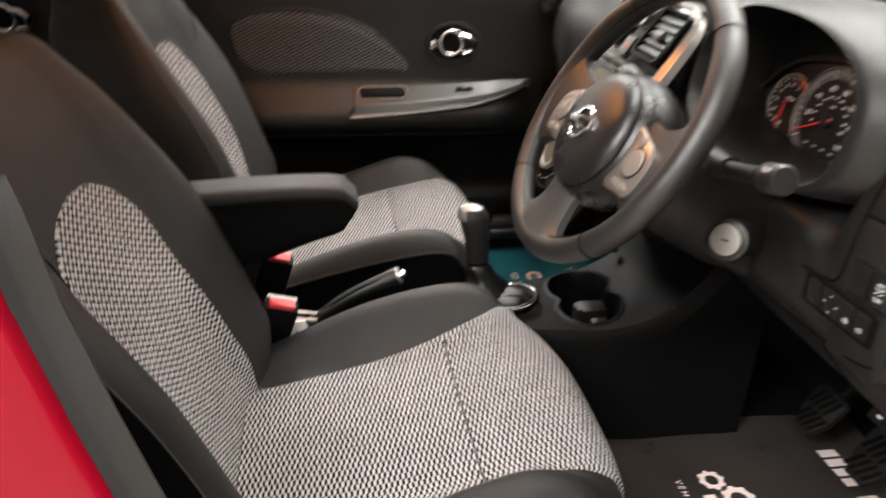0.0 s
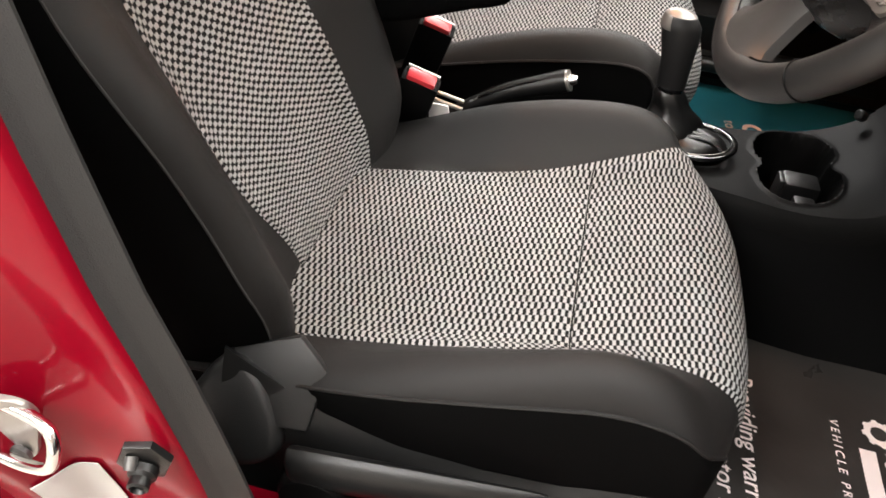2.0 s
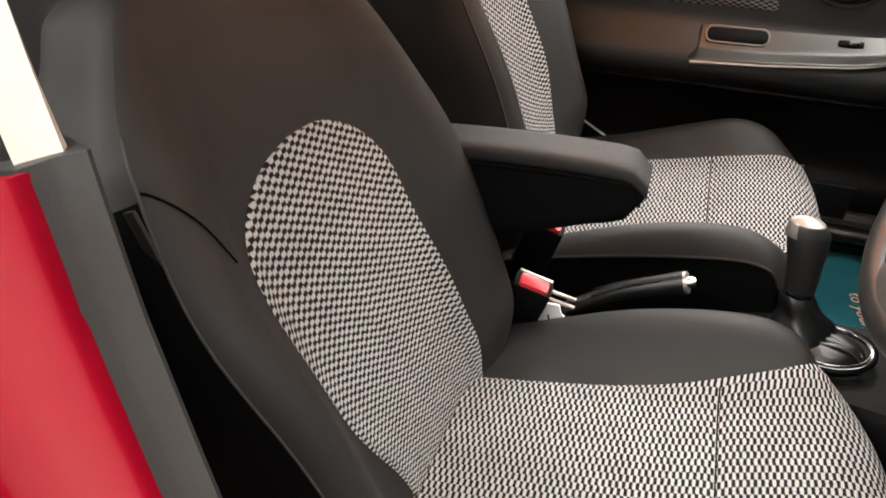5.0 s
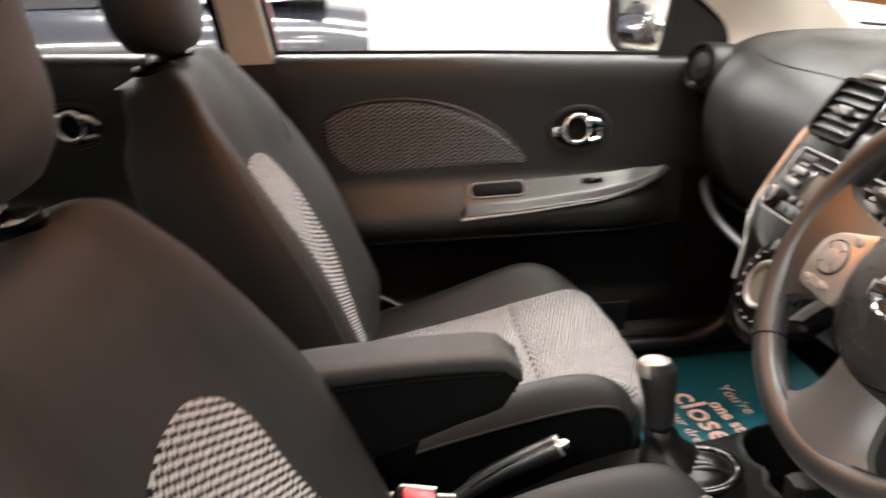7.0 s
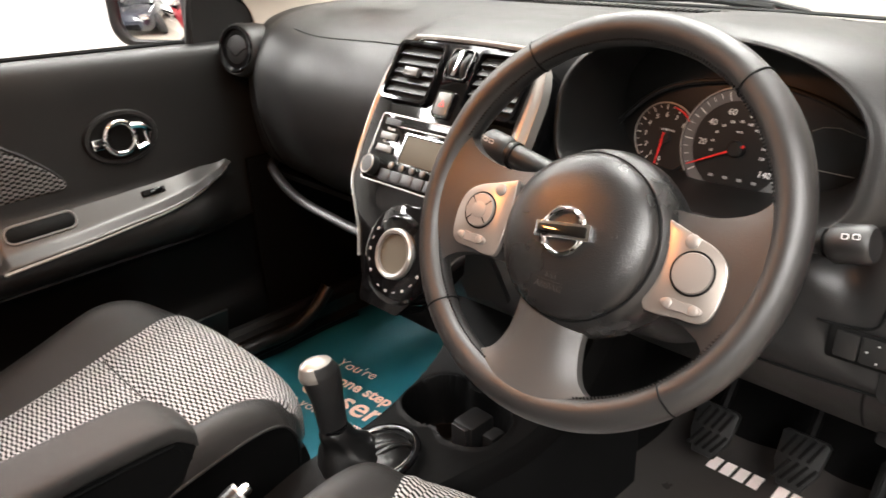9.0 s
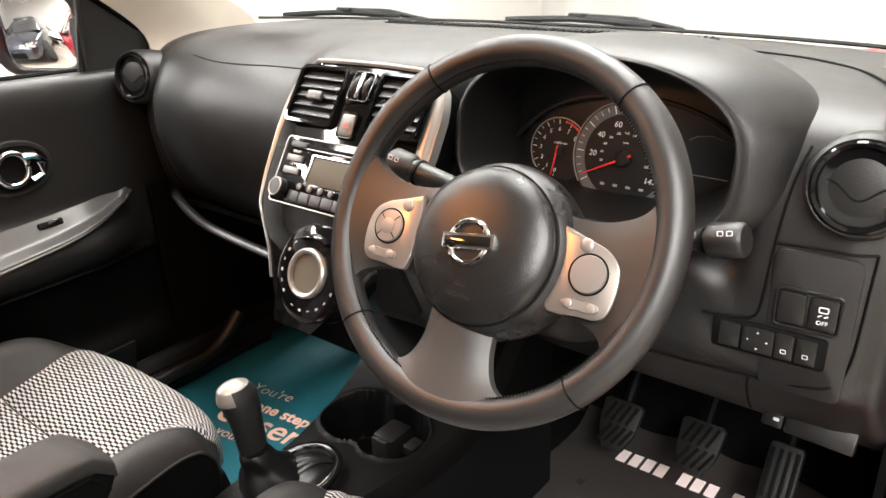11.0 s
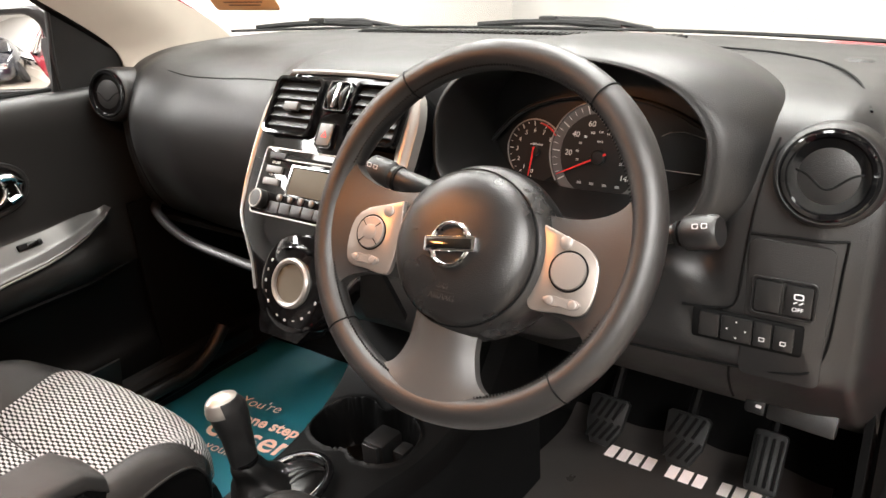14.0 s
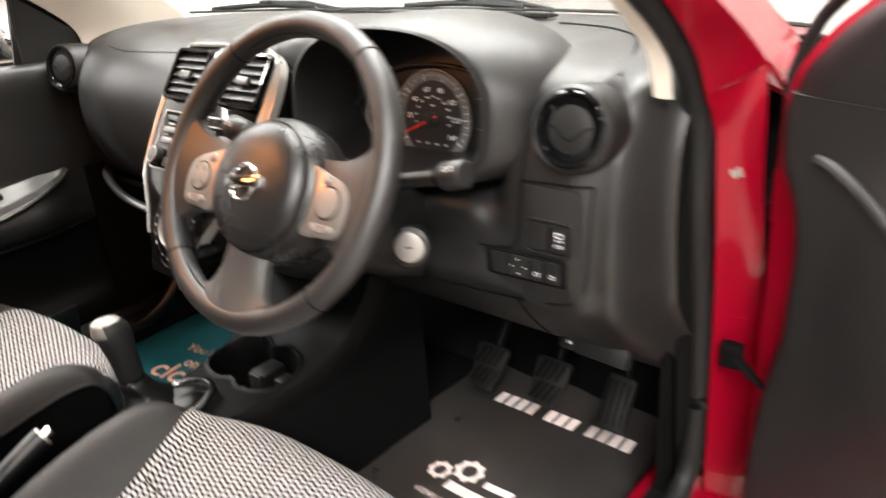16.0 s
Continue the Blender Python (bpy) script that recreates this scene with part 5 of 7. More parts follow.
part("boot_dish", lathe([(0.0435, -0.006), (0.040, 0.003), (0.030, 0.010), (0.016, 0.013), (0.001, 0.010)], Matrix.Translation((0.032, 0.004, 0.536)) @ Matrix.Diagonal((1, 1.14, 1, 1)), 40), GAITER, con, "creased black boot inside the ring")
for k in range(3):
    part("boot_fold", tube(curve_pts([(0.010 + 0.014 * k, -0.030, 0.541), (0.020 + 0.012 * k, 0.0, 0.550), (0.036 + 0.006 * k, 0.026, 0.549), (0.046 + 0.004 * k, 0.042, 0.541)], 12), 0.004, 8, flat=0.7), GAITER, con)
gear = thing("gear_lever", (0.015, -0.03, 0.53), "gear lever with silver-capped knob and black leather gaiter", "gear lever")
rings = []
for k in range(13):
    f = k / 12
    cxx, cyy, cz = 0.010 - 0.004 * f, -0.030 - 0.020 * sstep(0, 1, f), 0.530 + 0.072 * f ** 0.8
    r = 0.030 * (1 - f) ** 1.1 + 0.0155 + 0.002 * math.sin(f * 9)
    rings.append([Vector((cxx + r * (1 + 0.06 * math.sin(5 * a + 6 * f)) * math.cos(a), cyy + r * (1.05 + 0.07 * math.sin(4 * a + 2 * f)) * math.sin(a), cz + 0.003 * math.sin(3 * a + 10 * f) * (1 - f))) for a in (2 * math.pi * q / 36 for q in range(36))])
part("gaiter", loft(rings), GAITER, gear, "creased black leather gaiter")
stem = [(0.006, -0.050, 0.600), (0.006, -0.051, 0.615), (0.007, -0.054, 0.645), (0.008, -0.058, 0.672), (0.008, -0.062, 0.694), (0.008, -0.066, 0.708), (0.008, -0.068, 0.7155)]
rad = [0.0165, 0.0175, 0.0185, 0.0215, 0.0225, 0.0170, 0.0045]
rings = []
for (sx_, sy_, sz_), r in zip(curve_pts(stem, 24), [np.interp(k / 24, np.linspace(0, 1, 7), rad) for k in range(25)]):
    rings.append([Vector((sx_ + r * 0.88 * math.cos(a), sy_ + r * 1.22 * math.sin(a), sz_)) for a in (2 * math.pi * q / 32 for q in range(32))])
part("knob", loft(rings), SOFT, gear, "black gear knob")
rings = []
for k in range(15):
    f = k / 14
    p = spline(stem)(0.62 + 0.39 * f)
    r = np.interp(0.62 + 0.38 * f, np.linspace(0, 1, 7), rad) + 0.0012
    rings.append([Vector((p[0] + r * 0.80 * math.cos(a), p[1] - 0.0015 + r * 1.20 * math.sin(a), p[2] + 0.0006)) for a in (math.pi * (0.78 + 1.05 * q / 20) for q in range(21))])
part("knob_cap", loft(rings, closed=False), ALUKNOB, gear, "brushed silver cap on the knob")
rings = []
for k in range(13):
    f = 0.84 + 0.16 * k / 12
    p, r = spline(stem)(f), np.interp(f, np.linspace(0, 1, 7), rad) + 0.0009
    rings.append([Vector((p[0] + r * 0.88 * math.cos(a), p[1] + r * 1.22 * math.sin(a), p[2] + 0.0004)) for a in (2 * math.pi * q / 32 for q in range(32))])
part("knob_top", loft(rings), ALUKNOB, gear, "brushed silver top of the knob")
part("knob_collar", tube([(0.006, -0.050, 0.598), (0.006, -0.050, 0.603)], 0.0190, 24), GLOSS, gear)

brake = thing("handbrake", (0.0, -0.40, 0.40), "black handbrake lever with chrome button and white bracket", "handbrake")
hb = curve_pts([(0.002, -0.40, 0.452), (0.002, -0.345, 0.497), (0.003, -0.28, 0.540), (0.004, -0.215, 0.570), (0.005, -0.197, 0.578)], 24)
part("brake_grip", tube(hb, lambda t: 0.0105 + 0.0065 * sstep(0.15, 0.9, t), 16), HARD, brake, "black ribbed grip")
for sx in (-1, 1):
    part("grip_rib", tube([p + Vector((sx * 0.008, 0, 0.012)) for p in hb[8:23]], 0.0022, 6), GLOSS, brake)
dirb = (hb[-1] - hb[-4]).normalized()
part("brake_collar", tube([hb[-1], hb[-1] + dirb * 0.004], 0.0162, 20), SATIN, brake)
part("brake_button", tube([hb[-1], hb[-1] + dirb * 0.012, hb[-1] + dirb * 0.016], lambda t: 0.0085 if t < 0.9 else 0.006, 18), CHROME, brake, "chrome release button")
WB = frame_at((0.031, 0, 0), (0, 1, 0), (0, 0, 1))
wb = part("brake_bracket", prism([(-0.440, 0.470), (-0.406, 0.470), (-0.376, 0.464), (-0.348, 0.486), (-0.363, 0.497), (-0.367, 0.512), (-0.395, 0.512), (-0.440, 0.495)], 0.004, WB, 0.001), WHITEMETAL, brake, "white painted brake bracket")
part("bracket_slot", box((0.0352, -0.3985, 0.487), (0.0012, 0.007, 0.012), 0.0003), DARK, wb)
for cy, cz, w, h in ((-0.381, 0.486, 0.003, 0.012), (-0.372, 0.480, 0.019, 0.003)):
    part("bracket_slot", box((0.0352, cy, cz), (0.0012, w, h), 0.0002, Matrix.Rotation(radians(12), 4, "X")), DARK, wb)
for dx, dz in ((0.0, 0.0), (0.008, -0.009)):
    part("brake_rod", tube([(0.012 + dx, -0.440, 0.527 + dz), (0.012 + dx, -0.395, 0.521 + dz), (0.012 + dx, -0.346, 0.512 + dz)], 0.0034, 10), SATIN, brake, "bright steel brake rod")


def buckle(x, y, z, lean, tilt):
    m = Matrix.Translation((x, y, z)) @ Matrix.Rotation(radians(lean), 4, "Y") @ Matrix.Rotation(radians(tilt), 4, "X")
    b = thing("seat_belt_buckle", m @ Vector((0, 0, -0.10)), "black seat belt buckle with red release button", "belt buckle", "belt buckles")
    body = box((0, 0, -0.05), (0.030, 0.058, 0.10), 0.006)
    body.transform(m)
    part("buckle_body", body, DARK, b)
    r = box((0.002, 0.0, 0.001), (0.022, 0.044, 0.012), 0.005)
    r.transform(m)
    part("release_button", r, REDCLIP, b, "red press button")
    r = box((-0.012, 0, 0.001), (0.005, 0.050, 0.008), 0.001)
    r.transform(m)
    part("buckle_lip", r, SATIN, b)
    part("buckle_strap", tube([m @ Vector((0, 0, -0.09)), m @ Vector((0.004, -0.01, -0.15)), m @ Vector((0.008, -0.02, -0.20))], 0.016, 10, flat=0.25), DARK, b)


buckle(0.080, -0.402, 0.576, 14, -16)
buckle(-0.050, -0.411, 0.600, 10, -16)

# ---- floor pan, carpets, mats, pedals ----
single("car_floor", box((0, -0.35, 0.285), (1.40, 2.3, 0.03), 0.0), CARPET, "black carpeted car floor", "car floor", kind="structure")
single("bulkhead", solid(grid(lambda u, v: Vector((-0.70 + 1.40 * u, 0.68 + 0.28 * v - 0.03 * (1 - v) ** 2, 0.30 + 0.42 * v ** 1.2)), 10, 10), 0.02), CARPET, "black carpeted toe board", "bulkhead", kind="structure")
single("bulkhead_upper", box((0, 0.975, 0.84), (1.40, 0.03, 0.30), 0), DARK, "black firewall behind the dashboard", "bulkhead", kind="structure")


def mat_skin(x0, x1, y0, y1, lift, seed, amp=0.004):
    def fn(u, v):
        x, y = x0 + (x1 - x0) * u, y0 + (y1 - y0) * v
        rise = max(0.0, y - 0.60)
        z = 0.304 + lift + 0.9 * rise ** 1.3 + amp * noise.noise(Vector((x * 9, y * 9, seed))) + amp * 0.5
        return Vector((x + 0.01 * noise.noise(Vector((y * 6, seed, 0))), y, z))
    return fn


fm = mat_skin(0.150, 0.634, 0.02, 0.695, 0.0, 3.0)
dmat = thing("floor_mat", (0.36, 0.3, 0.30), "crumpled black paper floor mat with pale pink print", "floor mat")
part("mat_sheet", solid(grid(fm, 40, 50), 0.0012), MATBLACK, dmat, "shiny black paper sheet")


def on_mat(fn, x0, x1, y0, y1, x, y):
    p = fn((x - x0) / (x1 - x0), (y - y0) / (y1 - y0))
    return Vector((x, y, p.z))


def print_on(name, bm, material, parent, fn, box4, lift=0.0022):
    """Lays flat print onto a mat's uneven sheet."""
    for v in bm.verts:
        v.co.z = on_mat(fn, *box4, v.co.x, v.co.y).z + lift
    return part(name, bm, material, parent)


def flat_text(text, size, x, y, shear=0.0, bold=0.0, turn=0.0):
    cu = bpy.data.curves.new("print", "FONT")
    cu.body, cu.size, cu.shear, cu.offset, cu.resolution_u = text, size, shear, bold * size, 3
    tmp = bpy.data.objects.new("tmp_text", cu)
    me = bpy.data.meshes.new_from_object(tmp)
    bpy.data.objects.remove(tmp)
    b = bmesh.new()
    b.from_mesh(me)
    bpy.data.meshes.remove(me)
    b.transform(Matrix.Translation((x, y, 0)) @ Matrix.Rotation(radians(turn), 4, "Z"))
    return b


B4 = (0.150, 0.634, 0.02, 0.695)
# plain bars in groups of four, three and four stand for the number; rings and bars for the maker's mark
for k in range(11):
    x0 = 0.258 + 0.0246 * k + (0.019 if k > 3 else 0) + (0.019 if k > 6 else 0)
    print_on("print_bar", grid(lambda u, v, x0=x0: Vector((x0 + 0.0185 * u, 0.548 + 0.036 * v, 0)), 3, 4), INK, dmat, fm, B4)
for gx, gy, gr in ((0.305, 0.318, 0.021), (0.352, 0.345, 0.026)):
    n = 72
    bm = bmesh.new()
    ro = [gr * (1.0 + 0.13 * (1 if (k % 9) < 4 else -0.2)) for k in range(n)]
    vo = [bm.verts.new((gx + ro[k] * math.cos(2 * math.pi * k / n), gy + ro[k] * math.sin(2 * math.pi * k / n), 0)) for k in range(n)]
    vi = [bm.verts.new((gx + gr * 0.56 * math.cos(2 * math.pi * k / n), gy + gr * 0.56 * math.sin(2 * math.pi * k / n), 0)) for k in range(n)]
    for k in range(n):
        bm.faces.new((vo[k], vo[(k + 1) % n], vi[(k + 1) % n], vi[k]))
    print_on("print_ring", bm, INK, dmat, fm, B4)
for x0, y0, w, h in ((0.395, 0.325, 0.06, 0.016), (0.338, 0.285, 0.17, 0.022)):
    print_on("print_bar", grid(lambda u, v: Vector((x0 + w * u, y0 + h * v, 0)), 12, 3), INK, dmat, fm, B4)
for tx, sz, x0, y0 in (("V E H I C L E   P R O T E C T I O N", 0.016, 0.298, 0.252), ("Providing warranty", 0.034, 0.255, 0.128), ("the motor ind", 0.034, 0.315, 0.093)):
    print_on("print_line", flat_text(tx, sz, x0, y0, 0.12, 0.01), INK, dmat, fm, B4)

TB = (-0.665, -0.070, 0.02, 0.548)
ft = mat_skin(*TB, 0.0, 8.0, 0.005)
tmat = thing("floor_mat", (-0.45, 0.3, 0.30), "teal paper floor mat with peach print on the passenger floor", "floor mat")
part("mat_sheet", solid(grid(ft, 36, 46), 0.0012), TEAL, tmat, "teal paper sheet")
for tx, sz, x0, y0, bo in (("You're", 0.042, -0.500, 0.300, 0.0), ("one step", 0.042, -0.440, 0.256, 0.03), ("closer", 0.086, -0.480, 0.188, 0.014), ("to your dream car", 0.036, -0.478, 0.150, 0.0)):
    print_on("print_line", flat_text(tx, sz, x0, y0, 0.0, bo, 8), PEACH, tmat, ft, TB)


def pedal(x, y, z, w, h, lean, label, ribs, shape):
    m = frame_at((x, y, z), (1, 0, 0), (0, 0.55, 0.84))
    p = thing("pedal", (x, y, z - h / 2), label, "pedal", "pedals")
    part("pedal_pad", prism(shape, 0.012, m, 0.003), RUBBER, p, "ribbed black rubber pad")
    for k in range(ribs):
        if ribs == 4:
            b = box(m @ Vector((-w * 0.36 + w * 0.24 * k, 0, 0.0125)), (0.006, h * 0.85, 0.005), 0.001, m.to_3x3().to_4x4())
        else:
            b = box(m @ Vector((-w * 0.28 + w * 0.56 * (k % 4) / 3, -h * 0.22 + h * 0.44 * (k // 4), 0.0125)), (0.006, h * 0.42, 0.005), 0.001, m.to_3x3().to_4x4() @ Matrix.Rotation(radians(-28 if k < 4 else -22), 4, "Z"))
        part("rib", b, DARK, p)
    part("pedal_arm", tube([m @ Vector((0, 0, -0.004)), (x, y + 0.10, z + 0.12), (x, y + 0.13, z + 0.30)], 0.009, 8), DARK, p)


trap = [(0.036, 0.036), (0.030, 0.042), (-0.030, 0.042), (-0.036, 0.036), (-0.034, -0.012), (-0.020, -0.046), (0.016, -0.046), (0.032, -0.012)]
pedal(0.277, 0.52, 0.412, 0.072, 0.088, 0, "clutch pedal with ribbed rubber pad", 8, trap)
pedal(0.420, 0.515, 0.430, 0.072, 0.090, 0, "brake pedal with ribbed rubber pad", 8, trap)
pedal(0.545, 0.535, 0.418, 0.052, 0.095, 0, "narrow accelerator pedal with long ribs", 4, rrect(0.052, 0.10, 0.008))

# ---- car shell ----
car = thing("car", (0, -0.4, 0.0), "metallic red small hatchback with its front door open", "car")


def strip(path_a, path_b, n=40, m=4, thick=0.006, bulge=0.0, out=(0, 0, 1)):
    """A panel between two curves, with some swell and thickness."""
    a, b = spline(path_a), spline(path_b)
    o = Vector(out)
    return solid(grid(lambda u, v: Vector(a(u)).lerp(Vector(b(u)), v) + o * (bulge * math.sin(math.pi * v)), n, m), thick)


# windscreen base curve and roof
def screen_base(f):
    """f: -1..1 across, the lower edge of the windscreen."""
    return Vector((0.80 * f, 0.90 - 0.26 * abs(f) ** 2.2, 1.035 + 0.015 * f * f))


def screen_top(f):
    return Vector((0.56 * f, -0.02 - 0.06 * abs(f) ** 2, 1.41 - 0.02 * f * f))


part("windscreen", solid(grid(lambda u, v: screen_base(-0.95 + 1.90 * u).lerp(screen_top(-0.95 + 1.90 * u), v) + Vector((0, 0.03, 0.05)) * math.sin(math.pi * v) * 0.6, 24, 14), 0.004), SCREENGLASS, car, "clear windscreen")
part("windscreen_band", tube([screen_base(-0.95 + 1.90 * k / 40) + Vector((0, -0.004, 0.004)) for k in range(41)], 0.008, 8, flat=0.4), DARK, car, "black lower windscreen edge")
roof = part("roof", solid(grid(lambda u, v: Vector(((-1 + 2 * u) * 0.60, -0.03 - 0.05 * (2 * u - 1) ** 2 - 1.75 * v, 1.445 - 0.045 * (2 * u - 1) ** 2 + 0.03 * math.sin(math.pi * v) - 0.05 * v)), 16, 16), 0.012), RED, car, "red roof panel")
part("headliner", solid(grid(lambda u, v: Vector(((-1 + 2 * u) * 0.585, -0.03 - 0.05 * (2 * u - 1) ** 2 - 1.73 * v, 1.415 - 0.045 * (2 * u - 1) ** 2 + 0.03 * math.sin(math.pi * v) - 0.05 * v)), 16, 16), 0.006), HEADLINER, car, "pale cloth headliner")
part("courtesy_lamp", ring_band(rrect(0.20, 0.14, 0.02), rrect(0.15, 0.10, 0.012), 0.012, frame_at((-0.06, -0.30, 1.398), (1, 0, 0), (0, -1, 0)), 0.003), BEIGE, car, "pale interior lamp housing")
# bonnet and wings
part("bonnet", solid(grid(lambda u, v: Vector(((-1 + 2 * u) * (0.74 - 0.10 * v), 0.93 - 0.26 * abs(2 * u - 1) ** 2.2 * (1 - v) + 0.85 * v, 1.015 - 0.16 * v ** 1.6 - 0.06 * (2 * u - 1) ** 2 + 0.047 * math.exp(-((abs(2 * u - 1) - 0.80) / 0.20) ** 2) * math.sin(math.pi * v ** 0.7))), 32, 20), 0.008), RED, car, "red bonnet")
part("scuttle", solid(grid(lambda u, v: screen_base(-1 + 2 * u) + Vector((0, 0.0 + 0.07 * v, -0.012 - 0.016 * v)), 24, 4), 0.006), DARK, car, "black scuttle panel under the wipers")
for sx in (-1, 1):
    part("front_wing", solid(grid(lambda u, v, sx=sx: Vector((sx * (0.80 + 0.02 * math.sin(math.pi * v) - 0.06 * u * u), 0.50 + 1.25 * u, 0.93 - 0.10 * u - 0.62 * v * (1 if True else 0))), 14, 10), 0.006), RED, car, "red front wing")
part("front_panel", solid(grid(lambda u, v: Vector(((-1 + 2 * u) * 0.72, 1.78 + 0.10 * (1 - (2 * u - 1) ** 2), 0.84 - 0.60 * v)), 12, 8), 0.008), RED, car, "red nose panel")
# A pillars: pale inner trim, black seal and red outer
for sx in (-1, 1):
    lab = "pale pillar trim beside the windscreen"
    part("pillar_trim", strip([(sx * 0.715, 0.645, 1.020), (sx * 0.70, 0.54, 1.105), (sx * 0.665, 0.30, 1.235), (sx * 0.61, 0.06, 1.355), (sx * 0.57, -0.05, 1.40)],
                              [(sx * 0.726, 0.345, 0.985 if sx < 0 else 1.035), (sx * 0.725, 0.325, 1.075), (sx * 0.69, 0.13, 1.22), (sx * 0.625, -0.06, 1.35), (sx * 0.585, -0.15, 1.395)], 30, 8, 0.008, 0.012, (-sx, -0.3, 0)), BEIGE, car, lab)
    if sx < 0:
        part("pillar_outer", strip([(sx * 0.775, 0.66, 1.03), (sx * 0.735, 0.56, 1.11), (sx * 0.69, 0.32, 1.25), (sx * 0.63, 0.08, 1.375), (sx * 0.60, -0.04, 1.425)],
                                   [(sx * 0.765, 0.44, 1.00), (sx * 0.755, 0.36, 1.075), (sx * 0.715, 0.14, 1.235), (sx * 0.65, -0.06, 1.37), (sx * 0.615, -0.16, 1.41)], 30, 8, 0.008, 0.01, (sx, 0, 0.3)), RED, car, "red windscreen pillar")
part("pillar_trim", strip([(0.690, 0.321, 1.022), (0.688, 0.285, 1.097), (0.668, 0.175, 1.185), (0.622, 0.010, 1.310), (0.585, -0.10, 1.385)],
                          [(0.708, 0.335, 1.020), (0.708, 0.300, 1.085), (0.690, 0.190, 1.185), (0.640, 0.010, 1.310), (0.600, -0.12, 1.385)], 30, 6, 0.006, 0.004, (-1, -0.3, 0)), BEIGE, car, "pale pillar trim beside the door seal")
# the open side's pillar: a front face and the door-side face, meeting in a rounded edge
EDGE_UP = [(0.790, 0.400, 1.050), (0.784, 0.344, 1.090), (0.776, 0.280, 1.130), (0.748, 0.180, 1.205), (0.685, 0.010, 1.350), (0.630, -0.10, 1.420)]
part("pillar_outer", strip([(0.752, 0.650, 1.035), (0.738, 0.585, 1.080), (0.715, 0.450, 1.160), (0.690, 0.340, 1.230), (0.640, 0.110, 1.360), (0.600, -0.02, 1.425)], EDGE_UP, 40, 8, 0.006), RED, car, "red windscreen pillar", sharp=70)
part("pillar_flank", strip([(0.741, 0.350, 1.020), (0.741, 0.315, 1.070), (0.735, 0.250, 1.130), (0.708, 0.150, 1.210), (0.650, -0.02, 1.345), (0.612, -0.13, 1.410)], EDGE_UP, 40, 10, 0.005, 0.004, (0.3, -1, 0.2)), RED, car, "red door-side pillar face", sharp=70)
part("wing_corner", strip([(0.790, 0.402, 1.052), (0.794, 0.435, 1.028), (0.797, 0.475, 0.995)], [(0.770, 0.46, 1.045), (0.775, 0.50, 1.02), (0.795, 0.53, 0.985)], 16, 4, 0.006), RED, car, "red corner of the front wing", sharp=70)
# front aperture seal on the open side: up the pillar, along the roof and down the rear post
seal = curve_pts([(0.708, -0.425, 0.44), (0.704, -0.462, 0.58), (0.694, -0.518, 0.74), (0.678, -0.575, 0.90), (0.668, -0.603, 1.03), (0.655, -0.640, 1.13), (0.640, -0.690, 1.28), (0.605, -0.66, 1.39), (0.595, -0.30, 1.40), (0.605, -0.13, 1.385),
                  (0.65, 0.00, 1.315), (0.70, 0.18, 1.19), (0.719, 0.315, 1.085), (0.718, 0.385, 0.985), (0.719, 0.405, 0.84), (0.720, 0.435, 0.66), (0.720, 0.440, 0.50), (0.718, 0.40, 0.405), (0.72, 0.20, 0.385), (0.72, -0.33, 0.392)], 150)
part("door_seal", tube(seal, 0.017, 12, closed=True, flat=1.0), RUBBER, car, "black rubber door seal")
# rear post on the open side: grey inner trim, red flange and outer skin
post = [(0.42, 0.720, -0.372), (0.553, 0.720, -0.402), (0.65, 0.717, -0.430), (0.72, 0.712, -0.457), (0.83, 0.700, -0.493), (0.94, 0.688, -0.525), (1.03, 0.682, -0.541), (1.08, 0.680, -0.545)]


def post_at(z):
    """How far the post's front edge leans in at height z, and its y."""
    zs = [p[0] for p in post]
    return float(np.interp(z, zs, [p[1] - 0.720 for p in post])), float(np.interp(z, zs, [p[2] for p in post]))


trim_rings = []
for k in range(27):
    z = 0.40 + 0.635 * k / 26
    lean, e = post_at(z)
    lip = 0.004 * sstep(0.97, 1.0, k / 26)
    trim_rings.append([Vector((x + lean, e + d, z + 0.25 * min(0.0, d) * (k / 26) ** 3)) for x, d in ((0.660, -0.085), (0.690 - lip, -0.050 - lip), (0.714 - lip, -0.010 - lip), (0.7185 - lip, -0.002 - lip), (0.7215 - lip, -0.002 - lip), (0.7275 - lip, -0.020), (0.7295 - lip, -0.023), (0.738, -0.034), (0.737, -0.055), (0.66, -0.110))])
part("post_trim", loft(trim_rings), PILLAR, car, "dark grey lower post trim", sharp=25)
part("post_trim_upper", strip([(0.679, -0.562, 1.025), (0.667, -0.584, 1.09), (0.630, -0.640, 1.25), (0.600, -0.670, 1.40)], [(0.694, -0.580, 1.005), (0.684, -0.602, 1.09), (0.645, -0.660, 1.25), (0.615, -0.690, 1.40)], 16, 4, 0.008), BEIGE, car, "pale upper post trim")


def post_skin(u, v):
    z = 0.36 + 0.665 * v
    lean, y0 = post_at(z)
    y0 -= 0.031
    p = spline([(0.734, 0.0), (0.745, -0.006), (0.750, -0.030), (0.752, -0.060), (0.760, -0.085), (0.785, -0.100), (0.800, -0.112), (0.800, -0.150)])(u)
    dish = 0.016 * math.exp(-((z - 0.64) / 0.085) ** 2) * math.exp(-((u - 0.36) / 0.16) ** 2) - 0.005 * math.exp(-((z - 0.53) / 0.03) ** 2) * math.exp(-((u - 0.3) / 0.15) ** 2) + 0.003 * math.exp(-((u - 0.62) / 0.05) ** 2)
    low = 0.035 * sstep(0.62, 0.45, z) * u
    return Vector((p[0] + lean - dish - low, y0 + p[1] * (1.25 - 0.25 * v), z))


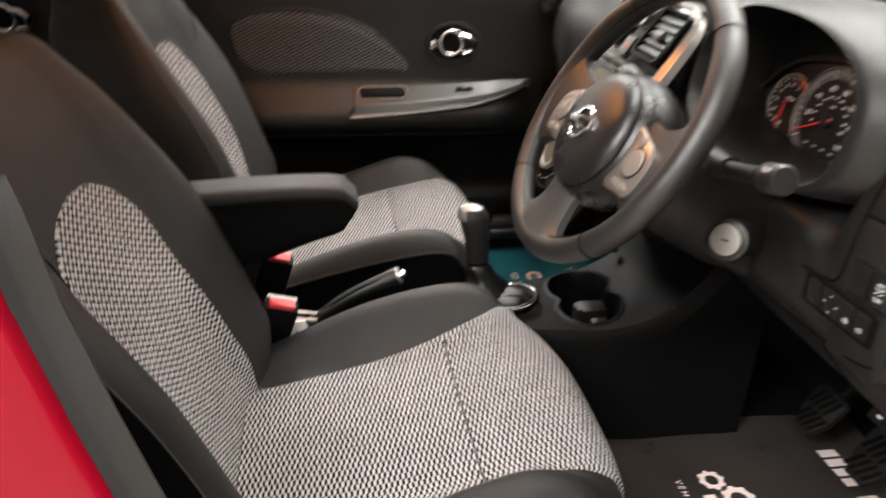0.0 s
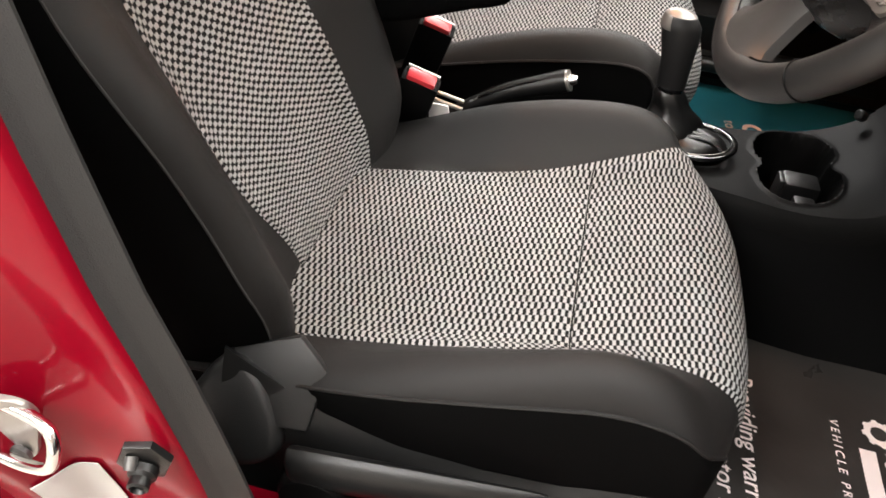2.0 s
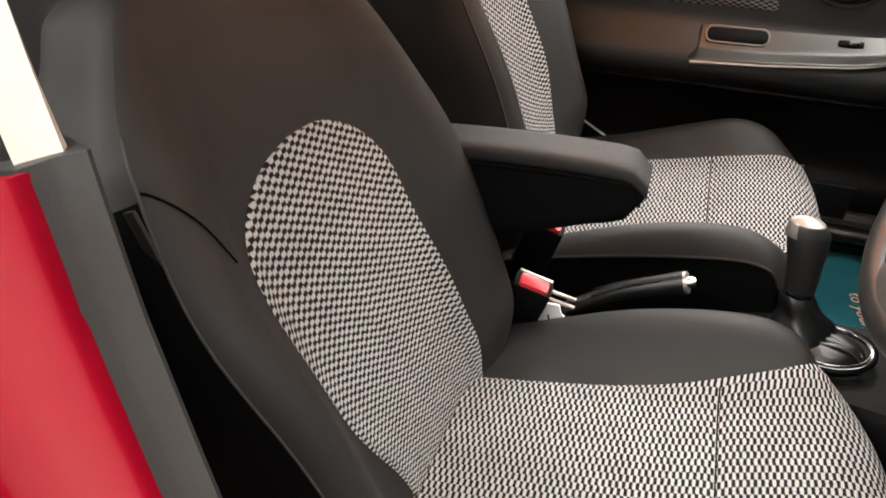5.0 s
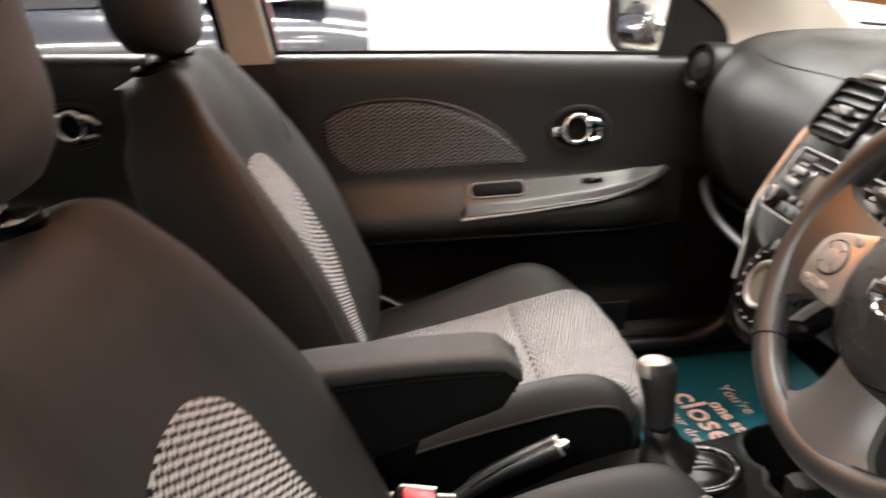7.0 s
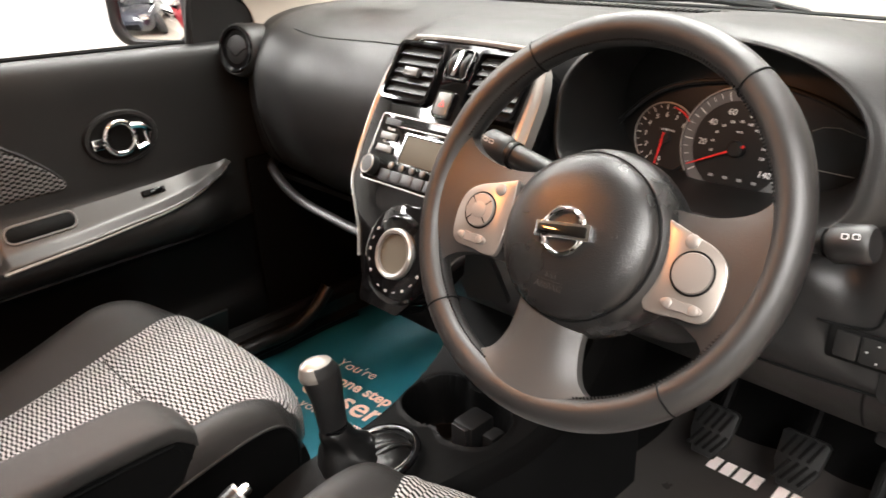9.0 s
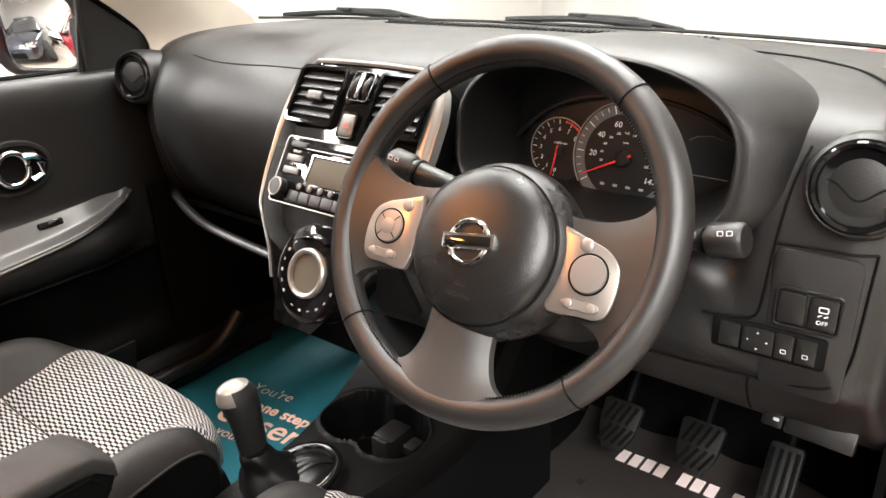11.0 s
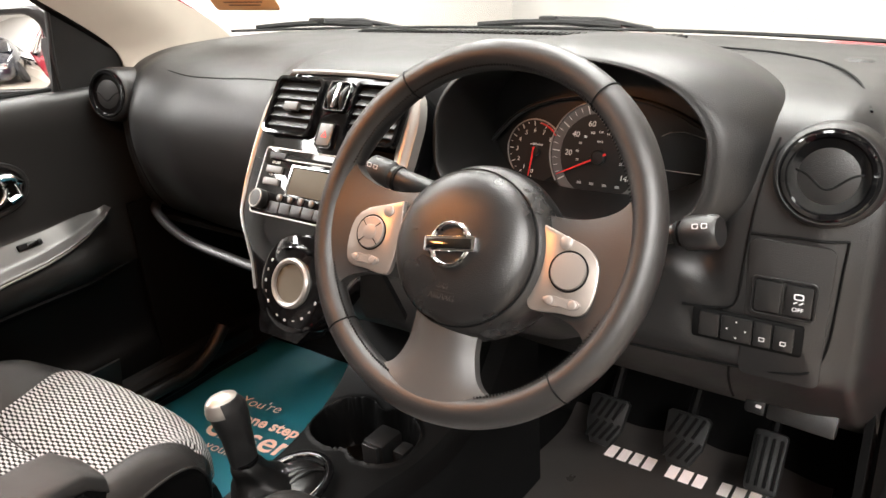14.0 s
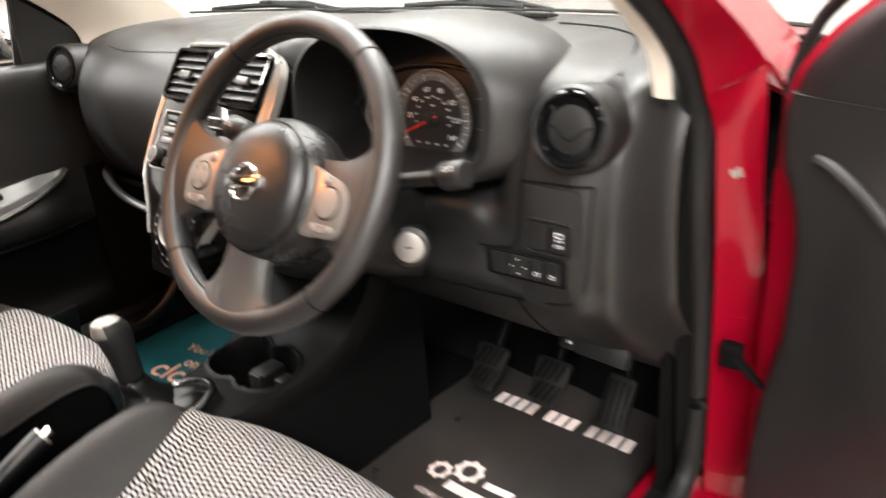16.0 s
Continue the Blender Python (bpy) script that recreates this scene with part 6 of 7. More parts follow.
part("rear_post", solid(grid(post_skin, 36, 40), 0.004), RED, car, "red pressed rear door post", sharp=60)
BM_ = frame_at((0.755, -0.458, 0.577), (-0.20, 0.95, -0.22), (0, 0.22, 0.97)) @ Matrix.Scale(0.74, 4)
HEXP = [(0.030 * math.cos(radians(60 * k + 20)), 0.034 * math.sin(radians(60 * k + 20))) for k in range(6)]
bt = part("switch_boot", join(prism(HEXP, 0.009, BM_, 0.003), lathe([(0.013, 0.006), (0.0165, 0.012), (0.015, 0.020), (0.0115, 0.024), (0.0115, 0.034), (0.0085, 0.036), (0.0065, 0.030)], BM_ @ Matrix.Translation((0.002, -0.007, 0)), 24)), HARD, car, "black door switch boot with a hexagonal plate", sharp=30)
part("switch_pin", tube([BM_ @ Vector((-0.012, 0.010, 0.008)), BM_ @ Vector((-0.010, 0.002, 0.020))], 0.0055, 10), STEELGREY, bt)
stk = part("striker_plate", prism(rrect(0.050, 0.086, 0.020, 6), 0.006, frame_at((0.772, -0.560, 0.600), (-0.25, 0.93, -0.24), (0, 0.24, 0.97)), 0.002), SATIN, car, "bright steel striker plate")
part("striker_loop", tube(curve_pts([(0.772, -0.565, 0.630), (0.774, -0.538, 0.628), (0.778, -0.516, 0.622), (0.786, -0.508, 0.610), (0.792, -0.513, 0.592), (0.790, -0.535, 0.582), (0.786, -0.562, 0.580)], 30), 0.0052, 10), CHROME, stk)
for bz in (0.572, 0.622):
    part("striker_screw", lathe([(0.010, 0), (0.010, 0.004), (0.007, 0.006), (0.001, 0.005)], frame_at((0.775, -0.560 - 0.25 * (bz - 0.6), bz), (0, 1, 0), (0, 0, 1)), 18), STEELGREY, stk)
part("post_label", solid(grid(lambda u, v: post_skin(0.50 + 0.30 * u, (0.450 + 0.095 * v - 0.36) / 0.72) + Vector((0.0030, 0.0018, 0)), 12, 10), 0.0008), mat("pale_paper_label", (0.60, 0.585, 0.56), 0.5, vary=0.05), car, "pale paper label on the post")
# front hinge post on the open side
part("hinge_post", strip([(0.741, 0.350, 1.020), (0.739, 0.390, 0.970), (0.739, 0.402, 0.918), (0.740, 0.425, 0.751), (0.740, 0.437, 0.567), (0.738, 0.448, 0.394), (0.736, 0.46, 0.30)],
                         [(0.790, 0.400, 1.050), (0.790, 0.402, 0.990), (0.790, 0.412, 0.924), (0.790, 0.448, 0.800), (0.790, 0.482, 0.614), (0.788, 0.484, 0.390), (0.790, 0.50, 0.30)], 50, 12, 0.005, 0.007, (0.2, 1, 0)), RED, car, "red front hinge post", sharp=70)
for rz, ra in ((0.700, -18), (0.600, 10)):
    part("post_crease", tube([(0.742 + 0.036 * k / 8, 0.428 + 0.02 * (0.75 - rz) / 0.1 + 0.030 * k / 8, rz - math.tan(radians(ra)) * -0.036 * k / 8) for k in range(9)], 0.0035, 8), RED, car)
# a dark box added between post and door for the shade in the gap
part("hinge_gap_shade", box((0.822, 0.50, 0.72), (0.03, 0.05, 0.66), 0.004), DARK, car)
for hz_ in (0.90, 0.56):
    part("door_hinge", join(box((0.806, 0.455, hz_ - 0.02), (0.022, 0.030, 0.07), 0.004), tube([(0.812, 0.440, hz_ - 0.06), (0.812, 0.440, hz_ + 0.02)], 0.007, 10)), RED, car, "red door hinge")
part("hinge_bolt", lathe([(0.013, -0.004), (0.013, 0.002), (0.008, 0.003), (0.008, 0.006), (0.001, 0.0062)], frame_at((0.762, 0.420, 0.916), (0.75, 0.66, 0), (0, 0, 1)), 24), SATIN, car, "grey bolt and washer")
part("check_strap", join(box((0.768, 0.430, 0.648), (0.030, 0.018, 0.036), 0.004), tube([(0.775, 0.425, 0.648), (0.80, 0.412, 0.638), (0.845, 0.395, 0.622)], 0.008, 8, flat=0.6)), DARK, car, "black door check strap")
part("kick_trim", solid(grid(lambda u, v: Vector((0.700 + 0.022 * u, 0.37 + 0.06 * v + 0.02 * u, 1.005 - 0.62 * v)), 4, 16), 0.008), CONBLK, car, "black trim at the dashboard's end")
part("kick_panel", solid(grid(lambda u, v: Vector((0.690, 0.40 + 0.45 * u, 0.32 + 0.42 * v)), 8, 8), 0.01), CARPET, car, "black footwell side trim")
part("kick_panel", solid(grid(lambda u, v: Vector((-0.690, 0.26 + 0.60 * u, 0.30 + 0.46 * v)), 8, 8), 0.01), CARPET, car, "black footwell side trim")
part("sill_lip", tube(curve_pts([(-0.62, 0.385, 0.430), (-0.62, 0.340, 0.388), (-0.62, 0.275, 0.362), (-0.62, 0.19, 0.362), (-0.62, 0.0, 0.362), (-0.62, -0.3, 0.362)], 50), 0.016, 10), HARD, car, "rounded black sill trim in the footwell")
for sx in (-1, 1):
    part("sill", loft([[Vector((sx * x, y, z)) for x, z in ((0.64, 0.30), (0.645, 0.372), (0.70, 0.385), (0.745, 0.375), (0.785, 0.34), (0.79, 0.25), (0.66, 0.22))] for y in (-1.25, -0.6, 0.0, 0.48)]), RED if sx > 0 else HARD, car, "door sill")
    part("sill_trim", solid(grid(lambda u, v, sx=sx: Vector((sx * (0.628 + 0.085 * v), -0.50 + 1.06 * u, 0.330 + 0.062 * sstep(0, 0.6, v))), 10, 6), 0.005), HARD, car, "black sill scuff trim")
# rear quarter, tailgate and glass close the cabin
for sx in (-1, 1):
    part("rear_quarter", solid(grid(lambda u, v, sx=sx: Vector((sx * (0.795 - 0.10 * u * u), -1.30 - 0.72 * u, 0.34 + 0.72 * v)), 10, 8), 0.008), PILLAR, car, "dark rear quarter trim")
    part("rear_pillar", strip([(sx * 0.76, -1.25, 1.06), (sx * 0.70, -1.32, 1.22), (sx * 0.62, -1.36, 1.40)], [(sx * 0.72, -1.98, 1.06), (sx * 0.66, -1.90, 1.22), (sx * 0.58, -1.80, 1.38)], 12, 6, 0.01), BEIGE, car, "pale rear pillar trim")
part("tailgate", solid(grid(lambda u, v: Vector(((-1 + 2 * u) * 0.70, -2.0 - 0.03 * (1 - (2 * u - 1) ** 2), 0.34 + 0.72 * v)), 10, 8), 0.01), PILLAR, car, "dark tailgate trim")
for sx in (-1, 1):
    part("rear_wing", solid(grid(lambda u, v, sx=sx: Vector((sx * (0.822 + 0.012 * math.sin(math.pi * v) - 0.11 * u * u), -1.37 - 0.68 * u, 0.30 + 0.78 * v)), 12, 10), 0.005), RED, car, "red rear wing")
    part("rear_pillar_skin", strip([(sx * 0.79, -1.37, 1.07), (sx * 0.73, -1.40, 1.23), (sx * 0.64, -1.42, 1.41)], [(sx * 0.735, -2.02, 1.07), (sx * 0.68, -1.94, 1.23), (sx * 0.60, -1.83, 1.40)], 12, 6, 0.006), RED, car, "red rear pillar")
part("tailgate_skin", solid(grid(lambda u, v: Vector(((-1 + 2 * u) * 0.71, -2.04 - 0.05 * (1 - (2 * u - 1) ** 2) - 0.02 * math.sin(math.pi * v), 0.30 + 0.76 * v)), 14, 10), 0.005), RED, car, "red tailgate")
rw = part("rear_window", solid(grid(lambda u, v: Vector(((-1 + 2 * u) * (0.66 - 0.09 * v), -1.99 + 0.20 * v, 1.06 + 0.33 * v)), 8, 6), 0.004), GLASS, car, "clear rear window")
rw.visible_shadow = False
for sx in (-1, 1):
    for wy in (1.15, -1.30):
        t = part("wheel", lathe([(0.18, -0.09), (0.275, -0.085), (0.290, -0.06), (0.290, 0.06), (0.275, 0.085), (0.18, 0.09)], frame_at((sx * 0.70, wy, 0.29), (0, 1, 0), (0, 0, 1)), 36), TYRE, car, "black tyre on a steel wheel")
        part("wheel_rim", lathe([(0.185, 0.08), (0.17, 0.05), (0.05, 0.06), (0.001, 0.065)], frame_at((sx * 0.70, wy, 0.29), (0, sx, 0), (0, 0, 1)), 28), SATIN, t)

# ---- passenger doors ----
def belt(y):
    return float(np.interp(y, [-1.35, -0.60, -0.19, 0.26, 0.42], [1.062, 1.034, 1.020, 1.000, 0.992]))


def door_skin(y0, y1, arm):
    def fn(u, v):
        y = y0 + (y1 - y0) * u
        b = belt(y)
        a = arm(y)
        prof_ = spline([(-0.748, b - 0.004), (-0.735, b + 0.001), (-0.712, b - 0.006), (-0.702, b - 0.040), (-0.704, 0.90), (-0.702, 0.83), (-0.700, 0.790), (-0.700 + 0.004 * a, 0.758), (-0.700 + 0.028 * a, 0.720),
                        (-0.700 + 0.046 * a, 0.682), (-0.702 + 0.038 * a, 0.648), (-0.710 + 0.010 * a, 0.615), (-0.715, 0.56), (-0.712, 0.48), (-0.690, 0.43), (-0.688, 0.38), (-0.705, 0.335)])
        p = prof_(v)
        return Vector((p[0], y, p[1]))
    return fn


door_l = thing("passenger_door", (-0.73, -0.10, 0.33), "closed passenger door with black trim, woven pad and silver armrest strip", "car door", "doors of the car")
skin = door_skin(-0.615, 0.42, lambda y: sstep(-0.66, -0.45, y) * sstep(0.25, 0.12, y))
part("door_panel", solid(grid(lambda u, v: skin(u, 0.66 * v), 60, 44), 0.006), DOORBLK, door_l, "black moulded door panel", sharp=60)
# the panel's lower part is coloured darker to stand in for the armrest's shade
part("lower_panel", solid(grid(lambda u, v: skin(u, 0.66 + 0.34 * v), 60, 26), 0.006), SHADEDOOR, door_l, "lower door panel, darkened for the shade under the armrest", sharp=60)
part("window_seal", tube([(-0.742, -0.615 + 1.03 * k / 24, belt(-0.615 + 1.03 * k / 24) + 0.003) for k in range(25)], 0.005, 6), DARK, door_l)
part("outer_skin", solid(grid(lambda u, v: Vector((-0.80 - 0.018 * math.sin(math.pi * v), -0.64 + 1.12 * u, 0.34 + 0.66 * v)), 10, 10), 0.004), RED, door_l, "red outer door skin")
part("door_shoulder", strip([(-0.752, -0.64, 1.028), (-0.752, -0.1, 1.012), (-0.752, 0.44, 0.988)], [(-0.800, -0.64, 1.0), (-0.805, -0.1, 0.985), (-0.80, 0.48, 0.96)], 20, 4, 0.004), RED, door_l, "red door shoulder")


PAD_Y = (-0.528, -0.522, -0.508, -0.470, -0.420, -0.362, -0.300, -0.242, -0.190, -0.155, -0.122, -0.104, -0.096)
PAD_TOP = (0.880, 0.904, 0.917, 0.930, 0.938, 0.940, 0.932, 0.915, 0.889, 0.864, 0.833, 0.812, 0.799)
PAD_LOW = (0.870, 0.846, 0.803, 0.765, 0.765, 0.767, 0.770, 0.774, 0.778, 0.781, 0.785, 0.788, 0.795)


def pad_fn(u, v):
    y = -0.528 + 0.432 * (0.5 - 0.5 * math.cos(math.pi * u))
    lo, hi = float(np.interp(y, PAD_Y, PAD_LOW)), float(np.interp(y, PAD_Y, PAD_TOP))
    z = lo + (hi - lo) * v
    edge = min(1, 6 * min(v, 1 - v, u * 2, 2 - 2 * u) + 0.0)
    return Vector((-0.7045 + 0.007 * edge, y, z))


pad_ = part("door_pad", grid(pad_fn, 40, 24, lambda u, v: (pad_fn(u, v).y, pad_fn(u, v).z)), DOORWEAVE, door_l, "dark woven cloth pad")
rimp = [pad_fn(k / 40, 1) for k in range(41)] + [pad_fn(1 - k / 40, 0) for k in range(41)]
part("pad_edge", tube([p + Vector((0.001, 0, 0)) for p in rimp], 0.0035, 6, closed=True), SOFT, pad_)
# silver armrest strip with the pull cup and a window switch


def trim_fn(u, v):
    y = -0.250 + 0.470 * u
    lo = float(np.interp(y, [-0.25, -0.1, 0.05, 0.15, 0.20, 0.22], [0.684, 0.694, 0.710, 0.730, 0.748, 0.766]))
    hi = float(np.interp(y, [-0.25, -0.235, -0.10, 0.05, 0.22], [0.722, 0.752, 0.754, 0.760, 0.770]))
    z = lo + (hi - lo) * v
    x = float(np.interp(v, (0, 0.05, 0.12, 0.36, 0.44, 1), (-0.650, -0.644, -0.645, -0.664, -0.668, -0.690))) - 0.034 * sstep(0.08, 0.22, y) * (1 - 0.6 * v)
    return Vector((x, y, z))


tr = part("armrest_strip", grid(trim_fn, 94, 24), mat("satin_door_strip", (0.050, 0.048, 0.046), 0.36, 0.65, vary=0.06), door_l, "satin silver armrest strip", sharp=50)
CUPM = frame_at((-0.6795, -0.163, 0.739), (0, 1, 0.02), (-0.47, 0, 0.88))
part("pull_cup", prism(rrect(0.118, 0.028, 0.012), 0.0024, CUPM, 0.0004), DARK, tr, "black pull cup")
part("cup_edge", ring_band(rrect(0.126, 0.036, 0.016), rrect(0.117, 0.027, 0.012), 0.0035, CUPM, 0.0012), STEELGREY, tr)
# lower lip drawn in lighter silver, a painted highlight along the strip
part("strip_highlight", tube([trim_fn(0.01 + 0.97 * k / 40, 0.02) + Vector((0.001, 0, 0)) for k in range(41)], lambda t: 0.0045 - 0.0025 * t, 8), SATIN, tr, "lower edge in brighter silver for the light it catches")
part("window_switch", box((-0.6795, 0.048, 0.748), (0.010, 0.046, 0.012), 0.003, Matrix.Rotation(radians(-30), 4, "Y")), DARK, tr, "black window switch")
part("switch_rocker", box((-0.6755, 0.052, 0.7505), (0.006, 0.022, 0.008), 0.002, Matrix.Rotation(radians(-30), 4, "Y")), GLOSS, tr)


def door_handle(parent, y, z, x=-0.701, s=1.0):
    m_ = frame_at((x, y, z), (0, 1, 0), (0, 0, 1))
    bz = part("handle_bezel", ring_band(oval(0.070 * s, 0.051 * s, 44), oval(0.060 * s, 0.041 * s, 44), 0.009, m_, 0.003, -0.002), SOFT, parent)
    part("handle_well", lathe([(0.060 * s, 0.004), (0.045 * s, -0.010), (0.001, -0.014)], m_ @ Matrix.Diagonal((1, 0.70, 1, 1)), 36), DARK, bz)
    part("handle_ring", tube([m_ @ Vector((0.028 * s * math.cos(2 * math.pi * k / 36) - 0.004, 0.030 * s * math.sin(2 * math.pi * k / 36), 0.008)) for k in range(36)], 0.0062, 10, closed=True), CHROME, bz, "chrome handle ring")
    part("handle_lever", tube([m_ @ Vector(p) for p in ((0.018 * s, 0.020 * s, 0.009), (0.036 * s, 0.018 * s, 0.012), (0.050 * s, 0.004 * s, 0.010), (0.044 * s, -0.020 * s, 0.008), (0.024 * s, -0.026 * s, 0.008))], 0.010, 10, flat=0.8), CHROME, bz, "chrome lever")
    part("lock_tab", box(m_ @ Vector((-0.046 * s, -0.004, 0.006)), (0.022 * s, 0.022 * s, 0.010), 0.004, m_.to_3x3().to_4x4()), CHROME, bz)


door_handle(door_l, 0.017, 0.861, s=1.0)
part("map_pocket", tube(curve_pts([(-0.655, -0.45, 0.47), (-0.640, -0.2, 0.466), (-0.643, 0.00, 0.462), (-0.650, 0.05, 0.450), (-0.655, 0.063, 0.415), (-0.655, 0.040, 0.378), (-0.655, -0.03, 0.360)], 34), 0.008, 10), HARD, door_l, "rounded lip of the door pocket")
part("pocket_wall", solid(grid(lambda u, v: Vector((-0.648 - 0.03 * (1 - v), -0.48 + 0.62 * u, 0.345 + 0.118 * v)), 12, 6), 0.006), HARD, door_l)
fr_ = [(-0.742, -0.615, 1.03), (-0.70, -0.645, 1.18), (-0.63, -0.66, 1.36), (-0.60, -0.50, 1.395), (-0.605, -0.15, 1.385), (-0.66, 0.02, 1.31), (-0.715, 0.20, 1.175), (-0.742, 0.335, 1.065), (-0.745, 0.345, 1.0)]
part("window_frame", tube(curve_pts(fr_, 60), 0.013, 8), DARK, door_l, "black window frame")
part("sail_panel", strip([(-0.735, 0.19, 1.0), (-0.735, 0.20, 1.06), (-0.725, 0.215, 1.165)], [(-0.738, 0.345, 1.0), (-0.738, 0.33, 1.07), (-0.728, 0.225, 1.17)], 10, 5, 0.008), SOFT, door_l, "black mirror sail panel")
part("sail_strip", tube([(-0.729, 0.205, 1.005), (-0.729, 0.208, 1.06), (-0.722, 0.216, 1.15)], 0.007, 8, flat=0.6), PILLAR, door_l, "grey edge strip of the sail panel")
gl_ = part("window_pane", solid(grid(lambda u, v: Vector((-0.747 + 0.14 * v ** 1.5, -0.615 - 0.04 * v + (0.84 - 0.55 * v) * u, 1.0 + 0.39 * v)), 8, 8), 0.003), GLASS, door_l, "clear side window")
gl_.visible_shadow = False

# ---- passenger post and rear door ----
part("post_trim_upper", strip([(-0.722, -0.612, 1.015), (-0.70, -0.632, 1.14), (-0.64, -0.66, 1.30), (-0.60, -0.67, 1.40)], [(-0.722, -0.700, 1.015), (-0.70, -0.712, 1.14), (-0.64, -0.73, 1.30), (-0.60, -0.74, 1.40)], 16, 4, 0.008), BEIGE, car, "pale upper post trim")
part("post_outer", strip([(-0.768, -0.600, 1.01), (-0.745, -0.617, 1.14), (-0.68, -0.645, 1.30), (-0.62, -0.66, 1.41)], [(-0.775, -0.70, 1.01), (-0.75, -0.712, 1.14), (-0.69, -0.73, 1.30), (-0.63, -0.74, 1.41)], 16, 4, 0.008), mat("dark_red_paint", (0.16, 0.006, 0.012), 0.3, 0.2, coat=1.0), car, "dark red post skin")
part("post_trim", solid(grid(lambda u, v: Vector((-0.715, -0.712 + 0.10 * u, 0.36 + 0.66 * v)), 4, 12), 0.008), PILLAR, car, "dark grey lower post trim")
door_r = thing("rear_door", (-0.73, -1.05, 0.33), "closed rear passenger door with black trim and chrome handle", "car door", "doors of the car")
rskin = door_skin(-1.36, -0.705, lambda y: 0.6 * sstep(-1.36, -1.2, y) * sstep(-0.70, -0.8, y))
part("door_panel", solid(grid(rskin, 30, 48), 0.006), HARD, door_r, "black rear door panel", sharp=60)
part("outer_skin", solid(grid(lambda u, v: Vector((-0.80 - 0.018 * math.sin(math.pi * v), -1.36 + 0.71 * u, 0.34 + 0.68 * v)), 8, 8), 0.004), RED, door_r, "red outer door skin")
door_handle(door_r, -1.02, 0.915, s=0.95)
part("window_frame", tube(curve_pts([(-0.742, -0.71, 1.04), (-0.70, -0.73, 1.20), (-0.635, -0.75, 1.36), (-0.60, -0.90, 1.39), (-0.61, -1.15, 1.38), (-0.68, -1.30, 1.22), (-0.742, -1.36, 1.06)], 40), 0.013, 8), DARK, door_r, "black window frame")
gl_ = part("window_pane", solid(grid(lambda u, v: Vector((-0.747 + 0.14 * v ** 1.5, -1.36 + 0.64 * u, 1.03 + 0.36 * v)), 6, 6), 0.003), GLASS, door_r, "clear rear side window")
gl_.visible_shadow = False
# far rear door on the open side, closed
door_b = thing("rear_door", (0.78, -1.0, 0.33), "closed red rear door beside the open front door", "car door", "doors of the car")
part("outer_skin", solid(grid(lambda u, v: Vector((0.805 + 0.018 * math.sin(math.pi * v) - 0.03 * sstep(0.25, 0, v), -1.36 + 0.68 * u - 0.06 * v, 0.36 + 0.68 * v)), 10, 12), 0.006), RED, door_b, "red outer door skin")
part("door_panel", solid(grid(lambda u, v: Vector((0.72, -1.36 + 0.68 * u - 0.06 * v, 0.36 + 0.68 * v)), 6, 8), 0.01), HARD, door_b, "black rear door panel")
gl_ = part("window_pane", solid(grid(lambda u, v: Vector((0.747 - 0.14 * v ** 1.5, -1.36 + 0.62 * u, 1.03 + 0.36 * v)), 6, 6), 0.003), GLASS, door_b, "clear rear side window")
gl_.visible_shadow = False
part("window_frame", tube(curve_pts([(0.742, -0.74, 1.04), (0.70, -0.75, 1.20), (0.635, -0.77, 1.36), (0.60, -0.90, 1.39), (0.61, -1.15, 1.38), (0.68, -1.30, 1.22), (0.742, -1.36, 1.06)], 40), 0.013, 8), DARK, door_b, "black window frame")

# rear bench
bench = thing("rear_bench", (0, -1.2, 0.33), "dark cloth rear bench seat", "rear seat")
part("bench_cushion", box((0, -1.15, 0.46), (1.24, 0.48, 0.20), 0.05, seg=4), CLOTH, bench)
part("bench_backrest", box((0, -1.46, 0.74), (1.24, 0.16, 0.62), 0.05, Matrix.Rotation(radians(18), 4, "X"), seg=4), CLOTH, bench)

# ---- open driver's door ----
DA = radians(68)
DM = Matrix.Translation((0.835, 0.425, 0)) @ Matrix.Rotation(DA, 4, "Z")     # local -y runs from the hinge to the latch, +x is outside


def dm(x, y, z):
    return DM @ Vector((x, y, z))


door_o = thing("driver_door", dm(0, -0.5, 0.34), "open red driver's door with black inner trim", "car door", "doors of the car")
part("outer_skin", solid(grid(lambda u, v: dm(0.055 + 0.018 * math.sin(math.pi * v), -0.0 - 1.06 * u, 0.36 + 0.66 * v), 12, 12), 0.004), RED, door_o, "red outer door skin")
part("hinge_edge", solid(grid(lambda u, v: dm(0.055 - 0.075 * u, 0.006 + 0.012 * u + 0.010 * math.sin(math.pi * u), 0.36 + 0.66 * v - 0.01 * u), 6, 20), 0.004), RED, door_o, "red hinge-side door edge")
PANEL_Z = (0.37, 0.453, 0.534, 0.651, 0.726, 0.846, 0.905, 0.940, 0.975, 1.004, 1.046, 1.094, 1.117, 1.16, 1.25)
PANEL_Y = (0.003, 0.001, -0.005, -0.018, -0.036, -0.038, -0.026, -0.006, 0.001, 0.001, -0.011, -0.054, -0.086, -0.145, -0.30)


def panel_edge(z):
    k = [float(np.interp(z + d, PANEL_Z, PANEL_Y)) for d in (-0.012, -0.004, 0.004, 0.012)]
    return sum(k) / 4


def panel_x(y, z):
    return -0.038 - 0.012 * math.sin(math.pi * min(1, (z - 0.37) / 0.64)) - 0.022 * sstep(-0.06, -0.20, y) * sstep(0.97, 0.90, z) * sstep(0.55, 0.75, z)


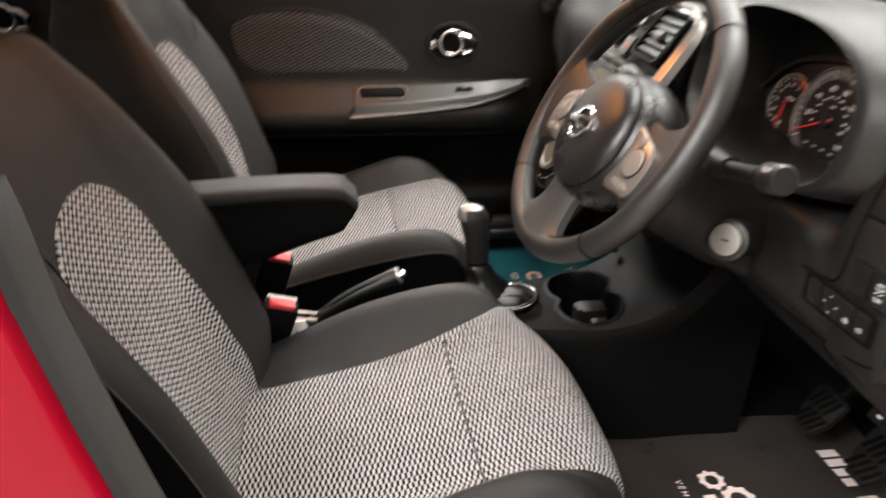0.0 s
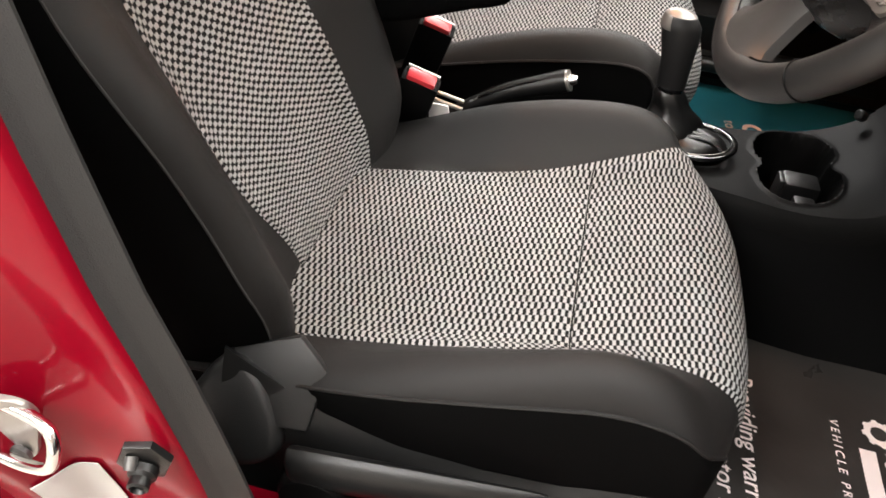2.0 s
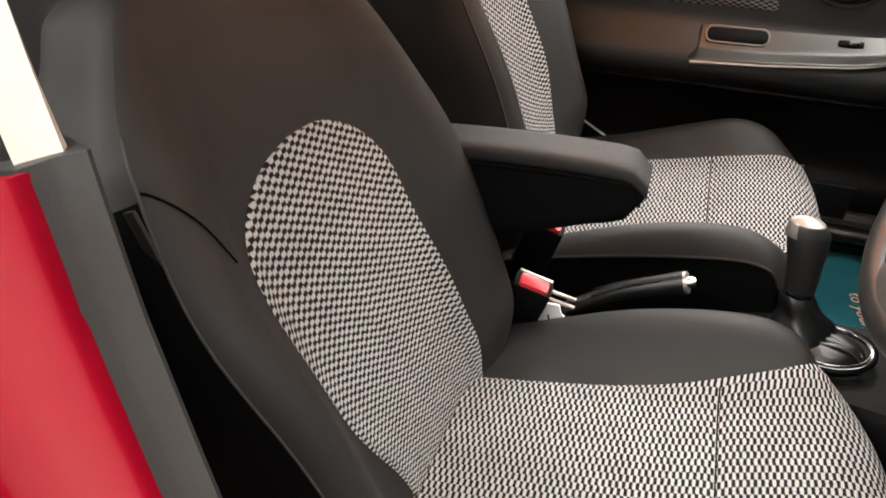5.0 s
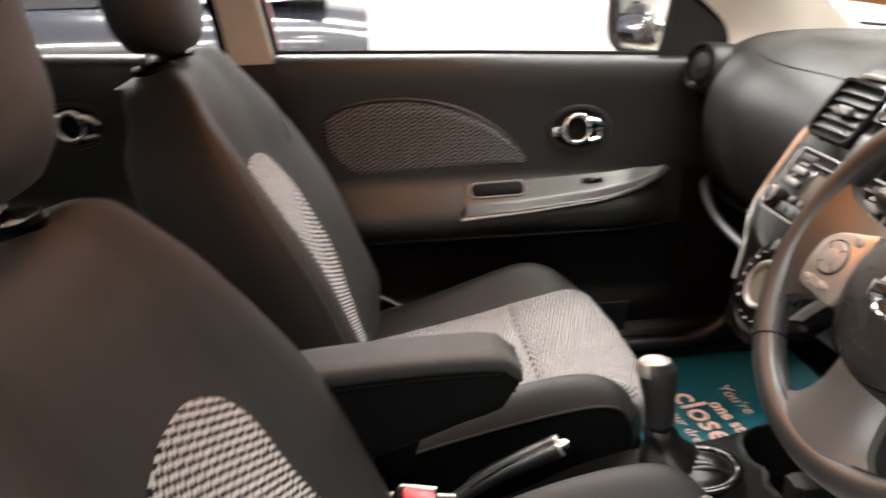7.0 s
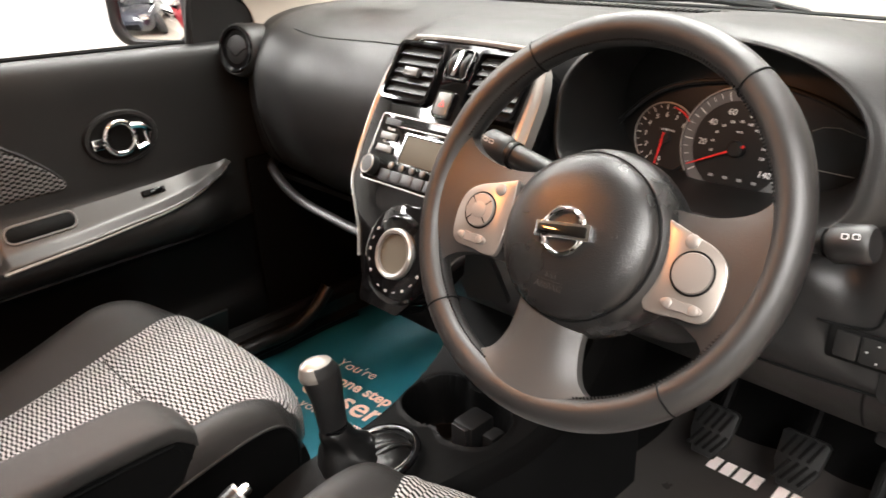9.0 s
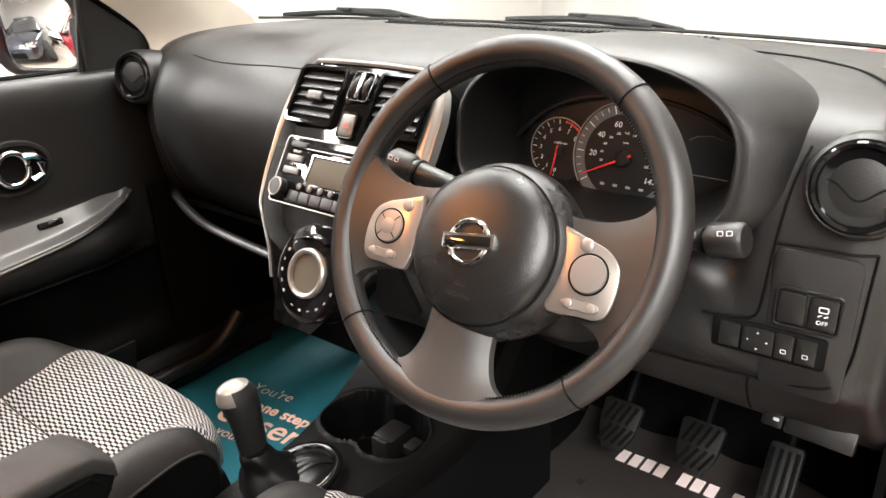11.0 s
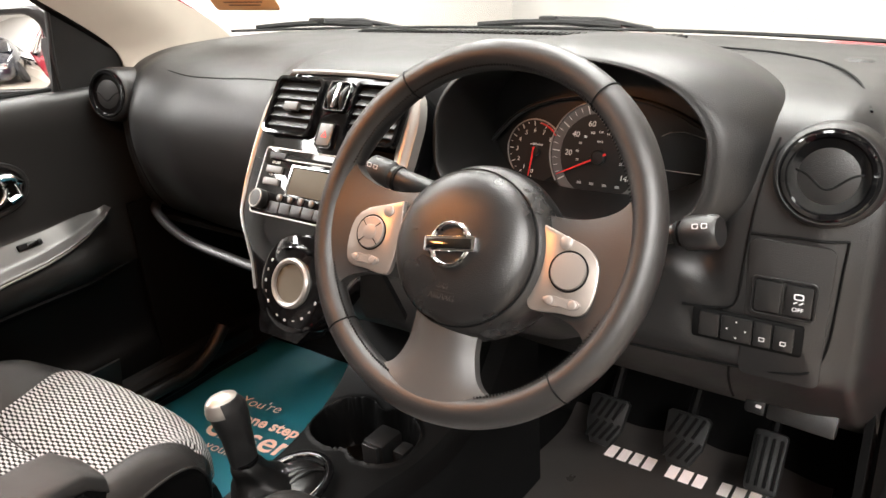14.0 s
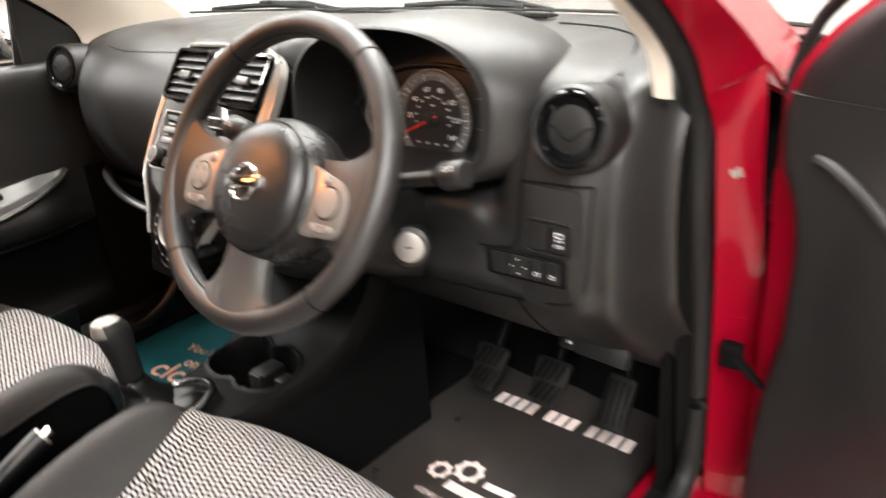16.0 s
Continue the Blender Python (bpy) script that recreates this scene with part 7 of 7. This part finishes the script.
def inner_panel(u, v):
    z = 0.37 + 0.652 * v
    y = panel_edge(z) - (1.02 + panel_edge(z)) * u ** 1.6
    return dm(panel_x(y, z) + 0.010 * (1 - sstep(0, 0.03, u)), y, z)


def red_edge(u, v):
    z = 0.37 + 0.85 * v
    out_y = float(np.interp(z, (0.37, 0.97, 1.009, 1.045, 1.09, 1.117, 1.16, 1.25), (0.019, 0.021, 0.019, 0.006, -0.029, -0.062, -0.118, -0.27)))
    return dm(-0.019 - 0.010 * math.sin(math.pi * u / 2), out_y + (panel_edge(z) - 0.012 - out_y) * u, z)


part("inner_panel", solid(grid(inner_panel, 50, 60), 0.006), SOFT, door_o, "black moulded inner door panel", sharp=60)
part("door_flange", solid(grid(red_edge, 8, 70), 0.003), RED, door_o, "red pressed door flange", sharp=60)
part("sail_panel", solid(grid(lambda u, v: dm(-0.036 + 0.008 * (1 - sstep(0, 0.1, u)), panel_edge(1.016 + 0.198 * v) * (1 - u) - (0.26 + 0.02 * v) * u, 1.016 + 0.198 * v), 16, 20), 0.006), SOFT, door_o, "black mirror sail panel", sharp=60)
part("panel_seam", tube([dm(panel_x(-0.02, 0.976) - 0.001, -0.002 - 0.040 * k / 6, 0.974 + 0.004 * k / 6) for k in range(7)] + [dm(-0.0405, -0.045, 0.964)] + [dm(-0.0425, -0.050 - 0.12 * k / 8, 0.963 + 0.014 * k / 8) for k in range(9)], 0.0020, 5), DARK, door_o)
part("panel_crease", tube(curve_pts([dm(-0.046, -0.047, 0.957), dm(-0.052, -0.075, 0.952), dm(-0.060, -0.121, 0.930), dm(-0.066, -0.20, 0.87), dm(-0.068, -0.30, 0.80)], 20), 0.007, 8), SOFT, door_o)
part("frame_rubber", tube(curve_pts([dm(-0.012, 0.020, 0.99), dm(-0.008, 0.022, 1.033), dm(-0.008, 0.004, 1.082), dm(-0.010, -0.020, 1.114), dm(-0.03, -0.10, 1.175), dm(-0.06, -0.26, 1.27)], 30), 0.009, 8), RUBBER, door_o, "black rubber of the window frame")
part("window_frame", tube(curve_pts([dm(-0.03, -0.14, 1.178), dm(-0.055, -0.24, 1.245), dm(-0.12, -0.48, 1.37), dm(-0.13, -0.80, 1.39), dm(-0.06, -1.02, 1.20), dm(0.0, -1.05, 1.02)], 60), 0.014, 8), RED, door_o, "red window frame")
gl_ = part("window_pane", solid(grid(lambda u, v: dm(0.0 - 0.12 * v ** 1.5, -0.20 - 0.25 * v - (0.82 - 0.30 * v) * u, 1.01 + 0.37 * v), 6, 6), 0.003), GLASS, door_o, "clear side window")
gl_.visible_shadow = False

# ---- outside mirror, wipers, sticker ----
mir = thing("door_mirror", (-0.92, 0.28, 0.95), "black outside door mirror with clear glass", "mirror")
MM = frame_at((-0.978, 0.246, 1.060), (0.895, 0.446, 0), (0, 0, 1))
rings = []
for k in range(9):
    f = k / 8
    sc = math.sqrt(max(0.02, 1 - f ** 2.2))
    rings.append([MM @ Vector((x * (0.96 * sc + 0.04), y * (0.94 * sc + 0.06), -0.12 * f - 0.004)) for x, y in rrect(0.245, 0.185, 0.055, 6)])
part("mirror_housing", loft(rings), HARD, mir, "black mirror housing")
part("mirror_rim", ring_band(rrect(0.245, 0.185, 0.055, 6), rrect(0.184, 0.155, 0.045, 6), 0.010, MM, 0.004, -0.006), HARD, mir)
part("mirror_glass", prism(rrect(0.188, 0.159, 0.045, 6), 0.002, MM, 0.0005, -0.004), MIRROR, mir, "clear mirror glass")
part("mirror_arm", box((-0.835, 0.305, 1.03), (0.13, 0.075, 0.13), 0.025), HARD, mir)
for x0, x1 in ((-0.715, -0.46), (-0.21, 0.12)):
    w = thing("wiper", ((x0 + x1) / 2, 0.86, 1.05), "black windscreen wiper lying on the scuttle", "wiper", "wipers")
    n = 14
    pth = []
    for k in range(n + 1):
        x = x0 + (x1 - x0) * k / n
        b_ = screen_base(x / 0.80)
        pth.append(Vector((x, b_.y + 0.004, b_.z + 0.008 + 0.007 * math.sin(math.pi * k / n))))
    part("wiper_blade", tube(pth, 0.0045, 6, flat=1.6), RUBBER, w)
    part("wiper_arm", tube([pth[n // 2] + Vector((0, 0.006, 0.006)), pth[-3] + Vector((0, 0.02, 0.006)), pth[-1] + Vector((0.05, 0.035, -0.010))], 0.006, 8), RUBBER, w)
    part("wiper_clip", box(pth[n // 2] + Vector((0, 0.004, 0.007)), (0.04, 0.014, 0.010), 0.003), RUBBER, w)
stm = frame_at((-0.455, 0.44, 1.165), (1, 0.0, 0), (0, -0.55, 0.84))
stick = single("window_sticker", prism(rrect(0.185, 0.10, 0.010), 0.0008, stm, 0.0002), mat("orange_sticker", (0.85, 0.42, 0.16), 0.5), "orange and red paper sticker on the windscreen", "sticker")
part("sticker_panel", prism(rrect(0.145, 0.055, 0.003), 0.0006, stm @ Matrix.Translation((0, 0.010, 0.0009)), 0.0001), mat("sticker_red", (0.62, 0.015, 0.02), 0.5), stick)
for k in range(2):
    part("sticker_line", box(stm @ Vector((0, -0.030 - 0.007 * k, 0.0012)), (0.11 - 0.02 * k, 0.0022, 0.0005), 0, stm.to_3x3().to_4x4()), mat("sticker_ink", (0.20, 0.07, 0.03), 0.6), stick)


# ---- other cars and boards in the showroom ----
def parked_car(x, y, yaw, paint, label):
    m_ = Matrix.Translation((x, y, 0)) @ Matrix.Rotation(radians(yaw), 4, "Z")
    c = thing("parked_car", (x, y, 0), label, "car", "parked cars")
    secs = ((-2.05, 0.45, 0.78, 0.62), (-1.95, 0.28, 0.98, 0.78), (-1.2, 0.22, 1.02, 0.86), (0.0, 0.22, 1.00, 0.87), (0.9, 0.22, 0.96, 0.86), (1.6, 0.25, 0.84, 0.80), (2.0, 0.32, 0.72, 0.66), (2.08, 0.40, 0.62, 0.55))
    rings_ = []
    for yy, z0, z1, hw in secs:
        rr = []
        for q in range(24):
            a_ = 2 * math.pi * q / 24
            ca, sa = math.cos(a_), math.sin(a_)
            rr.append(m_ @ Vector((hw * math.copysign(abs(ca) ** 0.45, ca), yy, (z0 + z1) / 2 + (z1 - z0) / 2 * math.copysign(abs(sa) ** 0.6, sa))))
        rings_.append(rr)
    part("car_body", loft(rings_), paint, c)
    rings_ = []
    for yy, zt, hw in ((-1.95, 0.99, 0.66), (-1.70, 1.38, 0.58), (-0.9, 1.50, 0.60), (-0.1, 1.49, 0.60), (0.35, 1.32, 0.62), (0.95, 0.96, 0.70)):
        rings_.append([m_ @ Vector(p) for p in ((-hw - 0.12, yy, 0.95), (-hw, yy, zt - 0.06), (-hw + 0.10, yy, zt), (hw - 0.10, yy, zt), (hw, yy, zt - 0.06), (hw + 0.12, yy, 0.95))])
    part("car_glasshouse", loft(rings_), CARGLASS, c)
    rings_ = [[m_ @ Vector((sx_ * 0.53, yy, zz)) for sx_, zz in ((-1, zt - 0.01), (1, zt - 0.01), (1, zt + 0.03), (-1, zt + 0.03))] for yy, zt in ((-1.72, 1.38), (-0.9, 1.50), (-0.1, 1.49), (0.10, 1.43))]
    part("car_roof", loft(rings_), paint, c)
    for sx_ in (-1, 1):
        for wy_ in (-1.28, 1.25):
            t_ = part("wheel", lathe([(0.20, -0.10), (0.31, -0.09), (0.32, -0.05), (0.32, 0.05), (0.31, 0.09), (0.20, 0.10)], m_ @ frame_at((sx_ * 0.80, wy_, 0.32), (0, sx_, 0), (0, 0, 1)), 28), TYRE, c)
            part("wheel_rim", lathe([(0.205, 0.085), (0.19, 0.06), (0.06, 0.07), (0.001, 0.08)], m_ @ frame_at((sx_ * 0.80, wy_, 0.32), (0, sx_, 0), (0, 0, 1)), 10), SATIN, t_)
        part("headlamp", box(m_ @ Vector((sx_ * 0.62, 1.90, 0.68)), (0.26, 0.20, 0.12), 0.04, Matrix.Rotation(radians(yaw - sx_ * 20), 4, "Z")), CHROME, c)
    part("grille", box(m_ @ Vector((0, 2.06, 0.46)), (0.80, 0.06, 0.18), 0.02, Matrix.Rotation(radians(yaw), 4, "Z")), DARK, c)


parked_car(-2.15, -3.9, 8, CARDARK, "dark parked hatchback behind the car")
parked_car(-1.9, -6.6, -25, CARWHITE, "white parked hatchback farther back in the showroom")
parked_car(-4.1, -1.6, 4, CARDARK, "dark parked hatchback beyond the passenger side")
bd = thing("display_board", (-5.0, -3.3, 0.0), "white display board with blue and lime bands", "display board")
part("board_panel", box((-5.05, -3.4, 1.3), (0.04, 2.6, 2.0), 0.01), WALLMAT, bd)
part("board_leg", box((-5.05, -4.3, 0.15), (0.05, 0.06, 0.34), 0.005), STEELGREY, bd)
part("board_leg", box((-5.05, -2.5, 0.15), (0.05, 0.06, 0.34), 0.005), STEELGREY, bd)
part("board_band", box((-5.02, -3.4, 1.15), (0.02, 2.5, 0.16), 0.004), mat("blue_band", (0.03, 0.08, 0.55), 0.5), bd)
part("board_band", box((-5.02, -2.9, 0.85), (0.02, 1.2, 0.14), 0.004), mat("lime_band", (0.55, 0.75, 0.08), 0.5), bd)
